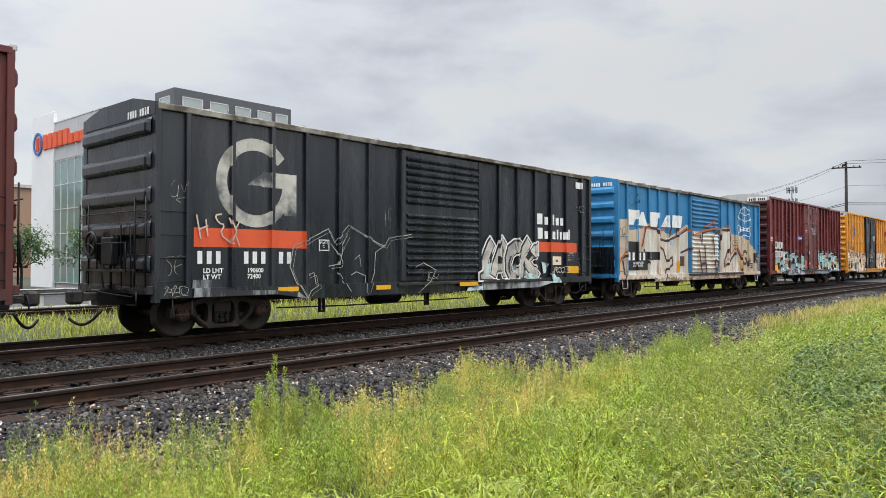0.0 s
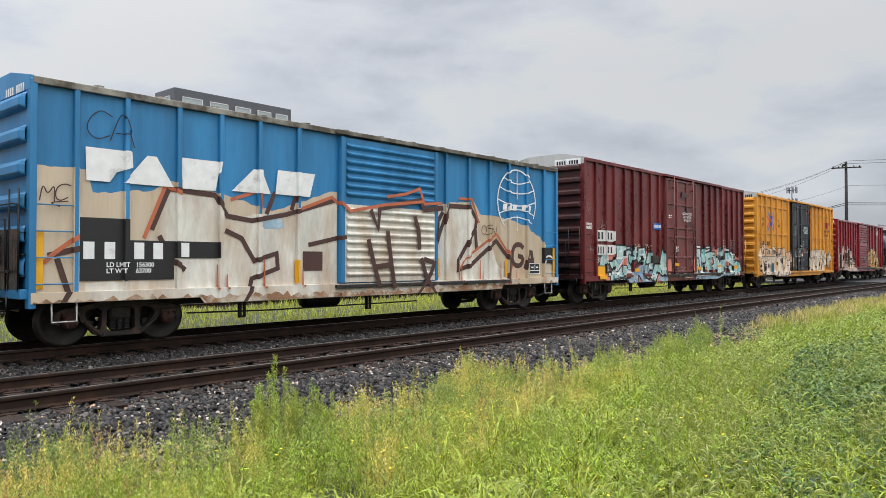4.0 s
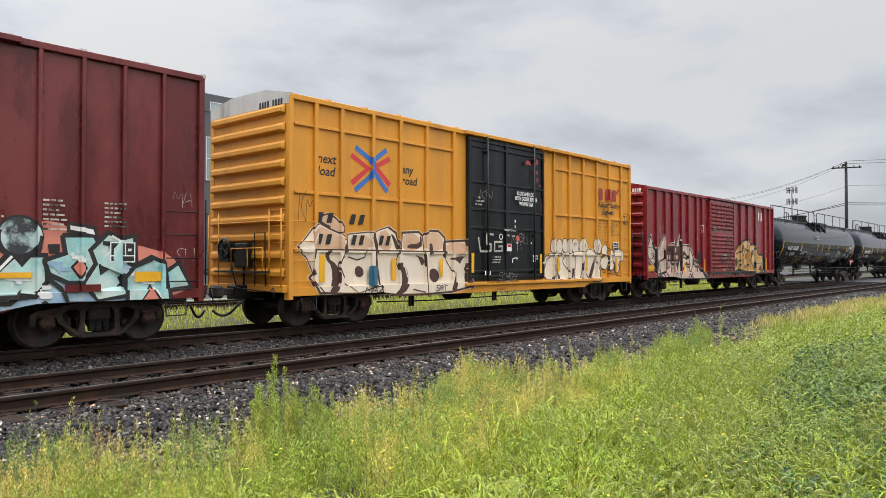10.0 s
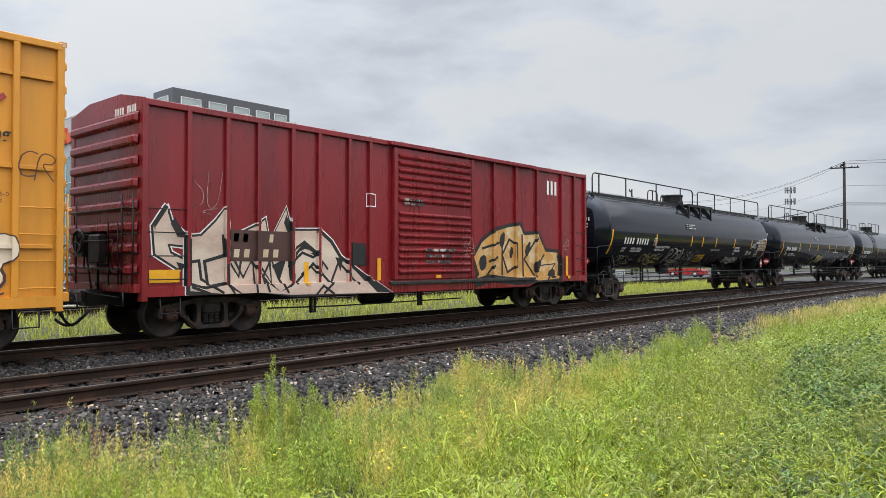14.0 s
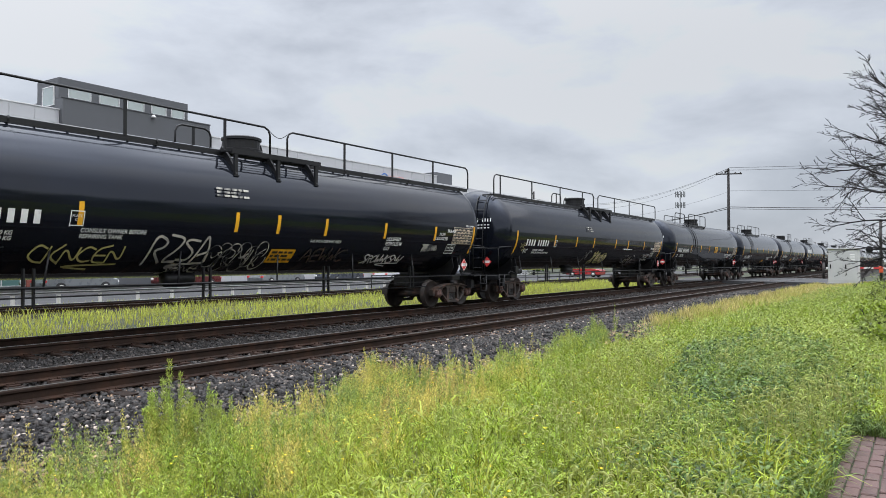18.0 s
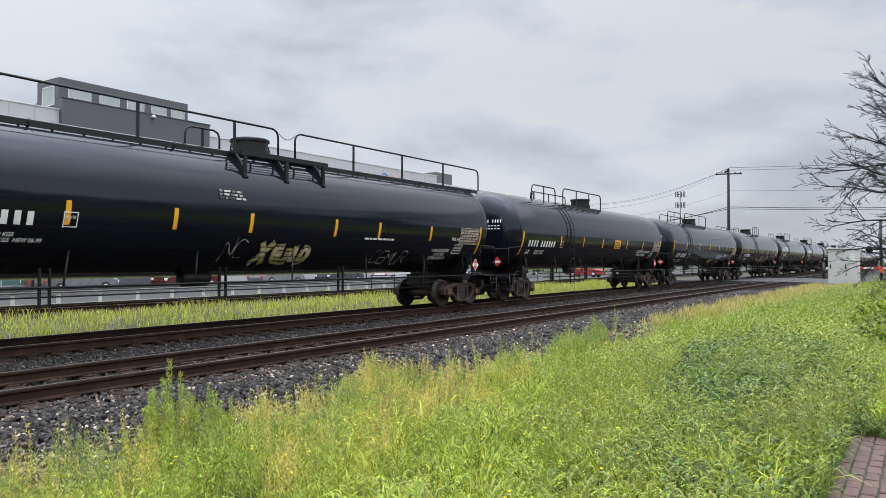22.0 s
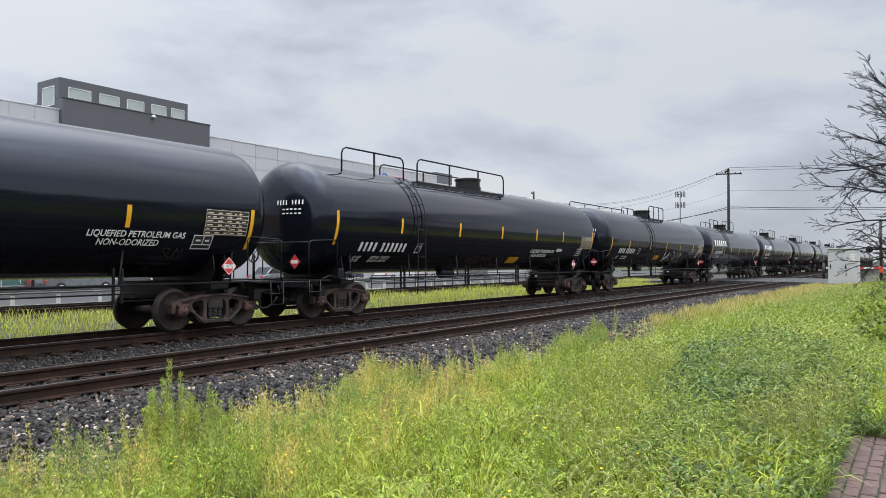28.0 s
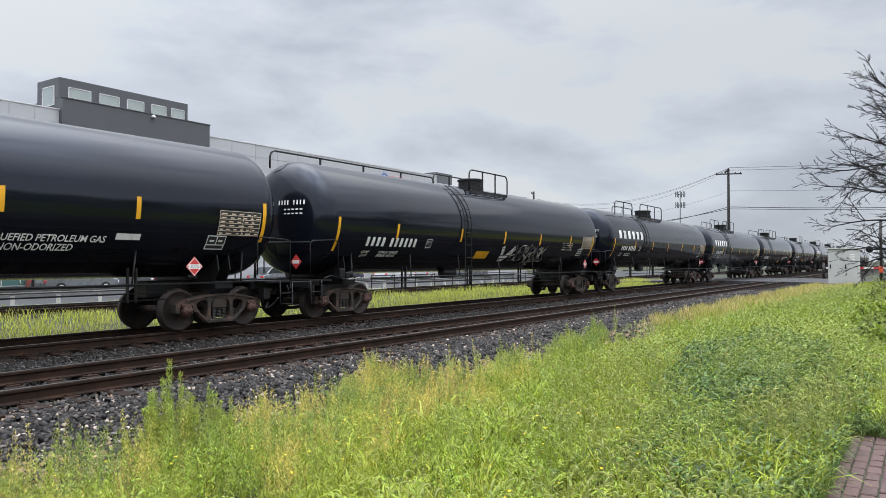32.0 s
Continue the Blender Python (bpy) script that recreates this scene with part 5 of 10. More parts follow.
def window_unit(parent, x0, x1, z0, z1, nx, nz, y=FRONT, west=None, pane="glass_green", frame_w=0.045):
    """A glazed opening: frame bars and single panes; on the front wall, or on a west wall when its x is given."""
    m = pose(x0, y, 0) if west is None else pose(west, x1, 0, 0, 0, -90)
    w = x1 - x0
    bm = B()
    for i in range(nx + 1):
        x = w * i / nx
        box(bm, x - frame_w / 2, x + frame_w / 2, -0.07, 0.02, z0, z1)
    for k in range(nz + 1):
        z = z0 + (z1 - z0) * k / nz
        box(bm, 0, w, -0.06, 0.02, z - frame_w / 2, z + frame_w / 2)
    fr = part("window_frame", bm, "frame_alu", parent)
    fr.matrix_basis = m
    for i in range(nx):
        for k in range(nz):
            bm = B()
            box(bm, w * i / nx + 0.02, w * (i + 1) / nx - 0.02, -0.025, -0.01, z0 + (z1 - z0) * k / nz + 0.02, z0 + (z1 - z0) * (k + 1) / nz - 0.02)
            part("pane", bm, pane, fr)


cladding(showroom, WEST, 24.0, 8.85, 11.36, 3, 2)
cladding(showroom, 35.15, 66.0, 8.3, 11.34, 13, 3)
cladding(showroom, 35.15, 66.0, 0.0, 8.3, 13, 4)
cladding(showroom, 45.0, 53.0, 8.75, 11.36, 4, 2, west=WEST)
window_unit(showroom, WEST + 0.1, 23.9, 0.4, 8.8, 4, 5)
window_unit(showroom, 45.1, 52.9, 0.4, 8.7, 7, 5, west=WEST)
# parapet cap
bm = B()
box(bm, WEST - 0.08, 24.0, FRONT - 0.1, FRONT + 0.3, 11.36, 11.42)
box(bm, 35.15, 66.05, FRONT - 0.1, FRONT + 0.3, 11.34, 11.42)
box(bm, WEST - 0.08, WEST + 0.3, FRONT + 0.3, 57, 11.36, 11.44)
part("parapet_cap", bm, "frame_alu", showroom)
# white pier with the round mark on the west wall
bm = B()
box(bm, WEST - 0.11, WEST + 0.1, 53.0, 57.0, 0, 12.2, 0.02)
part("white_pier", bm, "panel_white", showroom, "tall white wall pier")
bm = B()
box(bm, 22.04, 23.05, FRONT - 0.28, FRONT - 0.08, 0, 5.2, 0.01)
brick_pier = part("brick_pier", bm, "brick_red", showroom, "red brick entrance pier")
draped("pier_lettering", [p for k in range(7) for p in bars(22.68, 1.0 + 0.22 * k, 0.16, 0.17, 1, None, 0)], "white_paint", brick_pier, y=FRONT - 0.28, label="white upright lettering bars")
bm = B()
box(bm, WEST, 24.0, FRONT - 0.16, FRONT - 0.06, 4.75, 5.02)
part("spandrel_band", bm, "brick_red", showroom)
# charcoal block with its lantern storey
bm = B()
box(bm, 24.0, 35.13, 44.6, 56.8, 0, 12.10)
block = part("charcoal_block", bm, "charcoal_wall", showroom, "charcoal rendered wall block")
bm = B()
box(bm, 23.95, 35.18, 44.55, 44.75, 12.10, 12.16)
part("block_cap", bm, "charcoal_wall", block)
window_unit(showroom, 26.1, 31.5, 7.4, 10.35, 4, 2, y=44.59)
bm = B()
box(bm, 24.0, 33.5, 45.02, 47.67, 12.10, 13.46, 0.02)
lantern = part("lantern_storey", bm, "charcoal_wall", showroom, "charcoal lantern storey with small windows")
for a, b in ((24.58, 26.04), (26.65, 28.01), (28.63, 29.87), (30.48, 31.62), (32.08, 33.13)):
    window_unit(showroom, a, b, 12.24, 12.90, 1, 1, y=45.01, pane="glass_pale", frame_w=0.045)
window_unit(showroom, 45.55, 46.9, 11.75, 12.95, 1, 1, west=23.99, pane="glass_pale", frame_w=0.045)
bm = B()
lathe(bm, ((0, 0.0), (0.02, 0.17), (0.14, 0.13), (0.2, 0.0)), "z", at=(30.3, 44.45, 11.85), seg=12)
box(bm, 30.27, 30.33, 44.4, 44.6, 12.02, 12.07)
part("security_camera", bm, "white_paint", showroom, "white dome camera under the parapet")


def sign(x0, x1, z0, z1, y=None, west=None):
    """An orange word sign as plain shapes of its size, with a round blue and orange mark before it."""
    m = pose(0, y, 0) if west is None else pose(west, x1, 0, 0, 0, -90)
    s = thing("wall_sign", pose(0, 0, -0.32) @ m, "orange raised sign shapes with a round blue mark", "sign")
    w = x1 - x0 if west is not None else 0
    ox = 0 if west is not None else x0
    h = z1 - z0
    rng = random.Random(4)
    bm = B()
    lathe(bm, ((-0.16, 0.62 * h), (-0.16, 0.78 * h), (-0.10, 0.78 * h), (-0.10, 0.62 * h), (-0.16, 0.62 * h)), "y", at=(ox + 0.7 * h, 0, z0 + h * 0.5), seg=28, smooth=False)
    part("round_mark", bm, "sign_blue", s)
    bm = B()
    for k in range(3):
        slab(bm, [(ox + (0.45 + 0.3 * k) * h, z0), (ox + (0.62 + 0.3 * k) * h, z0), (ox + (0.62 + 0.3 * k) * h, z0 + h * 0.9), (ox + (0.45 + 0.3 * k) * h, z0 + h * 0.8)], -0.17, -0.09)
    part("mark_bars", bm, "orange_stripe", s)
    n = 9
    for k in range(n):
        xa = ox + 1.7 * h + (x1 - x0 - 1.7 * h) * k / n
        ww = (x1 - x0 - 1.7 * h) / n * 0.74
        tall = h if k < 5 else 0.62 * h
        bm = B()
        slab(bm, [(xa, z0), (xa + ww, z0), (xa + ww * rng.uniform(0.8, 1), z0 + tall), (xa + ww * rng.uniform(0, 0.25), z0 + tall)], -0.18, 0.004, 0.01)
        part("sign_shape", bm, "orange_stripe", s)
    return s


sign(46.6, 56.4, 9.35 + 0.32, 10.4 + 0.32, west=WEST - 0.05)
sign(56.0, 62.0, 9.45 + 0.32, 10.2 + 0.32, y=FRONT - 0.06)
bm = B()
box(bm, 73.3, 76.9, 50, 53, 10.5, 12.62, 0.03)
tagged(new("rooftop_unit", mesh_of("rooftop_unit", bm, M["charcoal_wall"])), "dark boxed plant unit above the showroom roof", "roof unit")
bm = B()
box(bm, 66.0, 90, 46, 74, -0.32, 10.5, 0.02)
tagged(new("warehouse_building", mesh_of("warehouse_building", bm, M["panel_grey"])), "plain grey warehouse hall behind the showroom", "building")
brick_hall = thing("brick_hall", pose(0, 0, -0.32), "tan brick hall with a flat roof across the street", "building")
bm = B()
box(bm, -70, 31, 90, 110, 0, 10.2)
part("wall", bm, "brick_tan", brick_hall)
bm = B()
box(bm, -70.3, 31.3, 89.7, 110.3, 10.2, 10.55)
part("roof_edge", bm, "galvanised", brick_hall)
for k in range(5):
    bm = B()
    box(bm, 26.4 + 0.9 * k - 4, 26.9 + 0.9 * k - 4, 89.9, 90.05, 0.2, 2.6)
    part("door", bm, "charcoal_wall", brick_hall)


# ---------------------------------------------------------------- street furniture and parked cars
M["guard_steel"] = material("guard_steel", (0.42, 0.42, 0.42), 0.42, vary=0.25, scale=2, stretch=(1, 1, 0.3))
M["mast_steel"] = material("mast_steel", (0.12, 0.125, 0.13), 0.6, vary=0.2)


def guardrail(x, y, n):
    g = thing("guardrail", pose(x, y, height(y)), "galvanised steel guardrail along the street", "guardrail")
    bm = B()
    prof = ((0, 0.44), (-0.05, 0.48), (-0.05, 0.53), (0, 0.57), (0, 0.61), (-0.05, 0.65), (-0.05, 0.70), (0, 0.74))
    L = n * 1.9
    a = [bm.verts.new((0, q, z)) for q, z in prof]
    b = [bm.verts.new((L, q, z)) for q, z in prof]
    for i in range(len(prof) - 1):
        bm.faces.new((a[i], a[i + 1], b[i + 1], b[i]))
    bmesh.ops.solidify(bm, geom=bm.faces[:], thickness=0.01)
    part("beam", bm, "guard_steel", g)
    for k in range(n + 1):
        bm = B()
        box(bm, k * 1.9 - 0.06, k * 1.9 + 0.06, 0.02, 0.16, -0.3, 0.72, 0.01)
        part("post", bm, "galvanised", g)
    return g


guardrail(-6.0, 31.3, 34)


def pipe_fence(x, y, n):
    g = thing("pipe_fence", pose(x, y, height(y)), "low dark pipe fence beside the siding", "fence")
    for z in (0.45, 0.95):
        bm = B()
        tube(bm, ((0, 0, z), (n * 2.4, 0, z)), 0.03, 6)
        part("fence_rail", bm, "black_iron", g)
    for k in range(n + 1):
        bm = B()
        tube(bm, ((k * 2.4, 0, -0.1), (k * 2.4, 0, 1.0)), 0.035, 6)
        part("fence_post", bm, "black_iron", g)


pipe_fence(36.0, 29.6, 14)


def parked_car(x, y, turn, color, label, tall=0.0):
    mat = material("car_paint", color, 0.25, vary=0.05, coat=0.8)
    c = thing("parked_car", pose(x, y, height(y), 0, 0, turn), label, "car", "parked cars")
    bm = B()
    slab(bm, ((-2.2, 0.28), (-2.25, 0.62), (-2.1, 0.86 + tall * 0.3), (-1.1, 0.95 + tall * 0.3), (1.25, 0.95 + tall * 0.3), (2.15, 0.82 + tall * 0.2), (2.25, 0.55), (2.2, 0.28)), -0.88, 0.88, 0.06)
    part("body", bm, mat, c)
    bm = B()
    slab(bm, ((-1.75 - tall * 0.3, 0.92 + tall * 0.3), (-1.15, 1.42 + tall), (0.35, 1.45 + tall), (1.15, 0.94 + tall * 0.3)), -0.76, 0.76, 0.05)
    part("window_band", bm, "glass_dark", c)
    bm = B()
    slab(bm, ((-1.15, 1.405 + tall), (-1.05, 1.46 + tall), (0.3, 1.48 + tall), (0.4, 1.42 + tall)), -0.74, 0.74, 0.02)
    part("roof", bm, mat, c)
    for xw in (-1.35, 1.35):
        for s in (-1, 1):
            bm = B()
            lathe(bm, ((-0.11, 0), (-0.11, 0.2), (-0.11, 0.30), (-0.08, 0.33), (0.08, 0.33), (0.11, 0.30), (0.11, 0)), "y", at=(xw, s * 0.80, 0.33), seg=16)
            w = part("wheel", bm, "black_iron", c)
            bm = B()
            lathe(bm, ((-0.125, 0), (-0.125, 0.19), (0.125, 0.19), (0.125, 0)), "y", at=(xw, s * 0.80, 0.33), seg=12)
            part("rim", bm, "galvanised", w)
    for s in (-1, 1):
        bm = B()
        box(bm, 2.10, 2.245, s * 0.72 - 0.14, s * 0.72 + 0.14, 0.60, 0.74, 0.02)
        part("headlight", bm, "white_paint", c)
        bm = B()
        box(bm, -2.245, -2.1, s * 0.74 - 0.12, s * 0.74 + 0.12, 0.62, 0.78, 0.02)
        part("tail_light", bm, "placard_red", c)
    return c


for i, (x, y, turn, col, lab, tall) in enumerate((
        (23.5, 42.0, 0, (0.14, 0.15, 0.16), "grey saloon car parked by the showroom", 0), (31.5, 42.3, 180, (0.07, 0.008, 0.008), "dark red hatchback car parked by the street", 0.1),
        (39.5, 42.0, 0, (0.16, 0.17, 0.18), "grey saloon car parked by the street", 0), (47.0, 42.2, 180, (0.04, 0.045, 0.06), "dark grey car parked by the street", 0.1),
        (54.5, 42.0, 0, (0.55, 0.56, 0.58), "silver pickup-height car parked by the street", 0.35), (61.5, 42.3, 0, (0.35, 0.35, 0.36), "pale grey van-height car parked by the street", 0.5),
        (83.0, 34.5, 90, (0.35, 0.02, 0.02), "red car waiting beyond the crossing", 0.2), (68.5, 42.0, 180, (0.10, 0.11, 0.13), "charcoal car parked by the street", 0.2))):
    parked_car(x, y, turn, col, lab, tall)


def utility_pole(x, y, top, label, arms):
    z0 = height(y)
    p = thing("utility_pole", pose(x, y, z0), label, "utility pole", "utility poles")
    bm = B()
    tube(bm, ((0, 0, -0.5), (0, 0, top)), 0.19, 12, 0.12)
    part("pole", bm, "pole_wood", p)
    for z, turn in arms:
        bm = B()
        d = Vector((math.cos(radians(turn)), math.sin(radians(turn)), 0))
        n = Vector((-d.y, d.x, 0)) * 0.16
        box(bm, -1.3, 1.3, -0.06, 0.06, -0.06, 0.06, 0.01)
        a = part("crossarm", bm, "pole_wood", p)
        a.matrix_basis = pose(n.x, n.y, z, 0, 0, turn)
        for k in (-1.15, -0.65, 0.65, 1.15):
            bm = B()
            lathe(bm, ((0.06, 0.03), (0.10, 0.055), (0.16, 0.055), (0.2, 0.02), (0.2, 0)), "z", at=(k, 0, 0), seg=8)
            part("insulator", bm, "dark_steel", a)
    return p


utility_pole(79.6, 17.05, 11.75, "tall dark timber utility pole with crossed arms", ((11.5, 20), (11.2, 110)))
utility_pole(90.0, 45.0, 11.6, "timber utility pole beyond the train", ((11.3, 20),))
utility_pole(82.5, -24.0, 11.0, "timber utility pole across the crossing road", ((10.8, 20),))


def wire(name, a, b, sag, r=0.018, label="black overhead cable sagging between poles"):
    a, b = Vector(a), Vector(b)
    bm = B()
    pts = [a.lerp(b, k / 16) - Vector((0, 0, sag * 4 * (k / 16) * (1 - k / 16))) for k in range(17)]
    tube(bm, pts, r, 5, cap=False)
    return tagged(new(name, mesh_of(name, bm, M["wire"])), label, "cable", "overhead cables")


P1, P2, P3 = Vector((79.6, 17.05, 0.1)), Vector((90.0, 45.0, -0.32)), Vector((82.5, -24.0, -0.15))
for k, dz in ((-1.15, 11.2), (-0.65, 11.2), (1.15, 11.2)):
    d = Vector((math.cos(radians(20)), math.sin(radians(20)), 0)) * k
    wire("power_line", P1 + d + Vector((0, 0, dz)), P2 + d + Vector((0, 0, 10.6)), 2.3 + 0.2 * k, 0.013)
for k in (-1.1, 1.1):
    d = Vector((math.cos(radians(20)), math.sin(radians(20)), 0)) * k
    wire("power_line", P1 + d + Vector((0, 0, 11.2)), P3 + d + Vector((0, 0, 11.0)), 0.35)
wire("service_line", P1 + Vector((0, 0, 8.8)), P2 + Vector((0, 0, 8.4)), 1.6, 0.010)
wire("service_line", P1 + Vector((0, 0, 8.9)), P3 + Vector((0, 0, 8.7)), 0.4, 0.012)
wire("telephone_cable", P1 + Vector((0, 0, 7.2)), P2 + Vector((0, 0, 6.9)), 1.3, 0.03)
wire("telephone_cable", P1 + Vector((0, 0, 7.0)), P2 + Vector((0, 0, 6.7)), 0.9, 0.03)
wire("telephone_cable", P1 + Vector((0, 0, 7.2)), P3 + Vector((0, 0, 7.0)), 0.5, 0.035)
wire("telephone_cable", P1 + Vector((0, 0, 7.0)), P3 + Vector((0, 0, 6.8)), 0.45, 0.025)


def cell_mast(x, y, top):
    m = thing("cell_mast", pose(x, y, -0.32), "distant grey steel telephone mast with aerials", "mast")
    bm = B()
    tube(bm, ((0, 0, 0), (0, 0, top)), 0.32, 8, 0.2)
    part("mast_pole", bm, "mast_steel", m)
    for z in (top - 1.5, top - 6):
        for k in range(9):
            t = k * 2 * math.pi / 9
            bm = B()
            box(bm, -0.10, 0.10, -0.15, 0.15, -1.2, 1.2, 0.02)
            a = part("aerial_panel", bm, "mast_steel", m)
            a.matrix_basis = pose(1.9 * math.cos(t), 1.9 * math.sin(t), z, 0, 0, math.degrees(t))
            bm = B()
            tube(bm, ((0, 0, z), (1.8 * math.cos(t), 1.8 * math.sin(t), z)), 0.1, 5)
            part("aerial_arm", bm, "mast_steel", m)
    return m


cell_mast(304.5, 84.4, 31.5)

# signal cabinet and crossing gear by the road
cab = thing("signal_cabinet", pose(57.4, 4.75, -0.16), "light grey metal signal cabinet with two doors", "cabinet")
bm = B()
box(bm, -0.15, 2.15, -1.1, 1.05, -0.1, 0.16)
part("plinth", bm, "concrete", cab)
bm = B()
box(bm, 0.0, 2.0, -0.95, 0.9, 0.16, 2.56, 0.02)
part("housing", bm, "cabinet", cab)
bm = B()
box(bm, -0.1, 2.1, -1.05, 1.0, 2.56, 2.66, 0.02)
part("roof", bm, "cabinet", cab)
for y in (-0.48, 0.46):
    bm = B()
    box(bm, -0.03, 0.004, y - 0.42, y + 0.40, 0.35, 2.4, 0.008)
    d = part("door", bm, "cabinet", cab)
    bm = B()
    box(bm, -0.08, -0.03, y + 0.24, y + 0.32, 1.2, 1.5, 0.01)
    part("handle", bm, "black_iron", d)
bm = B()
for k in range(4):
    box(bm, -0.045, -0.028, -0.75, -0.45, 1.8 + k * 0.12, 1.86 + k * 0.12)
part("notice", bm, "white_paint", cab)

gate = thing("crossing_signal", pose(60.0, 2.55, -0.15), "dark crossing signal mast with orange reflectors", "signal")
bm = B()
tube(bm, ((0, 0, 0), (0, 0, 4.6)), 0.10, 10)
part("mast", bm, "dark_steel", gate)
bm = B()
box(bm, -0.08, 0.08, -0.8, 0.8, 2.5, 2.62)
for s in (-0.7, 0.7):
    lathe(bm, ((0, 0.0), (0, 0.25), (0.05, 0.25), (0.05, 0)), "x", at=(-0.12, s, 2.56), seg=16)
part("lamp_bar", bm, "black_iron", gate)
bm = B()
box(bm, -0.13, 0.13, -0.13, 0.13, 0.9, 1.35, 0.02)
part("reflector_band", bm, "orange_stripe", gate, "orange reflector band")
arm = thing("crossing_gate_arm", pose(79.5, 8.0, -0.15), "lowered red and white striped gate arm", "gate")
for k in range(12):
    bm = B()
    box(bm, -0.02, 0.02, -k * 0.8 - 0.8, -k * 0.8, 1.0, 1.16)
    part("arm_section", bm, "placard_red" if k % 2 else "white_paint", arm)
bm = B()
tube(bm, ((0, 0.2, 0), (0, 0.2, 1.6)), 0.12, 8)
part("gate_post", bm, "dark_steel", arm)

# brick path at the near corner
path = thing("brick_path", pose(0, 0, -0.135), "worn red brick paver path edged by weeds", "path", kind="structure")
bm = B()
box(bm, 2.6, 7.95, -2.0, 0.62, -0.12, -0.012)
part("path_bed", bm, "soil", path)
pav = []
rng = random.Random(11)
for k in range(4):
    bm = B()
    box(bm, -0.100, 0.100, -0.049, 0.049, -0.05, 0.0, 0.008)
    for v in bm.verts:
        v.co += Vector((rng.uniform(-1, 1), rng.uniform(-1, 1), rng.uniform(-0.7, 0.7))) * 0.004
    pav.append(mesh_of("paver", bm, M["paver"]))
for j in range(13):
    for i in range(17):
        shared("paver", rng.choice(pav), path, pose(4.6 + (i + 0.5 * (j % 2)) * 0.209, 0.56 - j * 0.108, rng.uniform(-0.006, 0.004), rng.uniform(-2, 2), rng.uniform(-1, 1), rng.uniform(-1.5, 1.5)))

# the path goes on past the camera, its bricks joined
V, F = [], []
for i in range(-190, 22):
    for j in range(13):
        cx, cy, cz = (i + 0.5 * (j % 2)) * 0.209, 0.56 - j * 0.108, -0.135 + rng.uniform(-0.006, 0.004)
        n = len(V)
        V += [(cx + a * 0.099, cy + b * 0.049, cz + c) for c in (-0.05, 0.0) for a, b in ((-1, -1), (1, -1), (1, 1), (-1, 1))]
        F += [(n + 4, n + 5, n + 6, n + 7)] + [(n + k, n + (k + 1) % 4, n + 4 + (k + 1) % 4, n + 4 + k) for k in range(4)]
tagged(arrays("path_paving", V, F, M["paver"]), "worn red brick paving of the path", "path", kind="stuff")


# ---------------------------------------------------------------- plants
def wavy(x, y, s=1.0, o=0.0):
    """A smooth drift between 0 and 1 over the ground."""
    return 0.5 + 0.25 * (np.sin(1.3 * s * x + 0.7 * s * y + o) + np.sin(-0.8 * s * x + 1.9 * s * y + 2.1 * o + 1.0))


GY, GZ = np.array((-400, 2.2, 5.8, 6.3, 6.9, 7.85, 16.4, 17.7, 18.5, 20.5, 32.0, 2500)), np.array((-0.13, -0.15, -0.43, -0.43, -0.33, -0.19, -0.19, -0.46, -0.45, -0.34, -0.32, -0.32))


def blades(name, x, y, h, w, lean, mat, label, seed, category="grass", z=None, droop=0.5, aim_at=None):
    """Grass: every blade a tapered, arching strip; with aim_at it leans that way and turns its flat to the sky."""
    g = np.random.default_rng(seed)
    n = len(x)
    z = np.interp(y, GY, GZ) - 0.02 if z is None else z
    b = g.uniform(0, 2 * np.pi, n) if aim_at is None else aim_at
    a = g.uniform(0, 2 * np.pi, n) if aim_at is None else b + np.pi / 2 + g.normal(0, 0.45, n)
    side = np.stack((np.cos(a), np.sin(a), g.normal(0, 0.25, n)), -1) * (w / 2)[:, None]
    out = np.stack((np.cos(b), np.sin(b), np.zeros(n)), -1) * (lean * h * g.uniform(0.2, 1.0, n))[:, None]
    base = np.stack((x, y, z), -1)
    up = np.zeros((n, 3))
    up[:, 2] = h
    row = []
    for t, k in ((0.0, 0.7), (0.38, 1.0), (0.72, 0.78)):
        p = base + up * (t - droop * 0.75 * lean[:, None] * t * t * t) + out * t * t
        row += [p - side * k, p + side * k]
    row.append(base + up * (1 - droop * 0.75 * lean[:, None]) + out)
    V = np.stack(row, 1).reshape(-1, 3)
    F = np.array(((0, 1, 3), (0, 3, 2), (2, 3, 5), (2, 5, 4), (4, 5, 6)))
    faces = (F[None] + (np.arange(n) * 7)[:, None, None]).reshape(-1, 3)
    return tagged(arrays(name, V, faces, M[mat]), label, category, kind="stuff")


def tufts(name, x, y, per, h_range, w_range, mat, label, seed, radius=0.05, lean=(0.5, 1.2), droop=0.8):
    """Grass in tufts: blades that rise from one foot and arch away from it on all sides."""
    g = np.random.default_rng(seed)
    n = len(x)
    big = g.uniform(0.55, 1.25, n)
    a = g.uniform(0, 2 * np.pi, (n, per))
    r = radius * np.sqrt(g.random((n, per)))
    px, py = (x[:, None] + r * np.cos(a)).ravel(), (y[:, None] + r * np.sin(a)).ravel()
    h = (g.uniform(*h_range, (n, per)) * big[:, None]).ravel()
    w = (g.uniform(*w_range, (n, per)) * (1 + x / 30)[:, None]).ravel()
    return blades(name, px, py, h, w, g.uniform(*lean, n * per), mat, label, seed + 1, droop=droop, aim_at=(a + g.normal(0, 0.5, (n, per))).ravel())


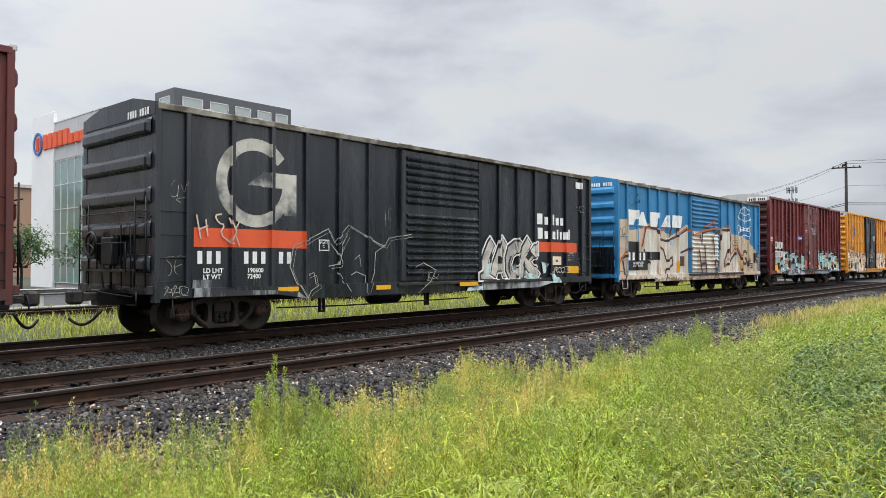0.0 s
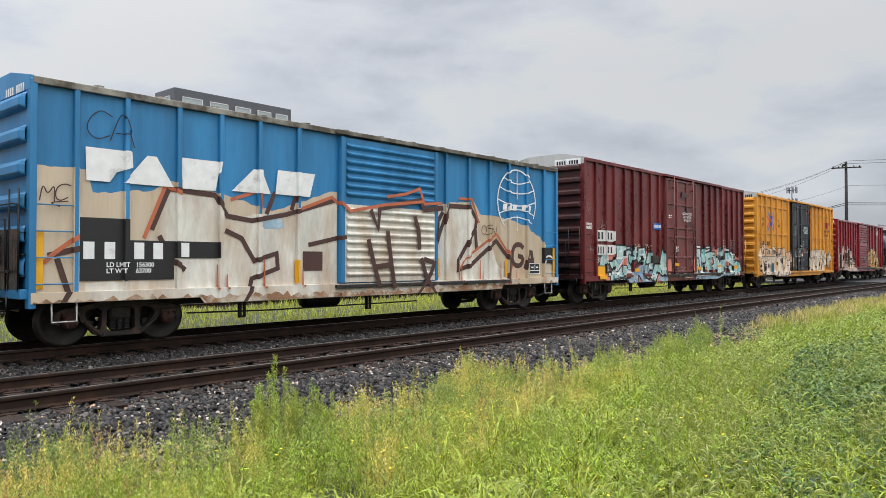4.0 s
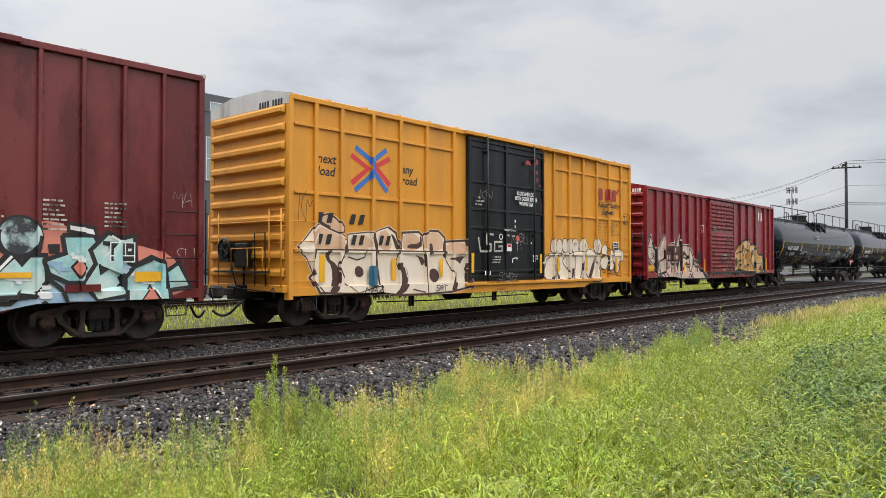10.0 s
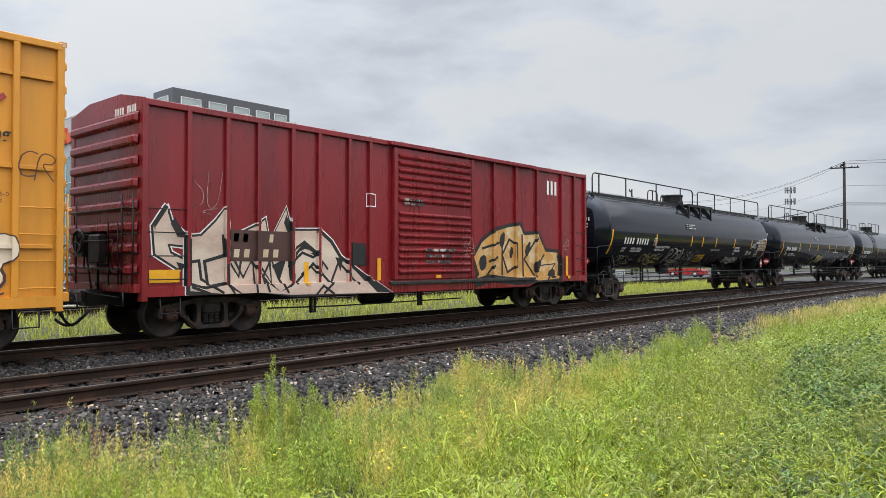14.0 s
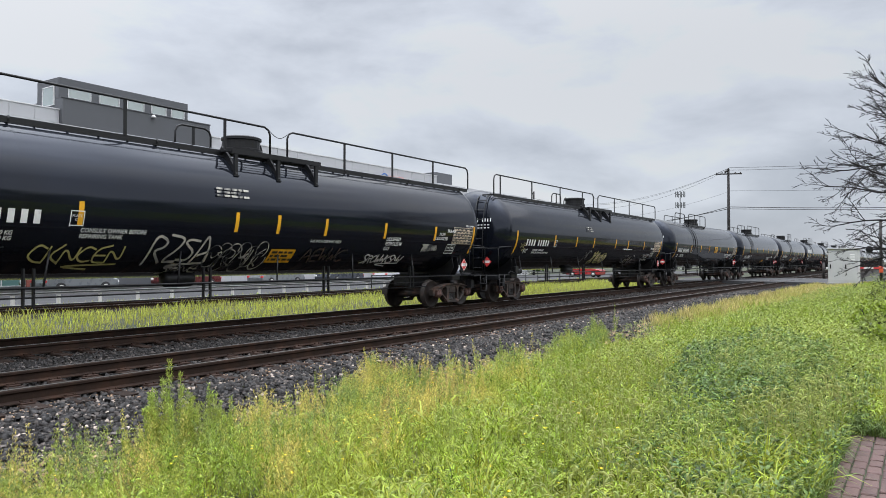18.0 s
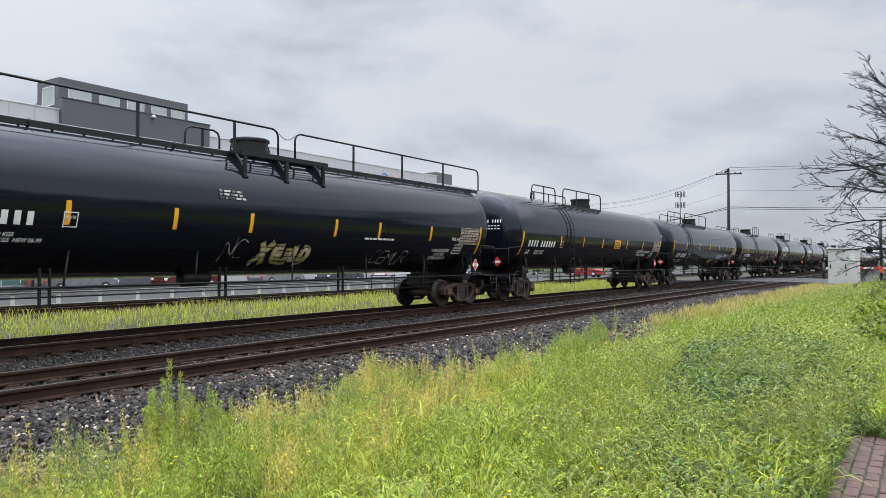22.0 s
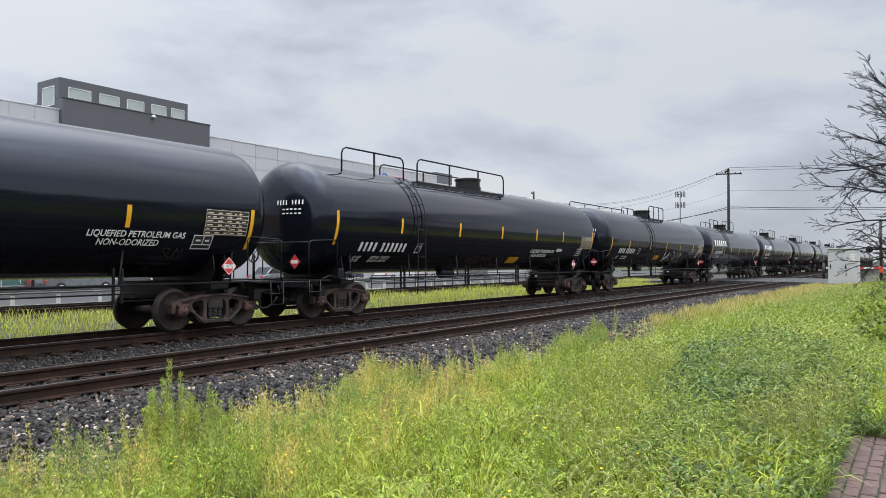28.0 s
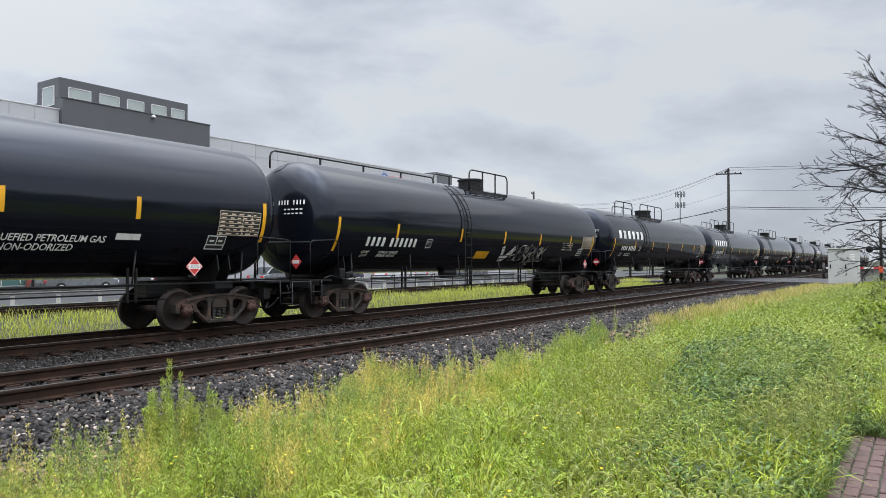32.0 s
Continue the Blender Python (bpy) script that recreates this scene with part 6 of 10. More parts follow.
def leaves(name, c, out, size, mat, label, seed, category="weeds", narrow=0.45, kind="stuff", parent=None):
    """Leaves as bent diamonds at points c, pointing along out."""
    g = np.random.default_rng(seed)
    n = len(c)
    out = out / np.maximum(np.linalg.norm(out, axis=1), 1e-6)[:, None]
    side = np.cross(out, np.array((0, 0, 1.0)) + g.normal(0, 0.35, (n, 3)))
    side /= np.maximum(np.linalg.norm(side, axis=1), 1e-6)[:, None]
    s = size[:, None]
    nor = np.cross(side, out)
    V = np.stack((c, c + out * s * 0.45 + side * s * narrow * 0.5 + nor * s * 0.08, c + out * s, c + out * s * 0.45 - side * s * narrow * 0.5 + nor * s * 0.08), 1).reshape(-1, 3)
    F = np.array(((0, 1, 2), (0, 2, 3)))
    faces = (F[None] + (np.arange(n) * 4)[:, None, None]).reshape(-1, 3)
    ob = arrays(name, V, faces, M[mat])
    if parent is not None:
        ob.parent = parent
        return ob
    return tagged(ob, label, category, kind=kind)


def lush(x, y):
    """Where the bank turns from seeding weeds to lush grass: below 0 it is lush."""
    return y - 3.3 - 0.26 * (x - 3.5) - 0.45 * (wavy(x, y, 1.6, 2.2) - 0.5)


def spread(g, n, x0, x1, y0, y1, bias):
    """Points of the bank, denser near the camera; the wedge behind the view is left out."""
    x = x0 + (x1 - x0) * g.random(n) ** bias
    y = g.uniform(y0, y1, n)
    keep = (y > 0.03 * x - 0.4) & ~((x < 7.95) & (y < 0.66)) & (y + 0.9 * x > 4.3) & (x < 62)
    return x[keep], y[keep]


EDGE = 6.45
g = np.random.default_rng(21)
# mixed green grass all over the bank
x, y = spread(g, 120000, 0.2, 62, 0.2, EDGE + 0.5, 1.9)
edge = EDGE + 0.35 * np.sin(x * 0.9) + 0.2 * np.sin(x * 2.3 + 1)
k = (y < edge - g.random(len(x)) ** 2 * 0.9) & (wavy(x, y, 5.5, 0.3) + 0.5 * wavy(x, y, 12.0, 1.0) > 0.48)
x, y = x[k], y[k]
near = np.clip((EDGE - y) / 4, 0, 1)
h = g.uniform(0.08, 0.27, len(x)) * (0.45 + 0.8 * wavy(x, y, 1.7, 0.5) + 0.6 * wavy(x, y, 7.0, 1.5)) * (0.75 + 0.4 * near)
green = g.random(len(x)) < np.clip((5.1 - y) / 2.0 + 0.5 * (wavy(x, y, 0.9, 2.0) - 0.5) + 0.018 * x, 0.12, 1.0)
w = g.uniform(0.0035, 0.009, len(x)) * (1 + x / 25)
blades("bank_grass", x[green], y[green], h[green], w[green], np.full(green.sum(), 0.75), "grass", "dense bright green grass on the bank", 1)
dry = ~green
blades("dry_grass", x[dry], y[dry], h[dry] * 0.8, w[dry] * 0.7, np.full(dry.sum(), 0.55), "grass_yellow", "yellow-green grass along the ballast edge", 2)
# foxtail grass in arching tufts, two greens
x, y = spread(g, 6200, 0.6, 30, 0.3, 5.2, 1.7)
k = (wavy(x, y, 2.3, 5.0) + 0.2 * g.random(len(x)) > 0.33) & (lush(x, y) < 0.5 * g.random(len(x)) ** 2)
x, y = x[k], y[k]
half = g.random(len(x)) < 0.55
tufts("tufted_grass", x[half], y[half], 15, (0.20, 0.42), (0.006, 0.014), "grass_bright", "bright arching grass in tufts", 8)
tufts("tufted_grass", x[~half], y[~half], 15, (0.18, 0.40), (0.006, 0.013), "grass", "mid-green arching grass in tufts", 108)
x, y = spread(g, 900, 2.5, 26, 0.5, 4.8, 1.4)
k = (wavy(x, y, 3.1, 0.9) > 0.5) & ~((x > 6.5) & (y < 2.8))
tufts("tall_tufts", x[k], y[k], 18, (0.34, 0.58), (0.006, 0.013), "grass", "taller grass tufts standing over the bank", 128, 0.07)
# broad blades close by
x, y = spread(g, 300, 2.4, 9, 0.9, 3.4, 1.2)
tufts("broad_grass", x, y, 9, (0.26, 0.46), (0.014, 0.026), "grass_bright", "bright broad-bladed grass arching over", 118, 0.03, (0.7, 1.3), 0.9)
# straw patch towards the crossing
n = 34000
x = 20 + 41 * g.random(n) ** 1.1
k = g.random(n) < np.clip((x - 20) / 9, 0, 1) * (0.35 + 0.65 * (wavy(x, x * 0, 1.1, 2.0) > 0.4))
x = x[k]
n = len(x)
y = 6.85 - g.random(n) * np.clip(0.6 + 0.17 * (x - 20), 0, 3.0) * (0.6 + 0.7 * wavy(x, x * 0, 1.7, 0.6))
blades("straw_grass", x, y, g.uniform(0.26, 0.55, n), g.uniform(0.006, 0.013, n) * (1 + x / 40), np.full(n, 0.4), "grass_straw", "dry straw-coloured grass near the crossing", 3)
# the same bank beside and behind the camera, thinner
n = 60000
x, y = -13 + 30 * g.random(n) ** 1.1, -8 + 14.4 * g.random(n)
k = ~((y < 0.62) & (y > -0.85)) & ~((y > 0.03 * x - 0.4) & (y + 0.9 * x > 4.3) & (x > 0.2)) & (np.hypot(x, y) > 0.8)
x, y = x[k], y[k]
blades("verge_grass", x, y, g.uniform(0.12, 0.34, len(x)) * (0.6 + 0.8 * wavy(x, y, 1.7, 0.5)), g.uniform(0.020, 0.044, len(x)), np.full(len(x), 0.8), "grass", "green grass of the bank on either side of the path", 6)
VERGE = x[::14], y[::14]
# far strips between train and street
n = 38000
x = -6 + 76 * g.random(n)
y = 17.3 + 7.2 * g.random(n) ** 1.2
blades("strip_grass", x, y, g.uniform(0.12, 0.45, n) * (0.6 + 0.8 * wavy(x, y, 0.8, 1)), g.uniform(0.008, 0.021, n), np.full(n, 0.45), "strip_weed", "pale yellow-green weeds behind the train", 4)
n = 1600
x, y = -6 + 80 * g.random(n), 28.2 + 2.8 * g.random(n)
blades("strip_grass", x, y, g.uniform(0.08, 0.3, n), g.uniform(0.02, 0.04, n), np.full(n, 0.45), "grass", "patchy green weeds by the guardrail", 5)


def weed_plants(name, x, y, height_range, leaf, per, mat, label, seed, narrow=0.45, flat=0.5):
    g = np.random.default_rng(seed)
    n = len(x)
    hh = g.uniform(*height_range, n)
    t = g.random((n, per)) ** 0.7
    a = g.uniform(0, 2 * np.pi, (n, per))
    r = 0.10 * (1.15 - t) * g.uniform(0.2, 1.0, (n, per)) * (hh[:, None] / 0.3) ** 0.5
    bx, by = g.normal(0, 0.05, (n, 1)) * t, g.normal(0, 0.05, (n, 1)) * t
    c = np.stack((x[:, None] + bx + r * np.cos(a), y[:, None] + by + r * np.sin(a), np.interp(y, GY, GZ)[:, None] + t * hh[:, None]), -1).reshape(-1, 3)
    out = np.stack((np.cos(a), np.sin(a), g.normal(0.25, flat, (n, per))), -1).reshape(-1, 3)
    size = g.uniform(0.6, 1.25, n * per) * leaf * (1 + np.repeat(x, per) / 45)
    return leaves(name, c, out, size, mat, label, seed + 1, narrow=narrow)


x, y = spread(g, 15000, 0.5, 60, 0.0, 5.6, 1.7)
k = (wavy(x, y, 1.1, 3.0) + 0.12 * (4 - y) > 0.36) & (wavy(x, y, 4.6, 2.0) + 0.5 * wavy(x, y, 9.5, 0.6) > 0.55)
weed_plants("leafy_weeds", x[k], y[k], (0.12, 0.38), 0.040, 22, "weed_leaf", "low broad-leaved green weeds among the grass", 31, narrow=0.34)
weed_plants("leafy_weeds", *VERGE, (0.12, 0.40), 0.055, 20, "weed_leaf", "low leafy weeds on either side of the path", 47, narrow=0.34)
x, y = spread(g, 5200, 6.5, 18, 0.0, 4.2, 1.1)
k = (((x - 11.6) / 4.0) ** 2 + ((y - 2.0 - 0.06 * (x - 9)) / 1.05) ** 2 < 0.65 + 0.7 * wavy(x, y, 1.9, 4.0)) & (g.random(len(x)) < 0.75)
weed_plants("dark_weeds", x[k], y[k], (0.20, 0.46), 0.046, 34, "weed_dark", "dark blue-green leafy weeds beside the path", 33, flat=0.4)
# dark green understory; its colour also stands in for dense shade by the path
x, y = spread(g, 1100, 4.6, 11, 0.5, 2.2, 1.0)
weed_plants("dark_weeds", x, y, (0.10, 0.30), 0.048, 26, "weed_dark", "low dark green weeds, partly standing in for shade, under the grass beside the path", 45, flat=0.5)
x, y = spread(g, 4200, 11, 46, 0.0, 4.6, 1.2)
weed_plants("leafy_weeds", x, y, (0.20, 0.50), 0.050, 18, "weed_fresh", "fresh green leafy weeds further along the bank", 39, narrow=0.34)
x, y = spread(g, 1900, 0.5, 40, 1.0, 6.0, 1.6)
weed_plants("feathery_weeds", x, y, (0.18, 0.42), 0.034, 46, "feather", "feathery pale green weeds in the grass", 35, narrow=0.16)
x, y = spread(g, 600, 1.0, 30, 4.8, 6.7, 1.4)
weed_plants("feathery_weeds", x, y, (0.12, 0.34), 0.030, 60, "seed_head", "dry feathery weeds along the ballast", 37, narrow=0.16)


def foxtails(name, x, y, seed, label):
    """Drooping bristly seed heads on thin stalks."""
    g = np.random.default_rng(seed)
    n = len(x)
    h, a, L = g.uniform(0.26, 0.50, n), g.uniform(0, 2 * np.pi, n), g.uniform(0.05, 0.105, n)
    d = np.stack((np.cos(a), np.sin(a), np.zeros(n)), -1)
    s = np.stack((-np.sin(a), np.cos(a), np.zeros(n)), -1)
    zz = np.array((0, 0, 1.0))
    base = np.stack((x, y, np.interp(y, GY, GZ)), -1)
    ring = [(base, 0.0018), (base + d * 0.03 + zz * (h * 0.6)[:, None], 0.0016)]
    p = base + d * 0.06 + zz * h[:, None]
    turn = g.uniform(0.45, 1.45, n)
    for k in range(7):
        ring.append((p.copy(), (0.0014, 0.0040, 0.0054, 0.0056, 0.0050, 0.0036, 0.0010)[k]))
        th = 1.35 - 2.5 * turn * (k + 0.5) / 6
        p = p + (d * np.cos(th)[:, None] + zz * np.sin(th)[:, None]) * (L / 6)[:, None]
    V = np.stack([q + (s * math.cos(b) + zz * math.sin(b)) * r * (1 + x / 22)[:, None] for q, r in ring for b in (0.5, 2.6, 4.7)], 1).reshape(-1, 3)
    F = np.array([(3 * k + j, 3 * k + (j + 1) % 3, 3 * k + 3 + (j + 1) % 3, 3 * k + 3 + j) for k in range(8) for j in range(3)])
    faces = (F[None] + (np.arange(n) * 27)[:, None, None]).reshape(-1, 4)
    return tagged(arrays(name, V, faces, M["foxtail"], True), label, "grass", kind="stuff")


x, y = spread(g, 15000, 2.5, 24, 0.2, 4.6, 1.3)
k = (wavy(x, y, 1.4, 0.7) + 0.5 * wavy(x, y, 5.0, 1.7) > 0.62) & (g.random(len(x)) < np.clip(-lush(x, y) / 1.2, 0, 1) * np.clip((15 - x) / 8, 0.06, 0.85))
foxtails("foxtail_grass", x[k], y[k], 41, "drooping pale foxtail seed heads over the grass")


def spires(name, x, y, h_range, per, mat, label, seed, wide=0.035, leaf=0.030, stature=1.0):
    """Upright fuzzy stalks, dense with small leaves that point upwards."""
    g = np.random.default_rng(seed)
    n = len(x)
    hh = g.uniform(*h_range, n) * stature
    t = g.random((n, per)) ** 0.8
    a = g.uniform(0, 2 * np.pi, (n, per))
    r = wide * (1.1 - t) * g.uniform(0.1, 1.0, (n, per)) * (hh[:, None] / 0.4)
    lean = g.normal(0, 0.10, (n, 2))
    c = np.stack((x[:, None] + lean[:, :1] * t * hh[:, None] + r * np.cos(a), y[:, None] + lean[:, 1:] * t * hh[:, None] + r * np.sin(a), np.interp(y, GY, GZ)[:, None] + t * hh[:, None]), -1).reshape(-1, 3)
    out = np.stack((np.cos(a), np.sin(a), g.uniform(0.5, 2.2, (n, per))), -1).reshape(-1, 3)
    return leaves(name, c, out, g.uniform(0.6, 1.4, n * per) * leaf * (1 + np.repeat(x, per) / 30), mat, label, seed + 1, narrow=0.2)


def edge_points(n, x0, x1, depth, bias=1.4):
    x = x0 + (x1 - x0) * g.random(n) ** bias
    y = 6.5 + 0.3 * np.sin(x * 0.9) + 0.15 * np.sin(x * 2.3 + 1) - g.random(n) ** 1.2 * depth
    return x, y


def clumps(count, x0, x1, depth, per, radius, bias=1.5):
    """Feet of stalks in clumps along the ballast edge, each clump with a stature of its own."""
    cx, cy = edge_points(count, x0, x1, depth, bias)
    k = lush(cx, cy) > -0.3
    cx, cy = cx[k], cy[k]
    m = g.integers(per // 2, per * 3 // 2, len(cx))
    tall = np.repeat(g.uniform(0.65, 1.25, len(cx)), m)
    far = g.random(len(tall)) ** 0.6
    a = g.uniform(0, 2 * np.pi, len(tall))
    r = radius * np.repeat(g.uniform(0.6, 1.4, len(cx)), m) * far
    return np.repeat(cx, m) + r * np.cos(a) * 1.3, np.repeat(cy, m) + r * np.sin(a), tall * (1.15 - 0.45 * far)


x, y, q = clumps(120, 0.8, 9.5, 2.4, 26, 0.17, 1.2)
spires("seeding_weeds", x, y, (0.28, 0.50), 44, "seed_tan", "clumps of tan and yellow seeding weeds along the ballast edge", 71, 0.030, 0.020, q)
x, y, q = clumps(22, 1.0, 9, 2.2, 18, 0.14)
spires("seeding_weeds", x, y, (0.24, 0.46), 42, "seed_brown", "rusty brown dry stalks among the seeding weeds", 79, 0.026, 0.020, q)
x, y = edge_points(34, 1.2, 11, 1.4, 1.2)
spires("seeding_weeds", x, y, (0.46, 0.76), 150, "seed_tan", "tall tan plumes standing over the ballast edge", 77, 0.045, 0.020)
x, y, q = clumps(190, 1.5, 26, 2.7, 22, 0.18, 1.3)
spires("spire_weeds", x, y, (0.26, 0.50), 42, "feather", "clumps of upright feathery green weeds along the ballast edge", 73, 0.045, 0.024, q)
x, y, q = clumps(95, 1.0, 30, 1.5, 20, 0.17, 1.3)
spires("spire_weeds", x, y, (0.32, 0.58), 60, "weed_blue", "blue-green feathery weeds rooted at the ballast edge", 81, 0.050, 0.024, q)
x, y = spread(g, 1500, 2, 30, 2.0, 5.6, 1.5)
k = wavy(x, y, 1.0, 6.0) > 0.5
spires("spire_weeds", x[k], y[k], (0.25, 0.50), 60, "weed_leaf", "upright leafy green weeds in the grass", 75, 0.055, 0.030)


def tall_weed(x, y, h, spread_r, seed, mat="feather", n=420):
    """One upright branching weed: many stalks, fine leaves pointing up along them, spires at the top."""
    g = np.random.default_rng(seed)
    z0 = float(np.interp(y, GY, GZ))
    t = thing("tall_weed", pose(x, y, z0), "tall feathery green weed standing by the ballast", "weed", "tall weeds")
    m = 16 if n > 1000 else 6
    stalks = []
    for k in range(m):
        a, bm = g.uniform(0, 6.28), B()
        q = math.sqrt(g.random()) if k else 0.05
        top = h * (1.0 - 0.45 * q) * g.uniform(0.82, 1.0) if k else h
        end = Vector((math.cos(a) * spread_r * q, math.sin(a) * spread_r * q, top))
        midp = Vector((end.x * 0.55, end.y * 0.55, top * 0.45))
        tube(bm, ((0, 0, -0.03), midp, end), 0.005, 5, 0.0015)
        part("stalk", bm, "weed_leaf", t)
        stalks.append((midp, end))
    c, o = [], []
    for _ in range(n):
        mid, e = stalks[g.integers(0, m)]
        u = g.random() ** 0.7
        p = np.array(mid * (u / 0.45) if u < 0.45 else mid.lerp(e, (u - 0.45) / 0.55))
        a, r = g.uniform(0, 6.28), (0.012 + 0.06 * (1 - u)) * h * g.random() ** 0.5
        c.append(p + np.array((math.cos(a) * r, math.sin(a) * r, 0)))
        o.append((math.cos(a), math.sin(a), g.uniform(0.3, 2.0)))
    leaves("leaves", np.array(c), np.array(o), g.uniform(0.016, 0.040, n), mat, "", seed, narrow=0.16, parent=t)
    return t


for i, (px, py, h, r, n, mt) in enumerate(((4.0, 5.9, 0.62, 0.26, 3500, "feather"), (4.45, 6.05, 0.86, 0.22, 4000, "feather"), (4.85, 5.8, 0.60, 0.28, 3500, "feather"), (4.25, 5.95, 1.02, 0.30, 8000, "feather"), (4.6, 5.85, 0.75, 0.26, 4500, "feather"), (4.9, 6.1, 0.6, 0.14, 500, "seed_head"), (3.6, 5.7, 0.55, 0.12, 350, "feather"), (6.9, 6.6, 0.50, 0.08, 260, "seed_head"),
                                     (7.35, 6.5, 0.48, 0.07, 240, "seed_head"), (5.6, 6.2, 0.45, 0.10, 300, "feather"), (2.3, 6.1, 0.5, 0.08, 260, "seed_head"), (9.1, 6.4, 0.40, 0.09, 250, "feather"),
                                     (11.6, 6.5, 0.55, 0.10, 320, "feather"), (12.1, 6.3, 0.52, 0.12, 320, "feather"), (18.6, 6.9, 0.75, 0.12, 360, "seed_head"), (14.2, 6.2, 0.45, 0.10, 260, "feather"),
                                     (1.6, 5.9, 0.55, 0.08, 300, "feather"), (3.0, 6.25, 0.42, 0.08, 220, "seed_head"), (32.0, 18.6, 0.7, 0.35, 420, "weed_leaf"), (44.0, 6.6, 0.6, 0.3, 260, "feather"))):
    tall_weed(px, py, h, r, 60 + i, mt, n)
# weeds that lean over the edge of the path
n = 1500
x = np.concatenate((5.5 + 2.9 * g.random(n), 7.9 + 0.5 * g.random(n)))
y = np.concatenate((0.58 + 0.30 * g.random(n), -0.3 + 1.0 * g.random(n)))
blades("broad_grass", x, y, g.uniform(0.15, 0.38, 2 * n), g.uniform(0.006, 0.012, 2 * n), g.uniform(0.7, 1.3, 2 * n), "weed_dark", "green grass leaning over the edge of the path", 9, droop=0.8)
x, y = 6.3 + 2.6 * g.random(260), 0.60 + 0.9 * g.random(260)
foxtails("foxtail_grass", x, y, 43, "pale foxtail heads leaning over the path")
# yellow flowers
x, y = spread(g, 200, 3, 16, 1.5, 6.0, 1.3)
x, y = np.concatenate((x, 8.1 + 0.45 * g.normal(0, 1, 46))), np.concatenate((y, 5.75 + 0.22 * g.normal(0, 1, 46)))
n = len(x)
c = np.stack((x, y, np.interp(y, GY, GZ) + g.uniform(0.25, 0.42, n)), -1)
c = np.repeat(c, 4, 0)
a = g.uniform(0, 6.28, len(c))
leaves("yellow_flowers", c, np.stack((np.cos(a), np.sin(a), np.full(len(c), 0.3)), -1), g.uniform(0.012, 0.024, len(c)), "petal", "small yellow wildflowers in the grass", 51, category="flowers", narrow=0.8)


def grow(bm, p, d, length, r, depth, rng, tips, bend=0.35, split=3, droop=0.0):
    """A branch of bent segments that forks, down to twigs."""
    pts = [Vector(p)]
    d = Vector(d).normalized()
    n = 4 if r > 0.015 else 3
    for k in range(n):
        d = (d + Vector((rng.gauss(0, bend), rng.gauss(0, bend), rng.gauss(0, bend) - droop)) * 0.45).normalized()
        pts.append(pts[-1] + d * length / n)
    tube(bm, pts, max(r, 0.013), 6 if r > 0.02 else 3, max(r * 0.55, 0.009), cap=False)
    tips.append((pts[-1], d.copy(), depth))
    if depth <= 0:
        return
    for k in range(split):
        i = rng.randint(1, n)
        side = Vector((rng.gauss(0, 1), rng.gauss(0, 1), rng.gauss(0.1, 0.7)))
        nd = (d * 1.0 + side * 0.55).normalized()
        grow(bm, pts[i], nd, length * rng.uniform(0.5, 0.78), r * 0.55 * (1 - 0.1 * i), depth - 1, rng, tips, bend, split, droop)


def bough(bm, p, d, length, r, rng, level, droop, tips):
    """A long bent branch with side branches all swept outwards, down to fine twigs."""
    n = (9, 6, 4, 3)[level]
    pts, d = [Vector(p)], Vector(d).normalized()
    ways = []
    for k in range(n):
        d = (d + Vector((rng.gauss(0, 0.13), rng.gauss(0, 0.13), rng.gauss(0, 0.11) - droop * (k / n)))).normalized()
        pts.append(pts[-1] + d * length / n)
        ways.append(d.copy())
    tube(bm, pts, max(r, 0.010), (7, 5, 3, 3)[level], max(r * 0.30, 0.0065), cap=False)
    if level == 3:
        tips.append(pts[-1])
        return
    many = (10, 6, 4)[level]
    for k in range(many):
        u = 0.22 + 0.76 * (k + rng.uniform(0, 0.9)) / many
        i = min(n - 1, int(u * n))
        w = ways[i]
        side = w.cross(Vector((0, 0, 1))).normalized() * rng.choice((-1, 1)) * rng.uniform(0.3, 1.0) + Vector((0, 0, rng.gauss(0.05, 0.55)))
        grow_way = (w + side * 0.75).normalized()
        bough(bm, pts[i].lerp(pts[i + 1], u * n - i), grow_way, length * rng.uniform(0.30, 0.48) * (1.15 - 0.45 * u), max(r * 0.42 * (1.1 - 0.5 * u), 0.008), rng, level + 1, droop * 0.6, tips)


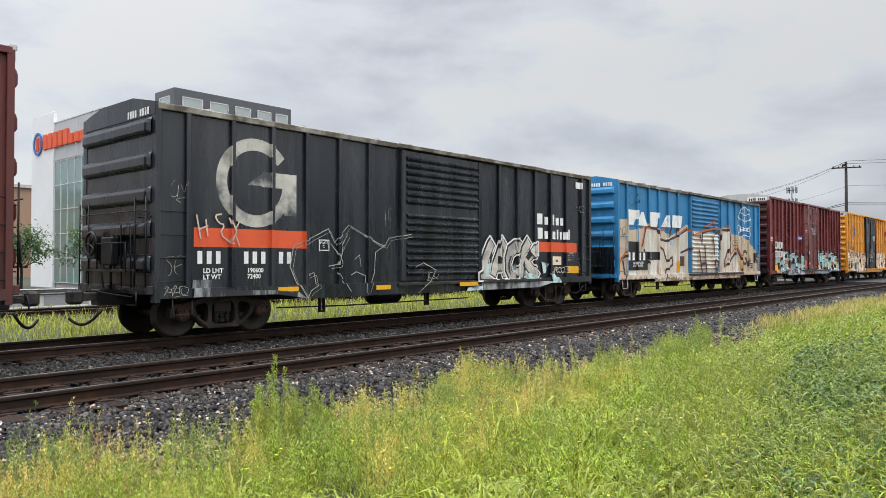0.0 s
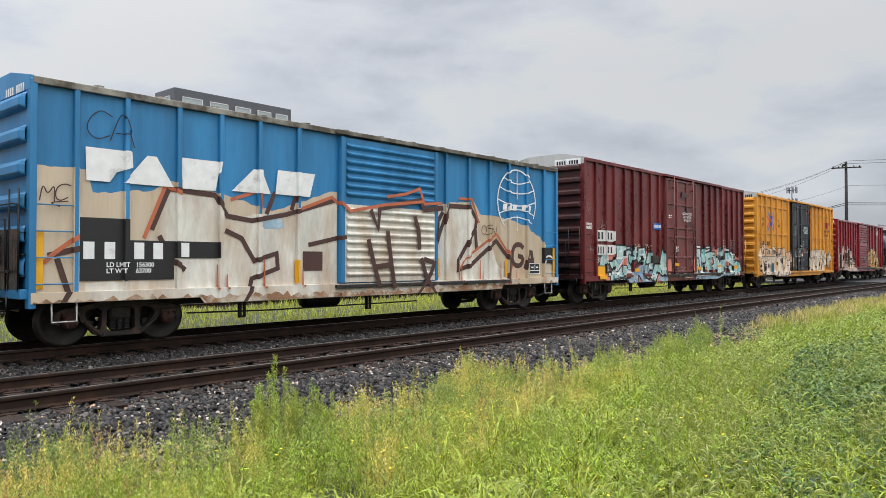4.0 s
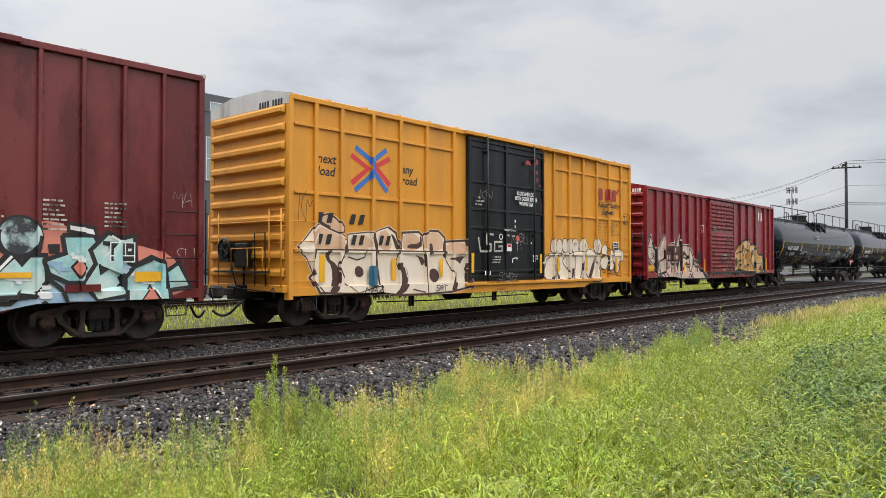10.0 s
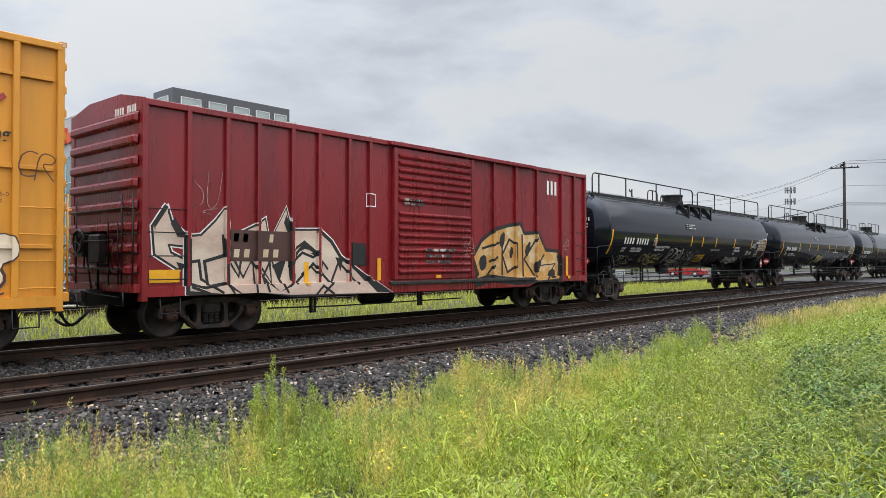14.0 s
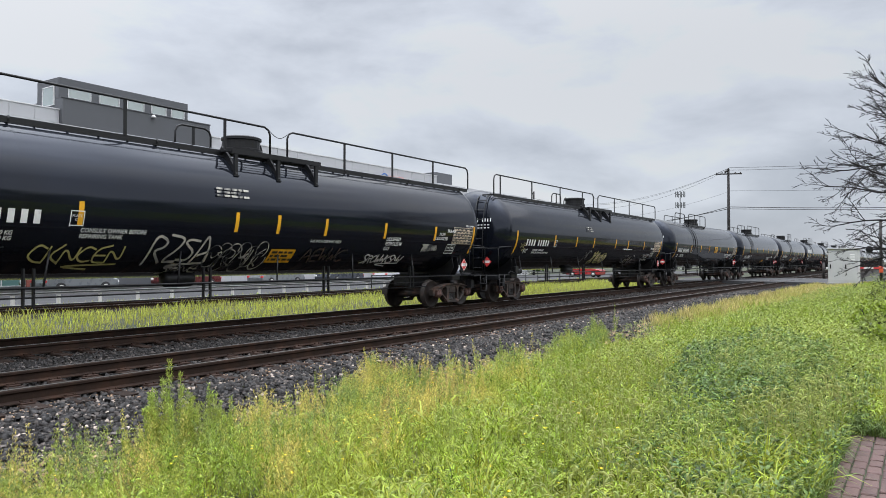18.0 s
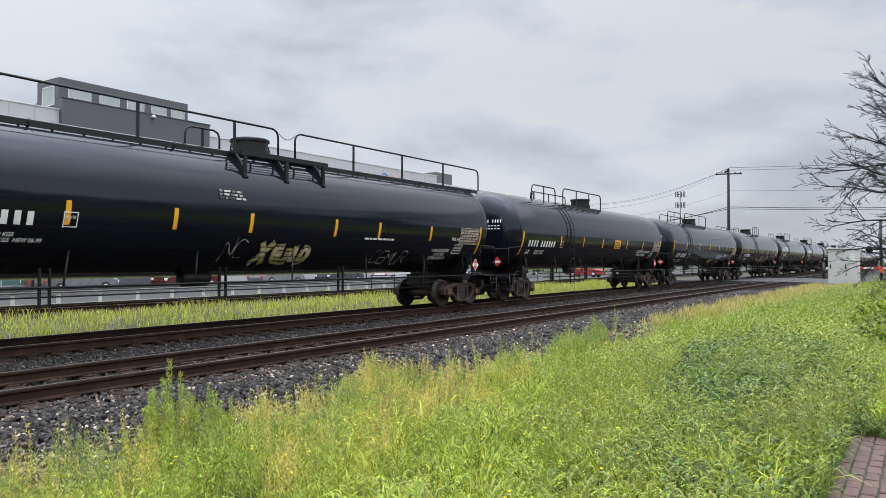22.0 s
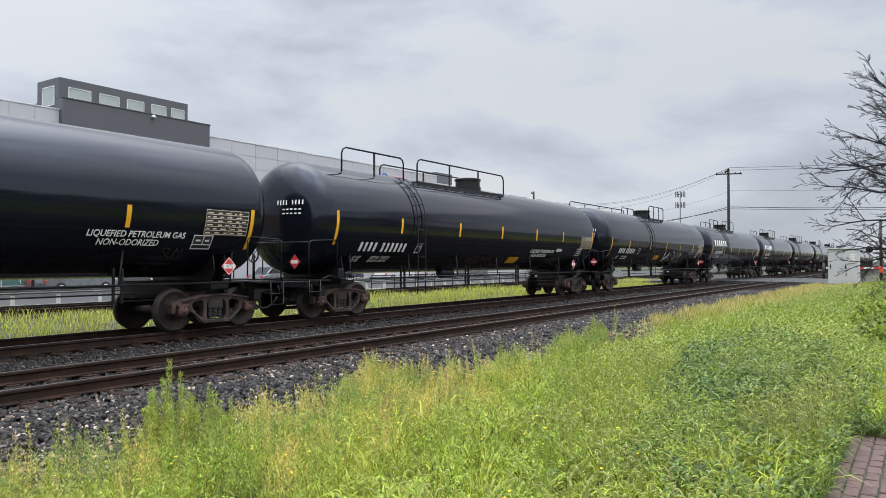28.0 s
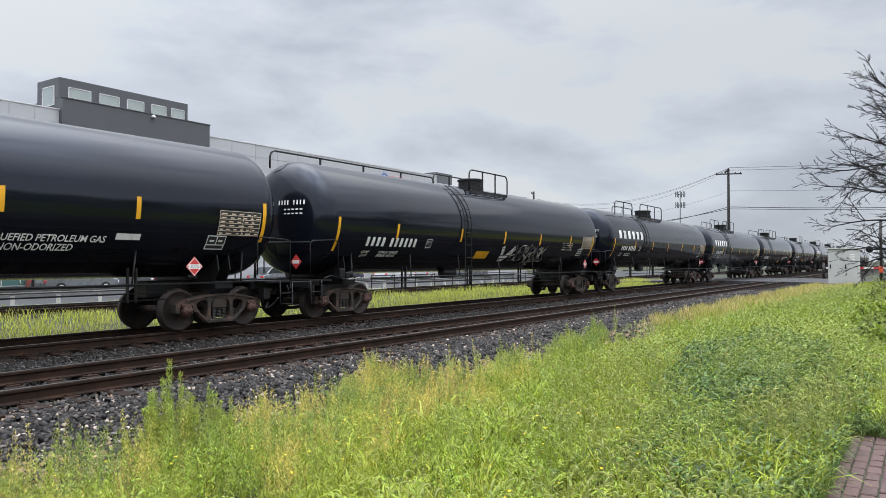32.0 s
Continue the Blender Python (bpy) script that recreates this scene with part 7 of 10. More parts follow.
def dead_tree(x, y, seed):
    rng = random.Random(seed)
    t = thing("bare_tree", pose(x, y, height(y)), "bare dark tree with long arching twigs", "tree")
    bm = B()
    tube(bm, ((0, 0, -0.2), (0.05, 0.02, 2.2), (0.0, 0.1, 4.4), (-0.1, 0.2, 6.4), (-0.2, 0.3, 8.0)), 0.22, 12, 0.06, cap=False)
    part("trunk", bm, "bark", t)
    tips = []
    # boughs at several heights, most of them towards the light over the tracks
    for k in range(19):
        z = 1.4 + 0.29 * k
        a = radians(123 + rng.uniform(-34, 34)) if k % 4 else rng.uniform(0, 6.28)
        rise = -0.02 + 0.034 * k
        bm = B()
        bough(bm, (0, 0.1, min(z, 7.0)), (math.cos(a), math.sin(a), rise), rng.uniform(3.9, 4.9) - 0.05 * abs(k - 8), 0.065, rng, 0, 0.05 if k < 10 else 0.015, tips)
        part("limb", bm, "bark", t)
    # a clump of withered leaves near the trunk
    g = np.random.default_rng(seed)
    near = [p for p in tips if math.hypot(p.x, p.y) < 2.6 and 2.8 < p.z < 5.2]
    pick = [near[i] for i in g.integers(0, len(near), 420)]
    c = np.array([tuple(p) for p in pick]) + g.normal(0, 0.05, (420, 3))
    M["withered"] = material("withered", (0.035, 0.016, 0.018), 0.8, island=0.4)
    leaves("withered_leaves", c, g.normal(0, 1, (420, 3)) - np.array((0, 0, 0.6)), g.uniform(0.05, 0.10, 420), "withered", "", seed, parent=t)
    return t


dead_tree(34.6, -1.0, 9)


def leafy_tree(name, x, y, h, r, seed, label, mat="tree_leaf", leaf=0.16, n=2600, trunk=0.09, low=0.35, category="tree"):
    rng, g = random.Random(seed), np.random.default_rng(seed)
    t = thing(name, pose(x, y, height(y)), label, category)
    bm, tips = B(), []
    tube(bm, ((0, 0, -0.1), (0.03, 0, h * 0.3), (0, 0.04, h * 0.55)), trunk, 8, trunk * 0.6, cap=False)
    for k in range(9):
        a = k * 2.4 + rng.gauss(0, 0.2)
        grow(bm, (0, 0, h * (low + 0.03 * k)), (math.cos(a), math.sin(a), 0.5 + 0.06 * k), r * 0.75, trunk * 0.45, 2, rng, tips, 0.3, 3)
    part("trunk", bm, "bark", t)
    pts = np.array([tuple(p) for p, d, q in tips])
    pick = pts[g.integers(0, len(pts), n)]
    c = pick + g.normal(0, r * 0.13, (n, 3))
    a = g.normal(0, 1, (n, 3)) + np.array((0, 0, -0.2))
    leaves("crown", c, a, g.uniform(0.6, 1.3, n) * leaf, mat, "", seed, narrow=0.55, parent=t)
    return t


leafy_tree("street_tree", 17.2, 41.0, 4.6, 1.7, 3, "young green street tree before the showroom glass", n=2400)
leafy_tree("street_tree", 13.6, 41.3, 4.2, 1.4, 8, "young green street tree before the showroom glass", n=2000)
leafy_tree("street_tree", 20.6, 41.2, 4.4, 1.5, 13, "slim street tree beside the showroom entrance", n=2000)
for i, (px, py, h, r) in enumerate(((16.5, 0.75, 0.8, 0.4), (19.5, 0.95, 0.95, 0.45), (22.5, 0.85, 1.1, 0.5), (15.0, 0.25, 0.85, 0.4), (26.5, 0.9, 1.2, 0.6), (20.0, 0.2, 1.3, 0.55), (31.0, 0.8, 1.3, 0.7), (24.0, 0.1, 1.5, 0.7))):
    leafy_tree("leafy_shrub", px, py, h, r, 80 + i, "wild green leafy shrub at the edge of the bank", "weed_leaf" if i % 2 else "weed_fresh", 0.075, 2600, 0.02, 0.05, "shrub")
# distant trees behind the crossing
for i, (px, py, h, r) in enumerate(((150, 34, 3.2, 3), (168, 46, 3.5, 3), (185, 30, 3.2, 3), (120, 48, 3.2, 2.5), (104, 52, 3.4, 2.5), (98, 60, 3.6, 3))):
    leafy_tree("distant_tree", px, py, h, r, 120 + i, "distant dark green roadside tree", "tree_leaf", 0.75, 1100, 0.2, 0.25)


# unseen tree row added behind the camera to darken what the cars reflect
for i in range(13):
    g2 = random.Random(300 + i)
    leafy_tree("roadside_tree", -42 + 8.5 * i, -24 + g2.uniform(-3, 3), g2.uniform(6.5, 9.5), g2.uniform(3.6, 4.8), 200 + i, "unseen dark green tree added to darken reflections", "tree_leaf", 0.55, 1300, 0.2, 0.22)


# ---------------------------------------------------------------- paint, lettering and graffiti on the cars
LETTERS = {"A": (((0, 0), (0.4, 1), (0.62, 1), (1, 0)), ((0.25, 0.36), (0.8, 0.36))), "C": (((1, 0.85), (0.5, 1), (0.05, 0.7), (0.08, 0.25), (0.5, 0), (1, 0.12)),), "E": (((1, 1), (0.12, 0.95), (0.1, 0.05), (1, 0)), ((0.15, 0.5), (0.85, 0.52))),
           "G": (((1, 0.85), (0.5, 1), (0.05, 0.7), (0.08, 0.25), (0.5, 0), (0.95, 0.1), (0.95, 0.48), (0.55, 0.48)),), "I": (((0.5, 0), (0.5, 1)),), "J": (((0.3, 1), (0.9, 1), (0.8, 0.2), (0.4, 0), (0, 0.3)),), "K": (((0.1, 0), (0.1, 1)), ((1, 1), (0.2, 0.5), (1, 0))), "L": (((0.1, 1), (0.1, 0.08), (1, 0.04)),), "M": (((0, 0), (0.1, 1), (0.5, 0.35), (0.9, 1), (1, 0)),),
           "N": (((0.05, 0), (0.05, 1), (0.95, 0), (0.95, 1)),), "O": (((0.5, 0), (0.02, 0.25), (0.05, 0.8), (0.5, 1), (0.95, 0.75), (0.95, 0.2), (0.45, 0)),), "R": (((0.05, 0), (0.05, 1), (0.9, 0.9), (0.85, 0.55), (0.2, 0.5), (1, 0)),),
           "S": (((1, 0.95), (0.3, 1), (0.05, 0.75), (0.9, 0.4), (0.7, 0.02), (0, 0.05)),), "T": (((0, 1), (1, 0.95)), ((0.5, 0.9), (0.5, 0))), "U": (((0.05, 1), (0.08, 0.2), (0.5, 0), (0.92, 0.2), (0.95, 1)),), "V": (((0, 1), (0.48, 0), (1, 1)),), "Z": (((0.0, 0.98), (0.95, 1.0), (0.75, 0.62), (0.05, 0.08), (1, 0.03)),), "D": (((0.1, 0), (0.1, 1), (0.7, 0.9), (0.95, 0.5), (0.7, 0.08), (0.1, 0.02)),), "X": (((0, 0), (1, 1)), ((0, 1), (1, 0))), "W": (((0, 1), (0.25, 0), (0.5, 0.7), (0.75, 0), (1, 1)),)}


def jitter(pts, rng, k):
    return [(x + rng.uniform(-k, k), z + rng.uniform(-k, k)) for x, z in pts]


def blob(x0, x1, z0, z1, seed, n=28, rough=0.10, square=0.5):
    """A rounded patch with an uneven edge."""
    rng = random.Random(seed)
    cx, cz, a, b = (x0 + x1) / 2, (z0 + z1) / 2, (x1 - x0) / 2, (z1 - z0) / 2
    out, ph = [], [rng.uniform(0, 6.28) for _ in range(3)]
    for k in range(n):
        t = 2 * math.pi * k / n
        c, s = math.cos(t), math.sin(t)
        q = 1 + rough * (math.sin(3 * t + ph[0]) + 0.6 * math.sin(7 * t + ph[1])) * 0.7
        out.append((cx + a * q * math.copysign(abs(c) ** square, c), cz + b * q * math.copysign(abs(s) ** square, s)))
    return out


def rect(x0, x1, z0, z1):
    return [(x0, z0), (x1, z0), (x1, z1), (x0, z1)]


class Side:
    """Lays paint on one car: on a flat side with posts, or on a round shell."""

    def __init__(self, car, posts=(), shell=False):
        self.car, self.posts, self.shell, self.layer = car, posts, shell, 0
        self.sill = {"yellow_boxcar": 0.66, "crimson_boxcar": 0.76}.get(car.name, 0.72)
        self.rails = (1.76,) if car.name == "yellow_boxcar" else ()

    def put(self, name, polys, mat, label="", lift=None, deep=None):
        self.layer += lift is None
        lift = 0.002 + 0.0012 * self.layer if lift is None else lift
        bm = B()
        for i, poly in enumerate(polys):
            back = -(deep[i] if deep else 0.00012 * (i % 12))
            if isinstance(poly, tuple):
                a, b = ([bm.verts.new((p[0], back - 0.00002 * j, p[1])) for j, p in enumerate(edge)] for edge in poly)
                for j in range(len(a) - 1):
                    bm.faces.new((b[j], b[j + 1], a[j + 1], a[j]))
                continue
            q = [bm.verts.new((p[0], back, p[1])) for p in poly]
            try:
                bm.faces.new(q)
            except ValueError:
                pass
        self.settle(bm, lift)
        return part(name, bm, mat, self.car, label)

    def each(self, name, polys, mat, label=""):
        """Each shape a part of its own."""
        self.layer += 1
        for i, poly in enumerate(polys):
            self.put(name, [poly], mat, label, lift=0.002 + 0.0012 * self.layer + 0.0001 * (i % 10))

    def settle(self, bm, lift):
        if self.shell:
            zs = [v.co.z for v in bm.verts]
            z = min(zs)
            while z < max(zs):
                z += 0.12
                bmesh.ops.bisect_plane(bm, geom=bm.verts[:] + bm.edges[:] + bm.faces[:], plane_co=(0, 0, z), plane_no=(0, 0, 1), dist=1e-5)
            for v in bm.verts:
                k = max(-0.98, min(0.98, (v.co.z - 2.715) / 1.545))
                a = math.asin(k)
                r = 1.545 + lift + 0.003 - v.co.y
                v.co = Vector((v.co.x, -r * math.cos(a), 2.715 + r * math.sin(a)))
            bmesh.ops.triangulate(bm, faces=bm.faces[:])
        else:
            lay(bm, self.posts, -1.52, 0.08, lift, self.sill, self.rails)

    def text(self, name, body, size, x, z, mat, bold=0.0, wide=1.0, lean=0.0, align="LEFT", label=""):
        self.layer += 1
        ob = words(name, body, size, x, z, mat, self.car, (), 0, 0, 0, align, bold, wide, lean)
        bm = B()
        bm.from_mesh(ob.data)
        self.settle(bm, 0.002 + 0.0012 * self.layer)
        bm.to_mesh(ob.data)
        bm.free()
        return tagged(ob, label)

    def marks(self, x, z, w, h, n, mat="white_paint", name="mark_bar", lean=0.0):
        for bar in bars(x, z, w, h, n, None):
            self.layer -= 1
            self.put(name, [[(a + (lean if b > z + h / 2 else 0), b) for a, b in bar]], mat)
        self.layer += 1

    def small_print(self, x, z, w, rows, h=0.05, mat="worn_white", seed=1, gap=1.7):
        rng, out = random.Random(seed), []
        for k in range(rows):
            cx = x
            while cx < x + w * rng.uniform(0.75, 1.0):
                ww = h * rng.uniform(1.2, 4.5)
                out.append(rect(cx, cx + ww, z - k * h * gap, z - k * h * gap + h))
                cx += ww + h * 0.8
        tagged(self.put("small_print", out, mat), kind="stuff")

    def scribble(self, x0, x1, z0, z1, seed, mat="worn_white", w=0.022, n=16, name="scrawled_tag", word=""):
        """A scrawled tag: loose joined letters, some with a swash below."""
        rng, out = random.Random(seed), []
        m = len(word) or max(2, round((x1 - x0) / (0.75 * (z1 - z0))))
        slot = (x1 - x0) / m
        for i in range(m):
            for line in LETTERS[word[i] if word else rng.choice("ACEKMNORSUW")]:
                lean = rng.uniform(0.0, 0.3) * slot
                pts = [(x0 + slot * (i + 0.06 + 1.02 * px) + lean * (pz - 0.5), z0 + (z1 - z0) * (0.12 + 0.8 * pz) + rng.uniform(-0.08, 0.08) * (z1 - z0)) for px, pz in line]
                out.append(ribbon(smooth_line(pts), w))
        if rng.random() < 0.5:
            out.append(ribbon(smooth_line([(x1, z0 + 0.1 * (z1 - z0)), (x0 + 0.3 * (x1 - x0), z0), (x0 + 0.7 * (x1 - x0), z0 - 0.06)]), w * 0.9))
        tagged(self.put(name, out, mat), kind="stuff")

    def field(self, name, knots, mat, label="", low=0.0, ragged=0.03, seed=1):
        """Paint that covers the side from its foot (or low) up to a wavering line."""
        rng = random.Random(seed)
        n = int((knots[-1][0] - knots[0][0]) / 0.10)
        xs = [knots[0][0] + (knots[-1][0] - knots[0][0]) * i / n for i in range(n + 1)]
        top = [float(np.interp(x, [k[0] for k in knots], [k[1] for k in knots])) + rng.uniform(-ragged, ragged) for x in xs]
        return self.put(name, [([(x, z) for x, z in zip(xs, top)], [(x, low or self.sill - 0.01) for x in xs])], mat, label)

    def piece(self, x0, x1, z0, z1, n, seed, fill, outline="ink", second=None, light="spray_white", weight=0.30, base=None, edge=0.085, lean=0.06, word="", rounded=False):
        """A graffiti piece: n fat letters, each with outline and fill, then inner lines and highlights."""
        rng = random.Random(seed)
        slot = (x1 - x0) / n
        extra = {"shading": ([], []), "line": ([], []), "highlight": ([], [])}
        if base:
            self.put("graffiti_ground", [blob(x0 - 0.1, x1 + 0.05, z0, z0 + (z1 - z0) * 0.85, seed, 36, 0.07, 0.35)], base)
        self.layer += 1
        lift = 0.002 + 0.0012 * self.layer
        order = list(range(n))
        rng.shuffle(order)
        for i in range(n):
            g = LETTERS[word[i % len(word)] if word else rng.choice("AEKMNORSTUVW")]
            a, b = x0 + slot * (i - (0.06 if rounded else -0.02)), x0 + slot * (i + (1.06 if rounded else 1.0))
            lo, hi = z0 + rng.uniform(0, 0.08) * (z1 - z0), z1 - rng.uniform(0, 0.22) * (z1 - z0)
            w = weight * min(slot, 0.8 * (z1 - z0)) * rng.uniform(0.9, 1.2)
            tilt, k = rng.uniform(-lean, lean) * 4, order[i]
            lines = [smooth_line([(a + w / 2 + (b - a - w) * px + tilt * (pz - 0.5), lo + w / 2 + (hi - lo - w) * pz) for px, pz in jitter(line, rng, 0.06)], 2 if rounded else 1) for line in g]
            self.put("graffiti_outline", [ribbon(q, w + 2 * edge, 0.35 if not rounded else 0.2 * w / (w + 2 * edge), rounded) for q in lines], outline, lift=lift, deep=[0.0014 * k + 0.00004 * j for j in range(len(lines))])
            self.put("graffiti_letter", [ribbon(q, w, 0.2 if rounded else 0.35, rounded) for q in lines], fill, lift=lift, deep=[0.0014 * k + 0.0005 + 0.00004 * j for j in range(len(lines))])
            for q in lines:
                d = 0.0014 * k + 0.0009
                m = rng.randrange(0, max(1, len(q) // 2))
                extra["shading"][0].append(ribbon([(x + w * 0.12, z - w * 0.14) for x, z in q[m:m + len(q) // 2 + 1]], w * 0.42))
                extra["shading"][1].append(d)
                for p, r in zip(q, q[1:]):
                    if rng.random() < 0.35:
                        extra["line"][0].append(ribbon([(p[0] - w * 0.4, p[1] + w * rng.uniform(-0.3, 0.3)), (p[0] + w * 0.1, p[1] + w * rng.uniform(-0.2, 0.2)), (p[0] + w * 0.42, p[1] + w * rng.uniform(-0.3, 0.3))], min(edge, 0.05) * 0.5))
                        extra["line"][1].append(d + 0.0002)
                extra["highlight"][0].append(ribbon([(x - w * 0.30, z + w * 0.12) for x, z in q[-max(2, len(q) // 2):]], 0.024))
                extra["highlight"][1].append(d + 0.0003)
        for k, mat in (("shading", second), ("line", outline), ("highlight", light)):
            if mat and extra[k][0]:
                tagged(self.put("graffiti_" + k, extra[k][0], mat, lift=lift, deep=extra[k][1]), kind="stuff")
        self.layer += 3

    def figure(self, pts, fill, edge="ink", w=0.07, halo="", halo_w=0.15, rounds=0, sheen=""):
        """One painted letter: a pale halo, a dark outline and a fill, with a lighter lower part where sheen is given."""
        pts = smooth_closed(pts, rounds) if rounds else list(pts)
        ring = pts + pts[:1]
        self.layer += 0.55
        lift = 0.002 + 0.0012 * self.layer
        if halo:
            self.put("graffiti_halo", [ribbon(ring, halo_w)], halo, lift=lift)
        self.put("graffiti_outline", [ribbon(ring, w)], edge, lift=lift + 0.0002)
        self.put("graffiti_letter", [pts], fill, lift=lift + 0.0004)
        if sheen:
            z0, z1 = min(p[1] for p in pts), max(p[1] for p in pts)
            bm = B()
            bm.faces.new([bm.verts.new((x, 0, z)) for x, z in pts])
            bmesh.ops.bisect_plane(bm, geom=bm.verts[:] + bm.edges[:] + bm.faces[:], plane_co=(pts[0][0], 0, z0 + 0.46 * (z1 - z0)), plane_no=(-0.28, 0, 1), clear_outer=True)
            if bm.faces:
                self.settle(bm, lift + 0.0005)
                part("graffiti_shading", bm, sheen, self.car)
            else:
                bm.free()

    def reflectors(self, spots):
        for x0, x1, z0, z1 in spots:
            self.put("reflector_plate", [rect(x0, x1, z0, z1)], "reflector", "amber reflective plate")

    def boxed_plate(self, x, z, w, h):
        self.put("data_plate", [rect(x, x + w, z, z + h)], "ink", "black data plate with white lines")
        e = 0.02
        self.put("data_plate_lines", [rect(x, x + w, z, z + e), rect(x, x + w, z + h - e, z + h), rect(x, x + e, z, z + h), rect(x + w - e, x + w, z, z + h), rect(x, x + w, z + h * 0.3, z + h * 0.3 + e),
                                      rect(x + w * 0.5, x + w * 0.5 + e, z + h * 0.3, z + h), rect(x + w * 0.15, x + w * 0.4, z + h * 0.55, z + h * 0.68), rect(x + w * 0.62, x + w * 0.85, z + h * 0.55, z + h * 0.68)], "white_paint")


def arc(cx, cz, r, a0, a1, n=24, squash=1.0):
    return [(cx + r * math.cos(radians(a0 + (a1 - a0) * k / n)), cz + r * squash * math.sin(radians(a0 + (a1 - a0) * k / n))) for k in range(n + 1)]


# black boxcar: round emblem, orange stripes, white outlines, white and grey piece
s = Side(black_car, black_posts)
s.put("emblem_ring", [ribbon(arc(2.20, 3.15, 0.80, 38, 372, 40), 0.25, 0)], "emblem_cream", "worn cream ring emblem")
s.put("emblem_bar", [rect(2.35, 3.24, 3.08, 3.40), [(2.0, 3.10), (2.4, 3.10), (2.4, 3.40)], rect(2.92, 3.24, 2.5, 3.1)], "emblem_cream")
s.put("orange_band", [rect(0.80, 3.46, 1.80, 2.18)], "orange_stripe", "faded orange stripe")
s.put("orange_band", [rect(12.53, 15.0, 1.82, 2.14)], "orange_stripe", "faded orange stripe")
s.marks(0.88, 1.47, 0.60, 0.25, 3)
s.marks(1.92, 1.47, 0.62, 0.25, 3)
s.marks(2.78, 1.47, 0.42, 0.25, 2)
s.text("load_text", "LD LMT\nLT WT", 0.13, 1.0, 1.29, "white_paint", 0.004)
s.text("weight_text", "190600\n72400", 0.13, 2.0, 1.29, "white_paint", 0.004)
s.each("name_shape", [rect(x, x + w, z, z + h) for z, row in ((2.70, ((12.60, 0.30, 0.34), (13.02, 0.20, 0.25), (13.50, 0.09, 0.34), (13.68, 0.18, 0.25), (13.95, 0.19, 0.25))), (2.24, ((12.63, 0.28, 0.35), (13.02, 0.20, 0.25), (13.48, 0.18, 0.25), (13.74, 0.10, 0.32), (13.93, 0.11, 0.25), (14.12, 0.20, 0.25), (14.46, 0.09, 0.34)))) for x, w, h in row], "white_paint", "white name shapes")
s.reflectors(((0.78, 1.28, 0.90, 1.11), (2.70, 3.24, 0.87, 0.97), (5.55, 6.04, 0.83, 0.94), (8.6, 9.4, 0.84, 0.95), (12.0, 12.7, 0.86, 0.97), (14.45, 15.1, 1.12, 1.36)))
s.put("white_plate", [rect(13.45, 14.0, 1.40, 1.68)], "spray_pale")
s.put("plate_spot", [rect(13.66, 13.80, 1.50, 1.57)], "ink")
s.put("white_plate", [rect(14.92, 15.25, 4.0, 4.22)], "white_paint")
s.put("plate_box", stroke([(3.86, 1.77), (4.14, 1.77), (4.14, 2.0), (3.86, 2.0), (3.86, 1.75)], 0.02), "white_paint")
s.text("plate_text", "PLATE\n   C", 0.085, 3.885, 1.91, "white_paint")
s.scribble(13.4, 14.5, 1.12, 1.36, 5, "spray_pale", 0.018)
s.small_print(14.4, 1.78, 0.45, 4, 0.035, "worn_white", 6, 2.2)
s.each("white_outline", [ribbon(q, 0.020) for q in (((3.12, 1.79), (3.19, 1.88), (3.49, 1.98), (4.12, 2.26), (4.3, 1.95), (4.73, 2.37), (5.69, 1.95), (5.91, 1.9), (6.04, 2.09), (6.68, 2.2)), ((3.14, 1.79), (3.06, 1.4), (3.22, 1.07), (3.5, 0.68)), ((3.53, 1.21), (3.71, 1.27), (3.78, 0.98), (3.57, 0.87), (3.48, 0.71)), ((4.14, 1.41), (4.4, 1.45), (4.48, 1.81), (4.69, 2.14)), ((4.38, 1.26), (4.74, 0.82)), ((4.81, 1.2), (4.97, 1.27), (5.27, 1.17), (5.23, 0.82), (5.3, 0.63), (5.55, 1.23), (5.59, 1.74), (5.89, 1.9)), ((4.92, 1.57), (5.07, 1.67), (5.12, 1.4)), ((6.83, 1.37), (7.13, 1.48), (7.63, 1.29), (7.41, 1), (6.95, 0.67)), ((4.19, 1.92), (4.38, 1.73), (4.53, 1.41)),)], "spray_grey", "thin white spray outlines")
s.each("white_outline", [ribbon([(x + 0.07, z - 0.06) for x, z in q], 0.009) for q in (((3.12, 1.79), (3.19, 1.88), (3.49, 1.98), (4.12, 2.26), (4.3, 1.95), (4.73, 2.37), (5.69, 1.95), (5.91, 1.9), (6.04, 2.09), (6.68, 2.2)), ((3.14, 1.79), (3.06, 1.4), (3.22, 1.07), (3.5, 0.68)), ((3.53, 1.21), (3.71, 1.27), (3.78, 0.98), (3.57, 0.87), (3.48, 0.71)), ((4.14, 1.41), (4.4, 1.45), (4.48, 1.81), (4.69, 2.14)),)], "spray_grey")
s.each("sill_wash", [[(9.72, 0.96), (13.84, 0.87), (13.86, 0.69), (11.42, 0.65), (9.72, 0.63)], [(8.87, 0.65), (8.98, 0.79), (9.6, 0.9), (9.72, 0.64)]], "scuff", "pale washed paint over the sill")
s.figure(((10.14, 2.19), (10.33, 1.98), (10.23, 1.84), (10.08, 1.6), (10, 1.18), (10.22, 1.45), (10.26, 1.3), (10.14, 1.15), (10.37, 1.1), (10.4, 1.01), (9.48, 1.02), (9.48, 1.16), (9.65, 1.22), (9.71, 1.51), (9.86, 1.83), (10.04, 2.1)), "letter_bone", "ink", 0.07, "spray_white", 0.17)
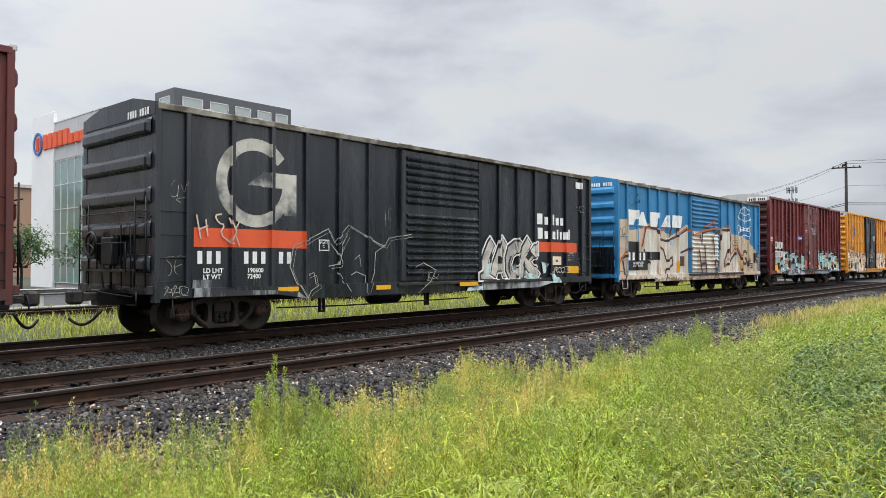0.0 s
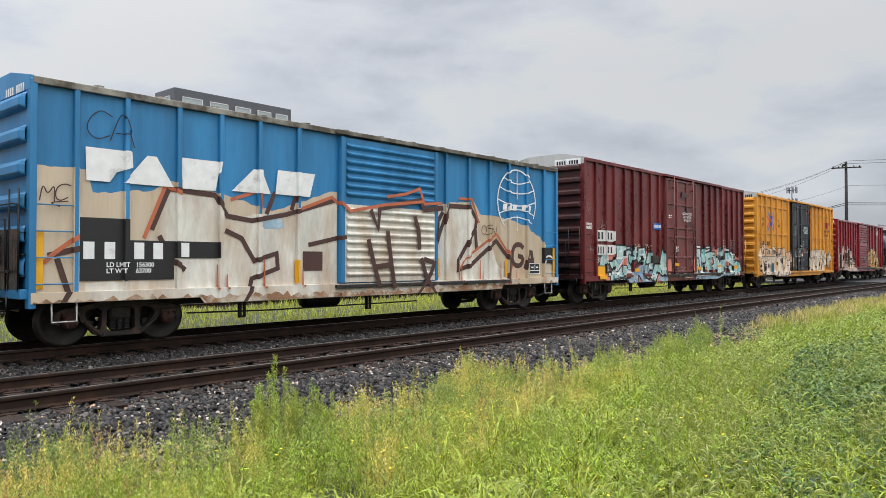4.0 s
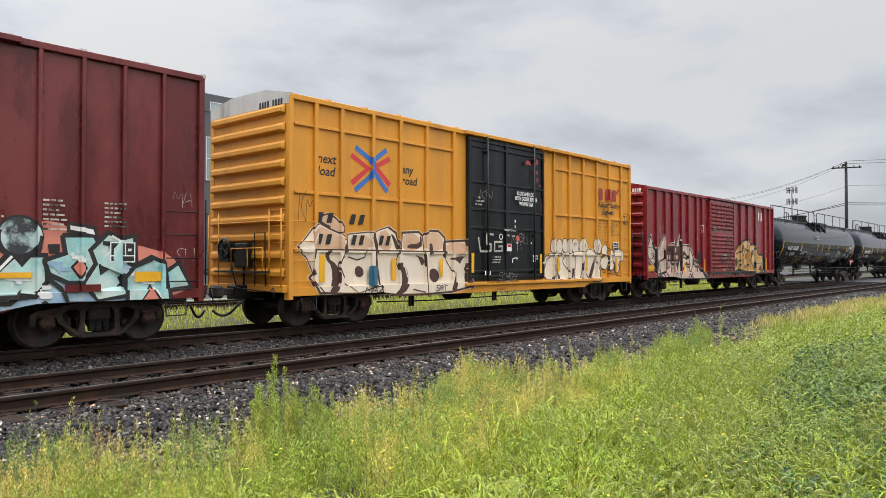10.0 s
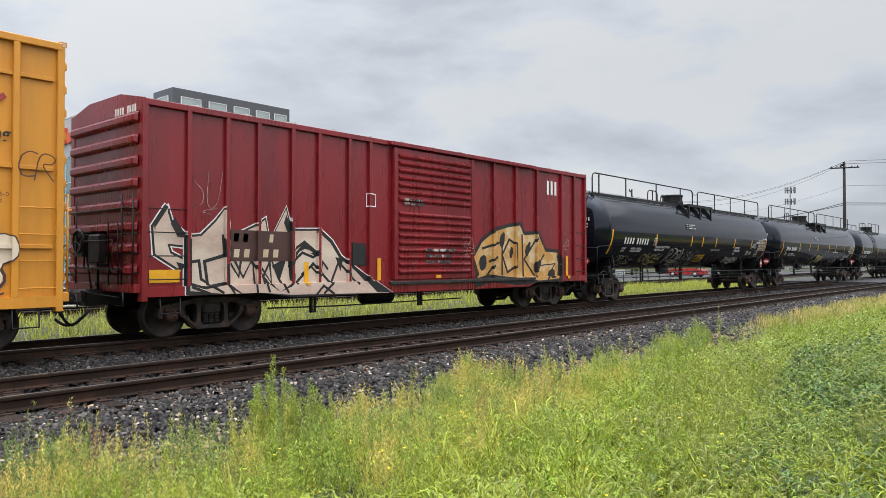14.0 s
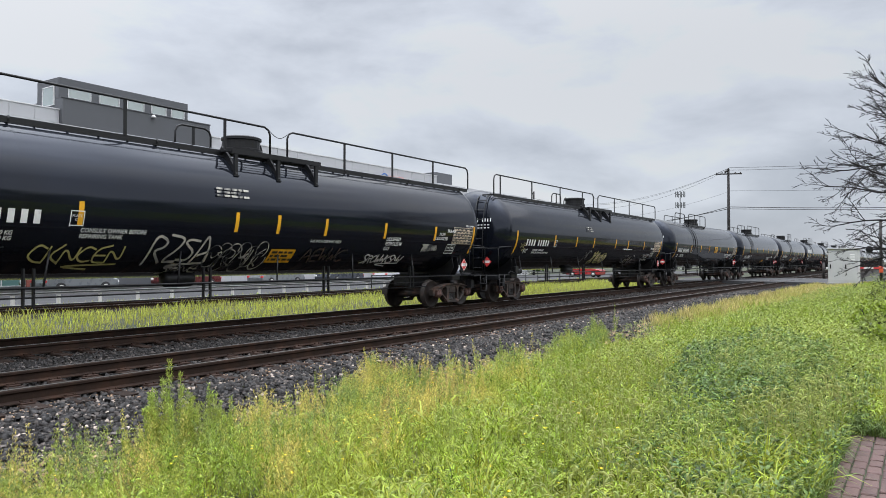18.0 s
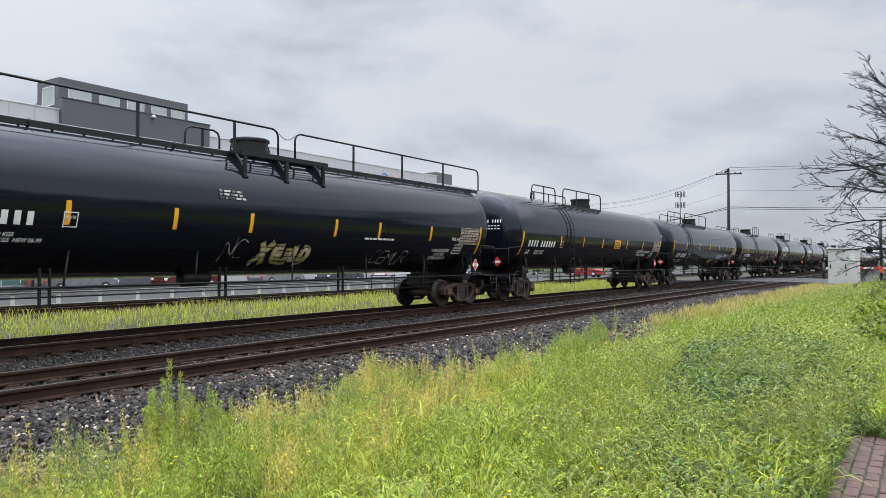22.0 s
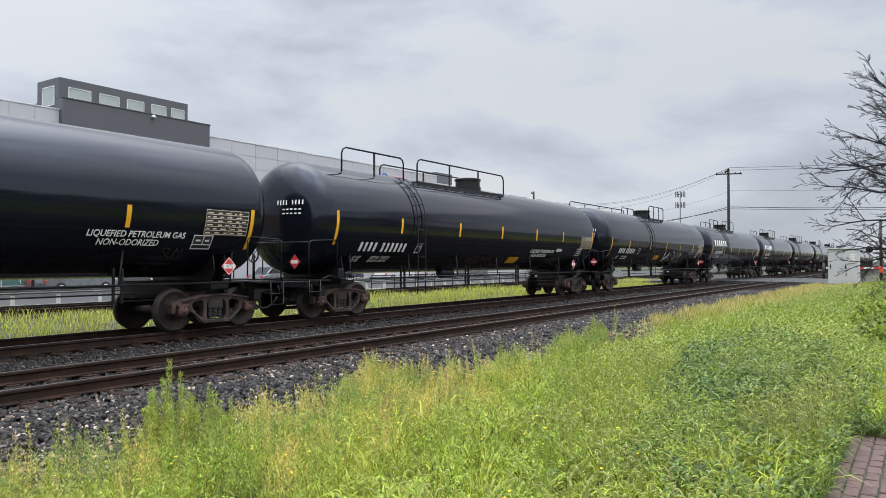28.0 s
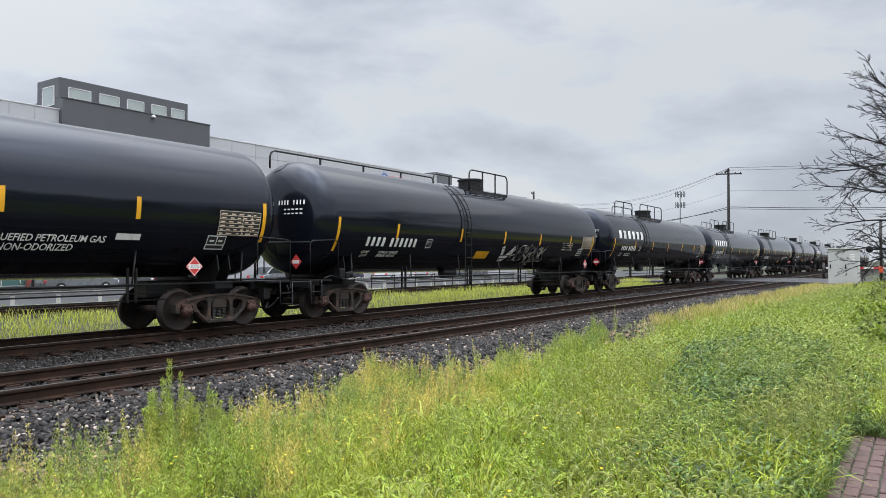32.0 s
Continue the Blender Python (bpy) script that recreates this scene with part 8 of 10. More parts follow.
s.figure(((10.72, 2.23), (10.97, 1.97), (10.89, 1.82), (10.94, 1.45), (11.03, 1.1), (10.81, 1.04), (10.67, 1.25), (10.49, 1.25), (10.39, 1.06), (10.18, 1.15), (10.27, 1.51), (10.46, 1.84), (10.6, 2.09)), "letter_bone", "ink", 0.07, "spray_white", 0.17)
s.figure(((11.55, 2.15), (11.69, 2.09), (11.5, 1.8), (11.27, 1.68), (11.14, 1.44), (11.19, 1.22), (11.34, 1.19), (11.5, 1.37), (11.52, 1.15), (11.38, 0.99), (11.06, 0.99), (10.89, 1.23), (10.87, 1.63), (11.02, 1.98), (11.34, 2.14)), "letter_bone", "ink", 0.07, "spray_white", 0.17)
s.figure(((12.01, 2.26), (12.22, 2.05), (12.12, 1.92), (11.85, 1.72), (12.19, 1.84), (12.47, 2.08), (12.59, 2.08), (12.59, 1.74), (12.17, 1.52), (12.65, 1.13), (12.55, 1), (12.28, 1.01), (11.87, 1.34), (11.82, 0.99), (11.57, 0.98), (11.59, 1.44), (11.72, 1.96)), "letter_bone", "ink", 0.07, "spray_white", 0.17)
s.each("graffiti_shade", [[(10.23, 1.87), (10.13, 1.6), (10.08, 1.27), (10.17, 1.39), (10.25, 1.68)], [(11.13, 1.68), (11.01, 1.44), (11.05, 1.19), (11.15, 1.1), (11.1, 1.44), (11.21, 1.68)], [(10.52, 1.68), (10.66, 1.6), (10.63, 1.45), (10.5, 1.45)], [(11.85, 1.57), (11.79, 1.38), (11.93, 1.18), (11.91, 1.44)], [(12.15, 1.9), (11.93, 1.64), (12.08, 1.54), (12.43, 1.81)], [(10.72, 2.06), (10.64, 1.81), (10.72, 1.45), (10.8, 1.85)]], "ink", "dark inner shading of the letters")
s.each("aqua_patch", [[(12.8, 1.51), (13.22, 1.44), (13.05, 1.16), (12.92, 1.13)], [(13.3, 1.12), (13.57, 1.12), (13.86, 0.86), (13.84, 0.68), (13.35, 0.68)], [(9.96, 1.42), (10.2, 1.48), (10.11, 1.09), (9.9, 1.07)], [(11.22, 1.32), (11.41, 1.51), (11.41, 1.22), (11.27, 1.16)], [(11.85, 1.15), (12.31, 1.14), (12.55, 0.97), (11.89, 0.97)], [(8.93, 0.79), (9.6, 0.82), (9.6, 0.64), (8.87, 0.64)]], "spray_mint", "aqua spray below the lettering")
s.each("pink_tag", [ribbon(smooth_line(list(q), 1), 0.032) for q in (((0.84, 2.42), (0.93, 1.97)), ((1.04, 2.33), (1.08, 2.02)), ((0.89, 2.14), (1.08, 2.22)), ((1.38, 2.46), (1.23, 2.43), (1.32, 2.28), (1.46, 2.25), (1.34, 2.07), (1.62, 1.87)), ((1.56, 2.39), (1.8, 1.83)), ((1.8, 2.35), (1.57, 1.91)),)], "spray_blush", "pink scrawled tag over the stripe")
s.put("worn_sill_patch", [[(0.77, 1.16), (1.26, 1.15), (1.47, 0.94), (2.58, 0.91), (3.23, 0.85), (3.48, 0.66), (1.93, 0.7), (1.75, 0.64), (1.47, 0.77), (0.74, 0.77)]], "scuff", "scuffed pale paint along the sill")
for k, (a, b, c, d) in enumerate(((0.18, 0.55, 1.2, 1.65), (0.15, 0.62, 0.85, 1.08), (0.28, 0.6, 2.7, 3.1), (5.9, 6.1, 2.2, 2.9), (6.9, 7.7, 1.05, 1.35), (14.95, 15.4, 1.15, 1.7), (14.9, 15.3, 3.15, 3.45))):
    s.scribble(a, b, c, d, 30 + k, "worn_white", 0.008, 12)

# blue boxcar: buffed tan and white lower side, brown lines, globe emblem
s = Side(blue_car, blue_posts)
LAB_TAN, LAB_WHITE = "tan buffed paint over the blue", "white buffed paint streaked with rust"
s.field("tan_buff", ((0.02, 3.10), (0.93, 3.12), (0.96, 2.70), (2.15, 2.84), (2.43, 3.05), (3.47, 2.88), (4.76, 2.58), (6.38, 3.13), (6.52, 3.12)), "spray_tan", LAB_TAN, ragged=0.02)
s.field("tan_buff", ((9.93, 3.05), (11.54, 3.22), (11.86, 2.86), (13.49, 2.75), (14.9, 2.30), (15.83, 1.2)), "spray_tan", LAB_TAN, ragged=0.02, seed=4)
s.field("white_buff", ((1.75, 1.3), (2.43, 2.83), (3.47, 2.78), (3.7, 2.39), (5.82, 2.73), (6.52, 2.9)), "buff", LAB_WHITE, seed=2)
s.field("white_buff", ((9.93, 2.92), (11.54, 3.05), (12.3, 2.3), (12.63, 1.4), (13.48, 1.1), (15.8, 1.0)), "buff", LAB_WHITE, seed=5)
s.field("white_buff", ((0.9, 1.15), (1.9, 1.2)), "buff", LAB_WHITE, seed=3)
s.field("rust_edge", ((0.05, 0.88), (3.2, 0.86), (6.4, 0.80), (9.9, 0.84), (12.6, 0.90), (15.8, 0.86)), "sill_rust", "rust along the lower edge", ragged=0.07, seed=7)
s.put("aqua_tint", [blob(4.5, 5.0, 2.2, 2.5, 11)], "spray_ice")
s.put("tan_cloud", [smooth_closed(((11.71, 2.79), (12.27, 2.86), (13, 2.82), (13.2, 2.64), (13.2, 1.94), (12.58, 2.35), (11.79, 1.91)))], "spray_tan", "tan spray cloud over the blue")
s.put("tan_cloud", [smooth_closed(((13.39, 2.21), (13.42, 2.55), (13.78, 2.65), (14.26, 2.62), (14.45, 2.38), (14.38, 2.05), (15.11, 1.99), (15.11, 1.11), (14.63, 0.75), (13.45, 0.79), (13.33, 1.5)))], "spray_tan", "tan spray cloud over the blue")
s.each("brown_line", [ribbon(q, 0.10) for q in (((0.32, 1.62), (0.79, 1.74)), ((0.45, 1.54), (0.62, 1), (0.53, 0.77)), ((2.09, 2.13), (2.41, 2.89), (3.38, 2.83), (3.66, 2.43), (4.23, 2.36), (5.09, 2.53), (6.45, 2.92)), ((2.24, 1.97), (2.49, 1.54), (2.73, 1.37)), ((3.64, 2.13), (3.99, 1.99), (4.29, 1.53), (4.85, 1.69), (4.88, 1.37), (4.23, 1.16), (4.17, 0.9), (4.05, 0.67)), ((5.72, 1.89), (6.65, 2.08)), ((4.79, 2.97), (4.6, 2.54)), ((5.51, 3.41), (5.24, 2.66)),)], "spray_brown", "dark brown spray lines")
s.each("brown_line", [ribbon(q, 0.13) for q in (((7.45, 2.72), (7.68, 2.3), (7.72, 2.8), (9.19, 3.09), (9.32, 2.85), (10.2, 2.95)), ((7.37, 2.01), (7.56, 1.38), (7.73, 0.95)), ((8, 2.23), (8.12, 1.5), (8.24, 0.88)), ((7.56, 1.38), (8.11, 1.44)), ((8.97, 2.63), (9.1, 2.32), (9.13, 1.86)), ((9.22, 1.57), (9.35, 1.22), (9.73, 0.62)), ((9.15, 0.65), (9.57, 1.21), (9.71, 1.47), (9.33, 1.57)), ((10.19, 2.82), (9.95, 2.51), (9.89, 2.15), (10, 2.04), (10.11, 2.33), (10.46, 3.03), (11.37, 3.04), (11.67, 2.71), (11.6, 2.43), (10.86, 1.54), (10.85, 1.28), (11.42, 1.42), (12.58, 2.12), (13.25, 1.57), (13.18, 0.89)), ((11.6, 2.43), (11.66, 1.91)),)], "spray_brown", "dark brown spray lines")
s.each("rust_line", [ribbon(q, 0.075) for q in (((0.24, 1.5), (0.4, 1.66), (0.78, 1.95)), ((1.94, 1.96), (2.35, 2.95), (2.64, 2.82)), ((5.51, 2.68), (6.36, 2.99), (6.8, 2.69), (7.91, 2.9), (9.3, 3.06)), ((3.75, 2.77), (4.41, 3), (4.47, 2.63)), ((7.99, 3.1), (8.61, 3.21), (9.14, 3.38), (9.32, 3), (10.16, 3.08)), ((10.9, 3.26), (11.46, 3.26), (11.77, 2.63)), ((10.95, 1.34), (11.23, 1.66), (11.06, 1.5), (11.47, 1.76), (12.6, 2.32), (13.2, 1.76), (13.39, 1.41), (13.12, 0.7)),)], "spray_rust", "orange-brown spray lines")
s.put("brown_patch", [rect(5.54, 6.09, 1.31, 1.74)], "spray_brown")
s.each("dark_letter", [ribbon(smooth_line(list(q), 1), 0.15) for q in (((13.93, 1.95), (13.79, 2.04), (13.5, 2.01), (13.37, 1.76), (13.39, 1.5), (13.62, 1.36), (13.88, 1.43), (13.95, 1.63), (13.72, 1.68)), ((14.05, 1.32), (14.36, 1.96), (14.53, 1.26)), ((14.14, 1.54), (14.5, 1.54)),)], "spray_brown", "dark brown sprayed letters")
s.put("black_patch", [rect(14.98, 15.80, 1.45, 1.95)], "ink", "black patch at the car end")
s.put("white_swoop", [ribbon(arc(15.4, 1.35, 0.34, 20, 160, 10), 0.06)], "spray_white")
s.put("mark_panel", [rect(0.79, 2.52, 1.18, 1.9), rect(0.79, 1.64, 1.9, 2.28), rect(2.52, 3.47, 1.58, 1.9)], "ink")
s.marks(0.86, 1.97, 0.74, 0.24, 3)
s.marks(0.86, 1.56, 0.72, 0.30, 2)
s.marks(1.75, 1.56, 0.72, 0.30, 2)
s.marks(2.62, 1.60, 0.4, 0.27, 1)
s.text("load_text", "LD LMT\nLT WT", 0.115, 1.25, 1.42, "white_paint", 0.003)
s.text("weight_text", "156300\n63700", 0.115, 1.78, 1.42, "white_paint", 0.003)
# the name across the side, as slanted plain shapes
s.each("name_shape", [[(0.90, 2.92), (1.30, 2.92), (1.42, 3.10), (1.72, 3.22), (1.70, 3.50), (0.88, 3.50)], [(1.54, 2.92), (2.50, 2.92), (2.16, 3.46), (1.98, 3.46)], [(2.64, 2.91), (3.38, 2.91), (3.50, 3.50), (2.66, 3.50)], [(3.74, 2.94), (4.68, 2.94), (4.46, 3.43), (4.26, 3.43)], [(4.80, 2.95), (5.72, 2.95), (5.86, 3.47), (4.86, 3.47)]], "white_paint", "white slanted name shapes")
globe = stroke(arc(13.62, 3.32, 0.98, -28, 228, 48), 0.042)
for dz, sp in ((0.72, 0.68), (0.42, 0.90), (0.05, 0.98), (-0.38, 0.92), (-0.62, 0.78)):
    globe += stroke([(13.62 + sp * k / 8, 3.32 + dz - 0.16 * (1 - (k / 8) ** 2) * (1 if dz > 0 else -1)) for k in range(-8, 9)], 0.034)
globe += stroke([(13.62, 3.42), (13.62, 4.3)], 0.034) + stroke([(13.62, 2.45), (13.62, 2.9)], 0.034)
s.put("globe_emblem", globe, "white_paint", "white outlined globe emblem")
s.each("name_shape", [[(x, 3.06), (x + 0.20, 3.06), (x + 0.25, 3.24), (x + 0.04, 3.24)] for x in (12.88, 13.12, 13.38, 13.85, 14.12)], "white_paint", "white slanted name shapes")
s.boxed_plate(14.27, 1.12, 0.56, 0.34)
s.reflectors(((0.10, 0.22, 1.06, 2.02), (12.98, 13.10, 1.06, 1.58), (15.58, 15.70, 1.03, 1.94), (5.3, 5.4, 1.05, 1.55), (9.98, 10.06, 1.1, 1.6)))
s.scribble(11.85, 12.55, 2.25, 2.6, 44, "spray_brown", 0.02, 16)
s.scribble(0.15, 0.6, 2.5, 2.85, 45, "spray_brown", 0.02, 10)
s.scribble(0.85, 1.7, 3.55, 4.2, 46, "ink", 0.02, 26)
s.each("rust_streak", [[(x, 0.96), (x + 0.05, 0.96), (x + 0.035, 0.96 + h), (x + 0.01, 0.96 + h)] for x, h in ((3.4, 0.5), (3.62, 0.3), (4.5, 0.6), (5.5, 0.4), (10.85, 0.7), (10.95, 0.4), (11.78, 0.6), (11.9, 0.3), (12.75, 0.5), (13.55, 0.3))], "spray_rust", "rust streaks down the posts")

# oxide red boxcar: two aqua pieces, mark plates, door text
s = Side(red_car, red_posts)
s.each("coral_cloud", [smooth_closed(q) for q in [[(1.09, 1.37), (1.13, 1.53), (1.59, 1.81), (1.85, 1.75), (2.23, 1.94), (2.39, 1.92), (2.42, 1.63), (2.08, 1.4), (1.82, 1.09), (1.78, 0.78), (1.31, 0.8), (1.09, 1.09)], [(4.07, 2.01), (4.14, 2.12), (4.33, 2.11), (4.36, 2)], [(4.58, 1.96), (4.95, 1.95), (4.95, 1.75), (4.66, 1.79)], [(5.46, 1.47), (5.91, 1.49), (5.91, 1.37), (5.51, 1.34)], [(9.25, 1.51), (9.51, 1.81), (9.7, 2.08), (10.6, 1.99), (11.32, 2.09), (11.51, 2.01), (12.22, 2.09), (13.04, 2.21), (13.29, 2.15), (13.6, 1.97), (15.03, 1.73), (15.36, 1.51), (15.64, 1.01), (14.83, 0.78), (9.26, 0.82)], [(6.62, 1.6), (6.88, 1.64), (7.03, 1.47), (6.97, 0.94), (6.66, 0.9)]]], "spray_coral", "coral spray behind the lettering")
s.each("ice_band", [[(1.82, 0.68), (1.82, 1.09), (2.08, 1.25), (2.44, 1.11), (2.89, 1.38), (3.51, 1.05), (4.41, 1.38), (5.24, 1.36), (5.91, 1.19), (5.92, 0.57), (3.33, 0.67), (2.4, 0.66)], [(5.35, 1.14), (5.65, 1.39), (6.1, 1.41), (6.63, 0.95), (6.64, 0.62), (5.35, 0.65)], [(9.59, 0.92), (9.75, 1.14), (11.32, 0.98), (12.09, 1.13), (12.19, 1.38), (12.82, 1.6), (13.96, 1.37), (15.1, 1.17), (15.16, 0.78), (13.96, 0.72), (13.04, 0.68), (10.96, 0.69), (10.19, 0.64), (9.63, 0.69)]], "spray_ice", "pale blue lower parts of the lettering")
for q in [[(1.14, 1.37), (1.3, 1.69), (1.48, 2), (1.59, 1.7), (1.68, 1.36)], [(1.59, 1.39), (1.78, 1.38), (1.8, 1.14), (1.59, 1.13)], [(1.82, 1.09), (2.05, 1.08), (2.07, 0.67), (1.82, 0.69)], [(2.41, 2.09), (3, 2.09), (3, 1.73), (2.72, 1.44), (2.44, 1.11), (2.4, 0.9), (2.08, 0.89), (2.08, 1.25), (2.2, 1.38), (2.44, 1.7)], [(1.74, 1.48), (2.08, 1.49), (2.31, 1.74), (2.36, 1.63), (2.2, 1.38), (2.09, 1.25), (1.83, 1.41)], [(3.06, 2.03), (3.46, 2.06), (3.37, 1.78), (3.62, 1.7), (3.71, 2.07), (4.06, 2.08), (4.1, 1.62), (3.64, 1.57), (3.51, 1.39), (3.56, 1.21), (3.29, 1.21), (3.06, 1.43), (3.01, 1.75)], [(2.4, 1.07), (2.87, 1.38), (3.51, 1.05), (3.33, 0.94), (2.94, 0.92), (2.48, 0.88)], [(4.11, 1.98), (4.69, 2.04), (4.79, 1.82), (4.95, 1.49), (4.71, 1.42), (4.66, 1.06), (4.49, 1.06), (4.56, 1.43), (4.46, 1.51), (4.16, 1.47), (4.07, 1.68)], [(5.05, 1.86), (5.4, 1.87), (5.43, 1.38), (5.03, 1.1), (5.04, 1.29), (5.19, 1.47), (4.92, 1.42), (4.84, 1.49)], [(5.35, 0.98), (5.65, 1.39), (6.07, 1.38), (6.4, 1), (6.13, 0.96), (5.81, 1.14), (5.5, 0.67), (5.35, 0.67)], [(6.09, 1.38), (6.34, 2.01), (6.48, 1.79), (6.51, 0.95), (6.32, 1.04)], [(9.59, 1.64), (9.76, 2.1), (10.22, 2.1), (10.35, 1.86), (10.39, 1.65), (10.5, 1.47), (10.4, 1.12), (10.31, 1.05), (10.19, 1.47), (10.04, 1.67), (9.76, 1.63), (9.63, 1.57)], [(9.72, 1.57), (10.04, 1.65), (10.19, 1.47), (10.05, 1.13), (9.95, 0.92), (9.65, 0.92), (9.63, 1.08), (9.92, 1.34), (9.75, 1.36)], [(10.39, 2.04), (10.69, 2.09), (10.91, 1.75), (10.78, 1.59), (10.59, 1.43), (10.57, 1.2), (10.67, 0.92), (10.48, 0.92), (10.37, 1.12), (10.48, 1.47), (10.37, 1.83)], [(10.95, 1.86), (11.44, 1.95), (11.51, 1.64), (11.41, 1.43), (11.46, 0.93), (11.14, 0.96), (11.07, 1.29), (10.69, 1.16), (10.59, 1.37), (10.96, 1.57)], [(11.56, 1.91), (11.97, 1.94), (12.19, 1.38), (12.1, 1.06), (11.8, 1.09), (11.53, 1.26), (11.63, 1.37), (11.77, 1.32), (11.94, 1.41), (11.82, 1.72), (11.7, 1.74)], [(12.5, 1.62), (12.66, 1.42), (12.79, 1.58), (12.98, 1.58), (13.01, 1.2), (12.82, 0.98), (12.61, 1.01), (12.45, 0.88), (12.2, 0.89), (12.17, 1.13), (12.27, 1.38)], [(13.32, 1.92), (13.78, 1.93), (13.9, 1.7), (13.78, 1.47), (13.61, 1.19), (13.38, 1.19), (13.1, 1.33), (13.04, 1.51), (13.37, 1.63)], [(13.78, 1.7), (14.05, 1.98), (14.29, 1.89), (14.48, 1.94), (14.51, 1.51), (14.2, 1.23), (14.33, 0.94), (13.84, 0.86), (13.66, 1.14), (13.87, 1.47)], [(14.51, 1.39), (14.83, 1.56), (15.06, 1.46), (15.1, 1.12), (15.13, 0.8), (14.39, 0.82), (14.39, 1.23)], [(15.16, 1.31), (15.36, 1.44), (15.57, 1.06), (15.2, 1.02)]]:
    s.figure(q, "spray_aqua", "ink", 0.155)
for q in [[(9.74, 2.22), (10.27, 2.21), (10.26, 2.13), (9.73, 2.13)], [(10.93, 2.19), (11.39, 2.19), (11.37, 2.12), (10.94, 2.13)], [(10.91, 2.02), (11.39, 2.09), (11.39, 2.03), (10.91, 1.95)], [(13.4, 2.13), (13.78, 2.07), (13.81, 1.98), (13.4, 2.06)]]:
    s.figure(q, "spray_white", "ink", 0.12)
s.figure(arc(12.62, 1.91, 0.32, 0, 345, 22), "spray_mint", "ink", 0.09)
s.each("graffiti_spark", [[(2.44, 1.11), (2.72, 1.44), (3, 1.71), (3.12, 1.33), (2.83, 1.38)], [(1.48, 1.1), (1.59, 1.09), (1.59, 0.97), (1.74, 0.96), (1.74, 0.8), (1.4, 0.79), (1.32, 0.92)], [(3.97, 1.03), (4.24, 0.69), (3.98, 0.7)], [(2.4, 0.66), (2.69, 0.76), (2.67, 0.65)], [(1.83, 1.38), (1.96, 1.32), (1.85, 1.25)], [(5.81, 1.09), (5.55, 0.68), (6.05, 0.67)], [(10.07, 1.07), (10.19, 1.38), (10.31, 1.05)], [(13.43, 1.42), (13.56, 1.56), (13.67, 1.4), (13.56, 1.24)], [(14.64, 0.79), (14.8, 1.08), (14.96, 0.8)], [(10.72, 1.16), (11.05, 1.28), (11.07, 1.09), (10.78, 1.09)]], "spray_coral", "coral shapes inside the lettering")
s.each("graffiti_spark", [ribbon(q + q[:1], 0.04) for q in [[(2.44, 1.11), (2.72, 1.44), (3, 1.71), (3.12, 1.33), (2.83, 1.38)], [(1.48, 1.1), (1.59, 1.09), (1.59, 0.97), (1.74, 0.96), (1.74, 0.8), (1.4, 0.79), (1.32, 0.92)], [(3.97, 1.03), (4.24, 0.69), (3.98, 0.7)], [(2.4, 0.66), (2.69, 0.76), (2.67, 0.65)], [(1.83, 1.38), (1.96, 1.32), (1.85, 1.25)], [(5.81, 1.09), (5.55, 0.68), (6.05, 0.67)], [(10.07, 1.07), (10.19, 1.38), (10.31, 1.05)], [(13.43, 1.42), (13.56, 1.56), (13.67, 1.4), (13.56, 1.24)], [(14.64, 0.79), (14.8, 1.08), (14.96, 0.8)], [(10.72, 1.16), (11.05, 1.28), (11.07, 1.09), (10.78, 1.09)]]], "ink")
s.each("graffiti_shade", [[(4.31, 1.72), (4.56, 1.74), (4.54, 1.64), (4.34, 1.61)], [(3.53, 1.94), (3.62, 2.06), (3.7, 2.05), (3.61, 1.72), (3.42, 1.74)], [(2.61, 0.74), (2.94, 0.96), (3.33, 0.67), (3.07, 0.68), (2.92, 0.82)], [(1.68, 1.36), (1.85, 1.48), (1.97, 1.31), (1.93, 1.27), (1.81, 1.39)], [(2.04, 1.53), (2.12, 1.68), (2.24, 1.74), (2.24, 1.66), (2.14, 1.57)], [(9.7, 1.85), (9.82, 1.99), (9.96, 1.89)], [(10.47, 1.98), (10.58, 1.91), (10.52, 1.77), (10.44, 1.83)], [(13.87, 1.47), (14.17, 1.46), (13.9, 1.27)], [(13.04, 1.8), (13.23, 1.81), (13.23, 1.65), (13.07, 1.65)], [(12.45, 0.9), (12.66, 1.07), (12.61, 0.96), (12.96, 0.98), (12.72, 0.9)], [(11.53, 1.72), (11.63, 1.64), (11.63, 1.39), (11.55, 1.43)], [(9.97, 0.96), (10.07, 1.15), (10.11, 1.05), (10.44, 1.04), (10.19, 0.99)]], "ink", "black gaps between the letters")
bubbles = random.Random(17)
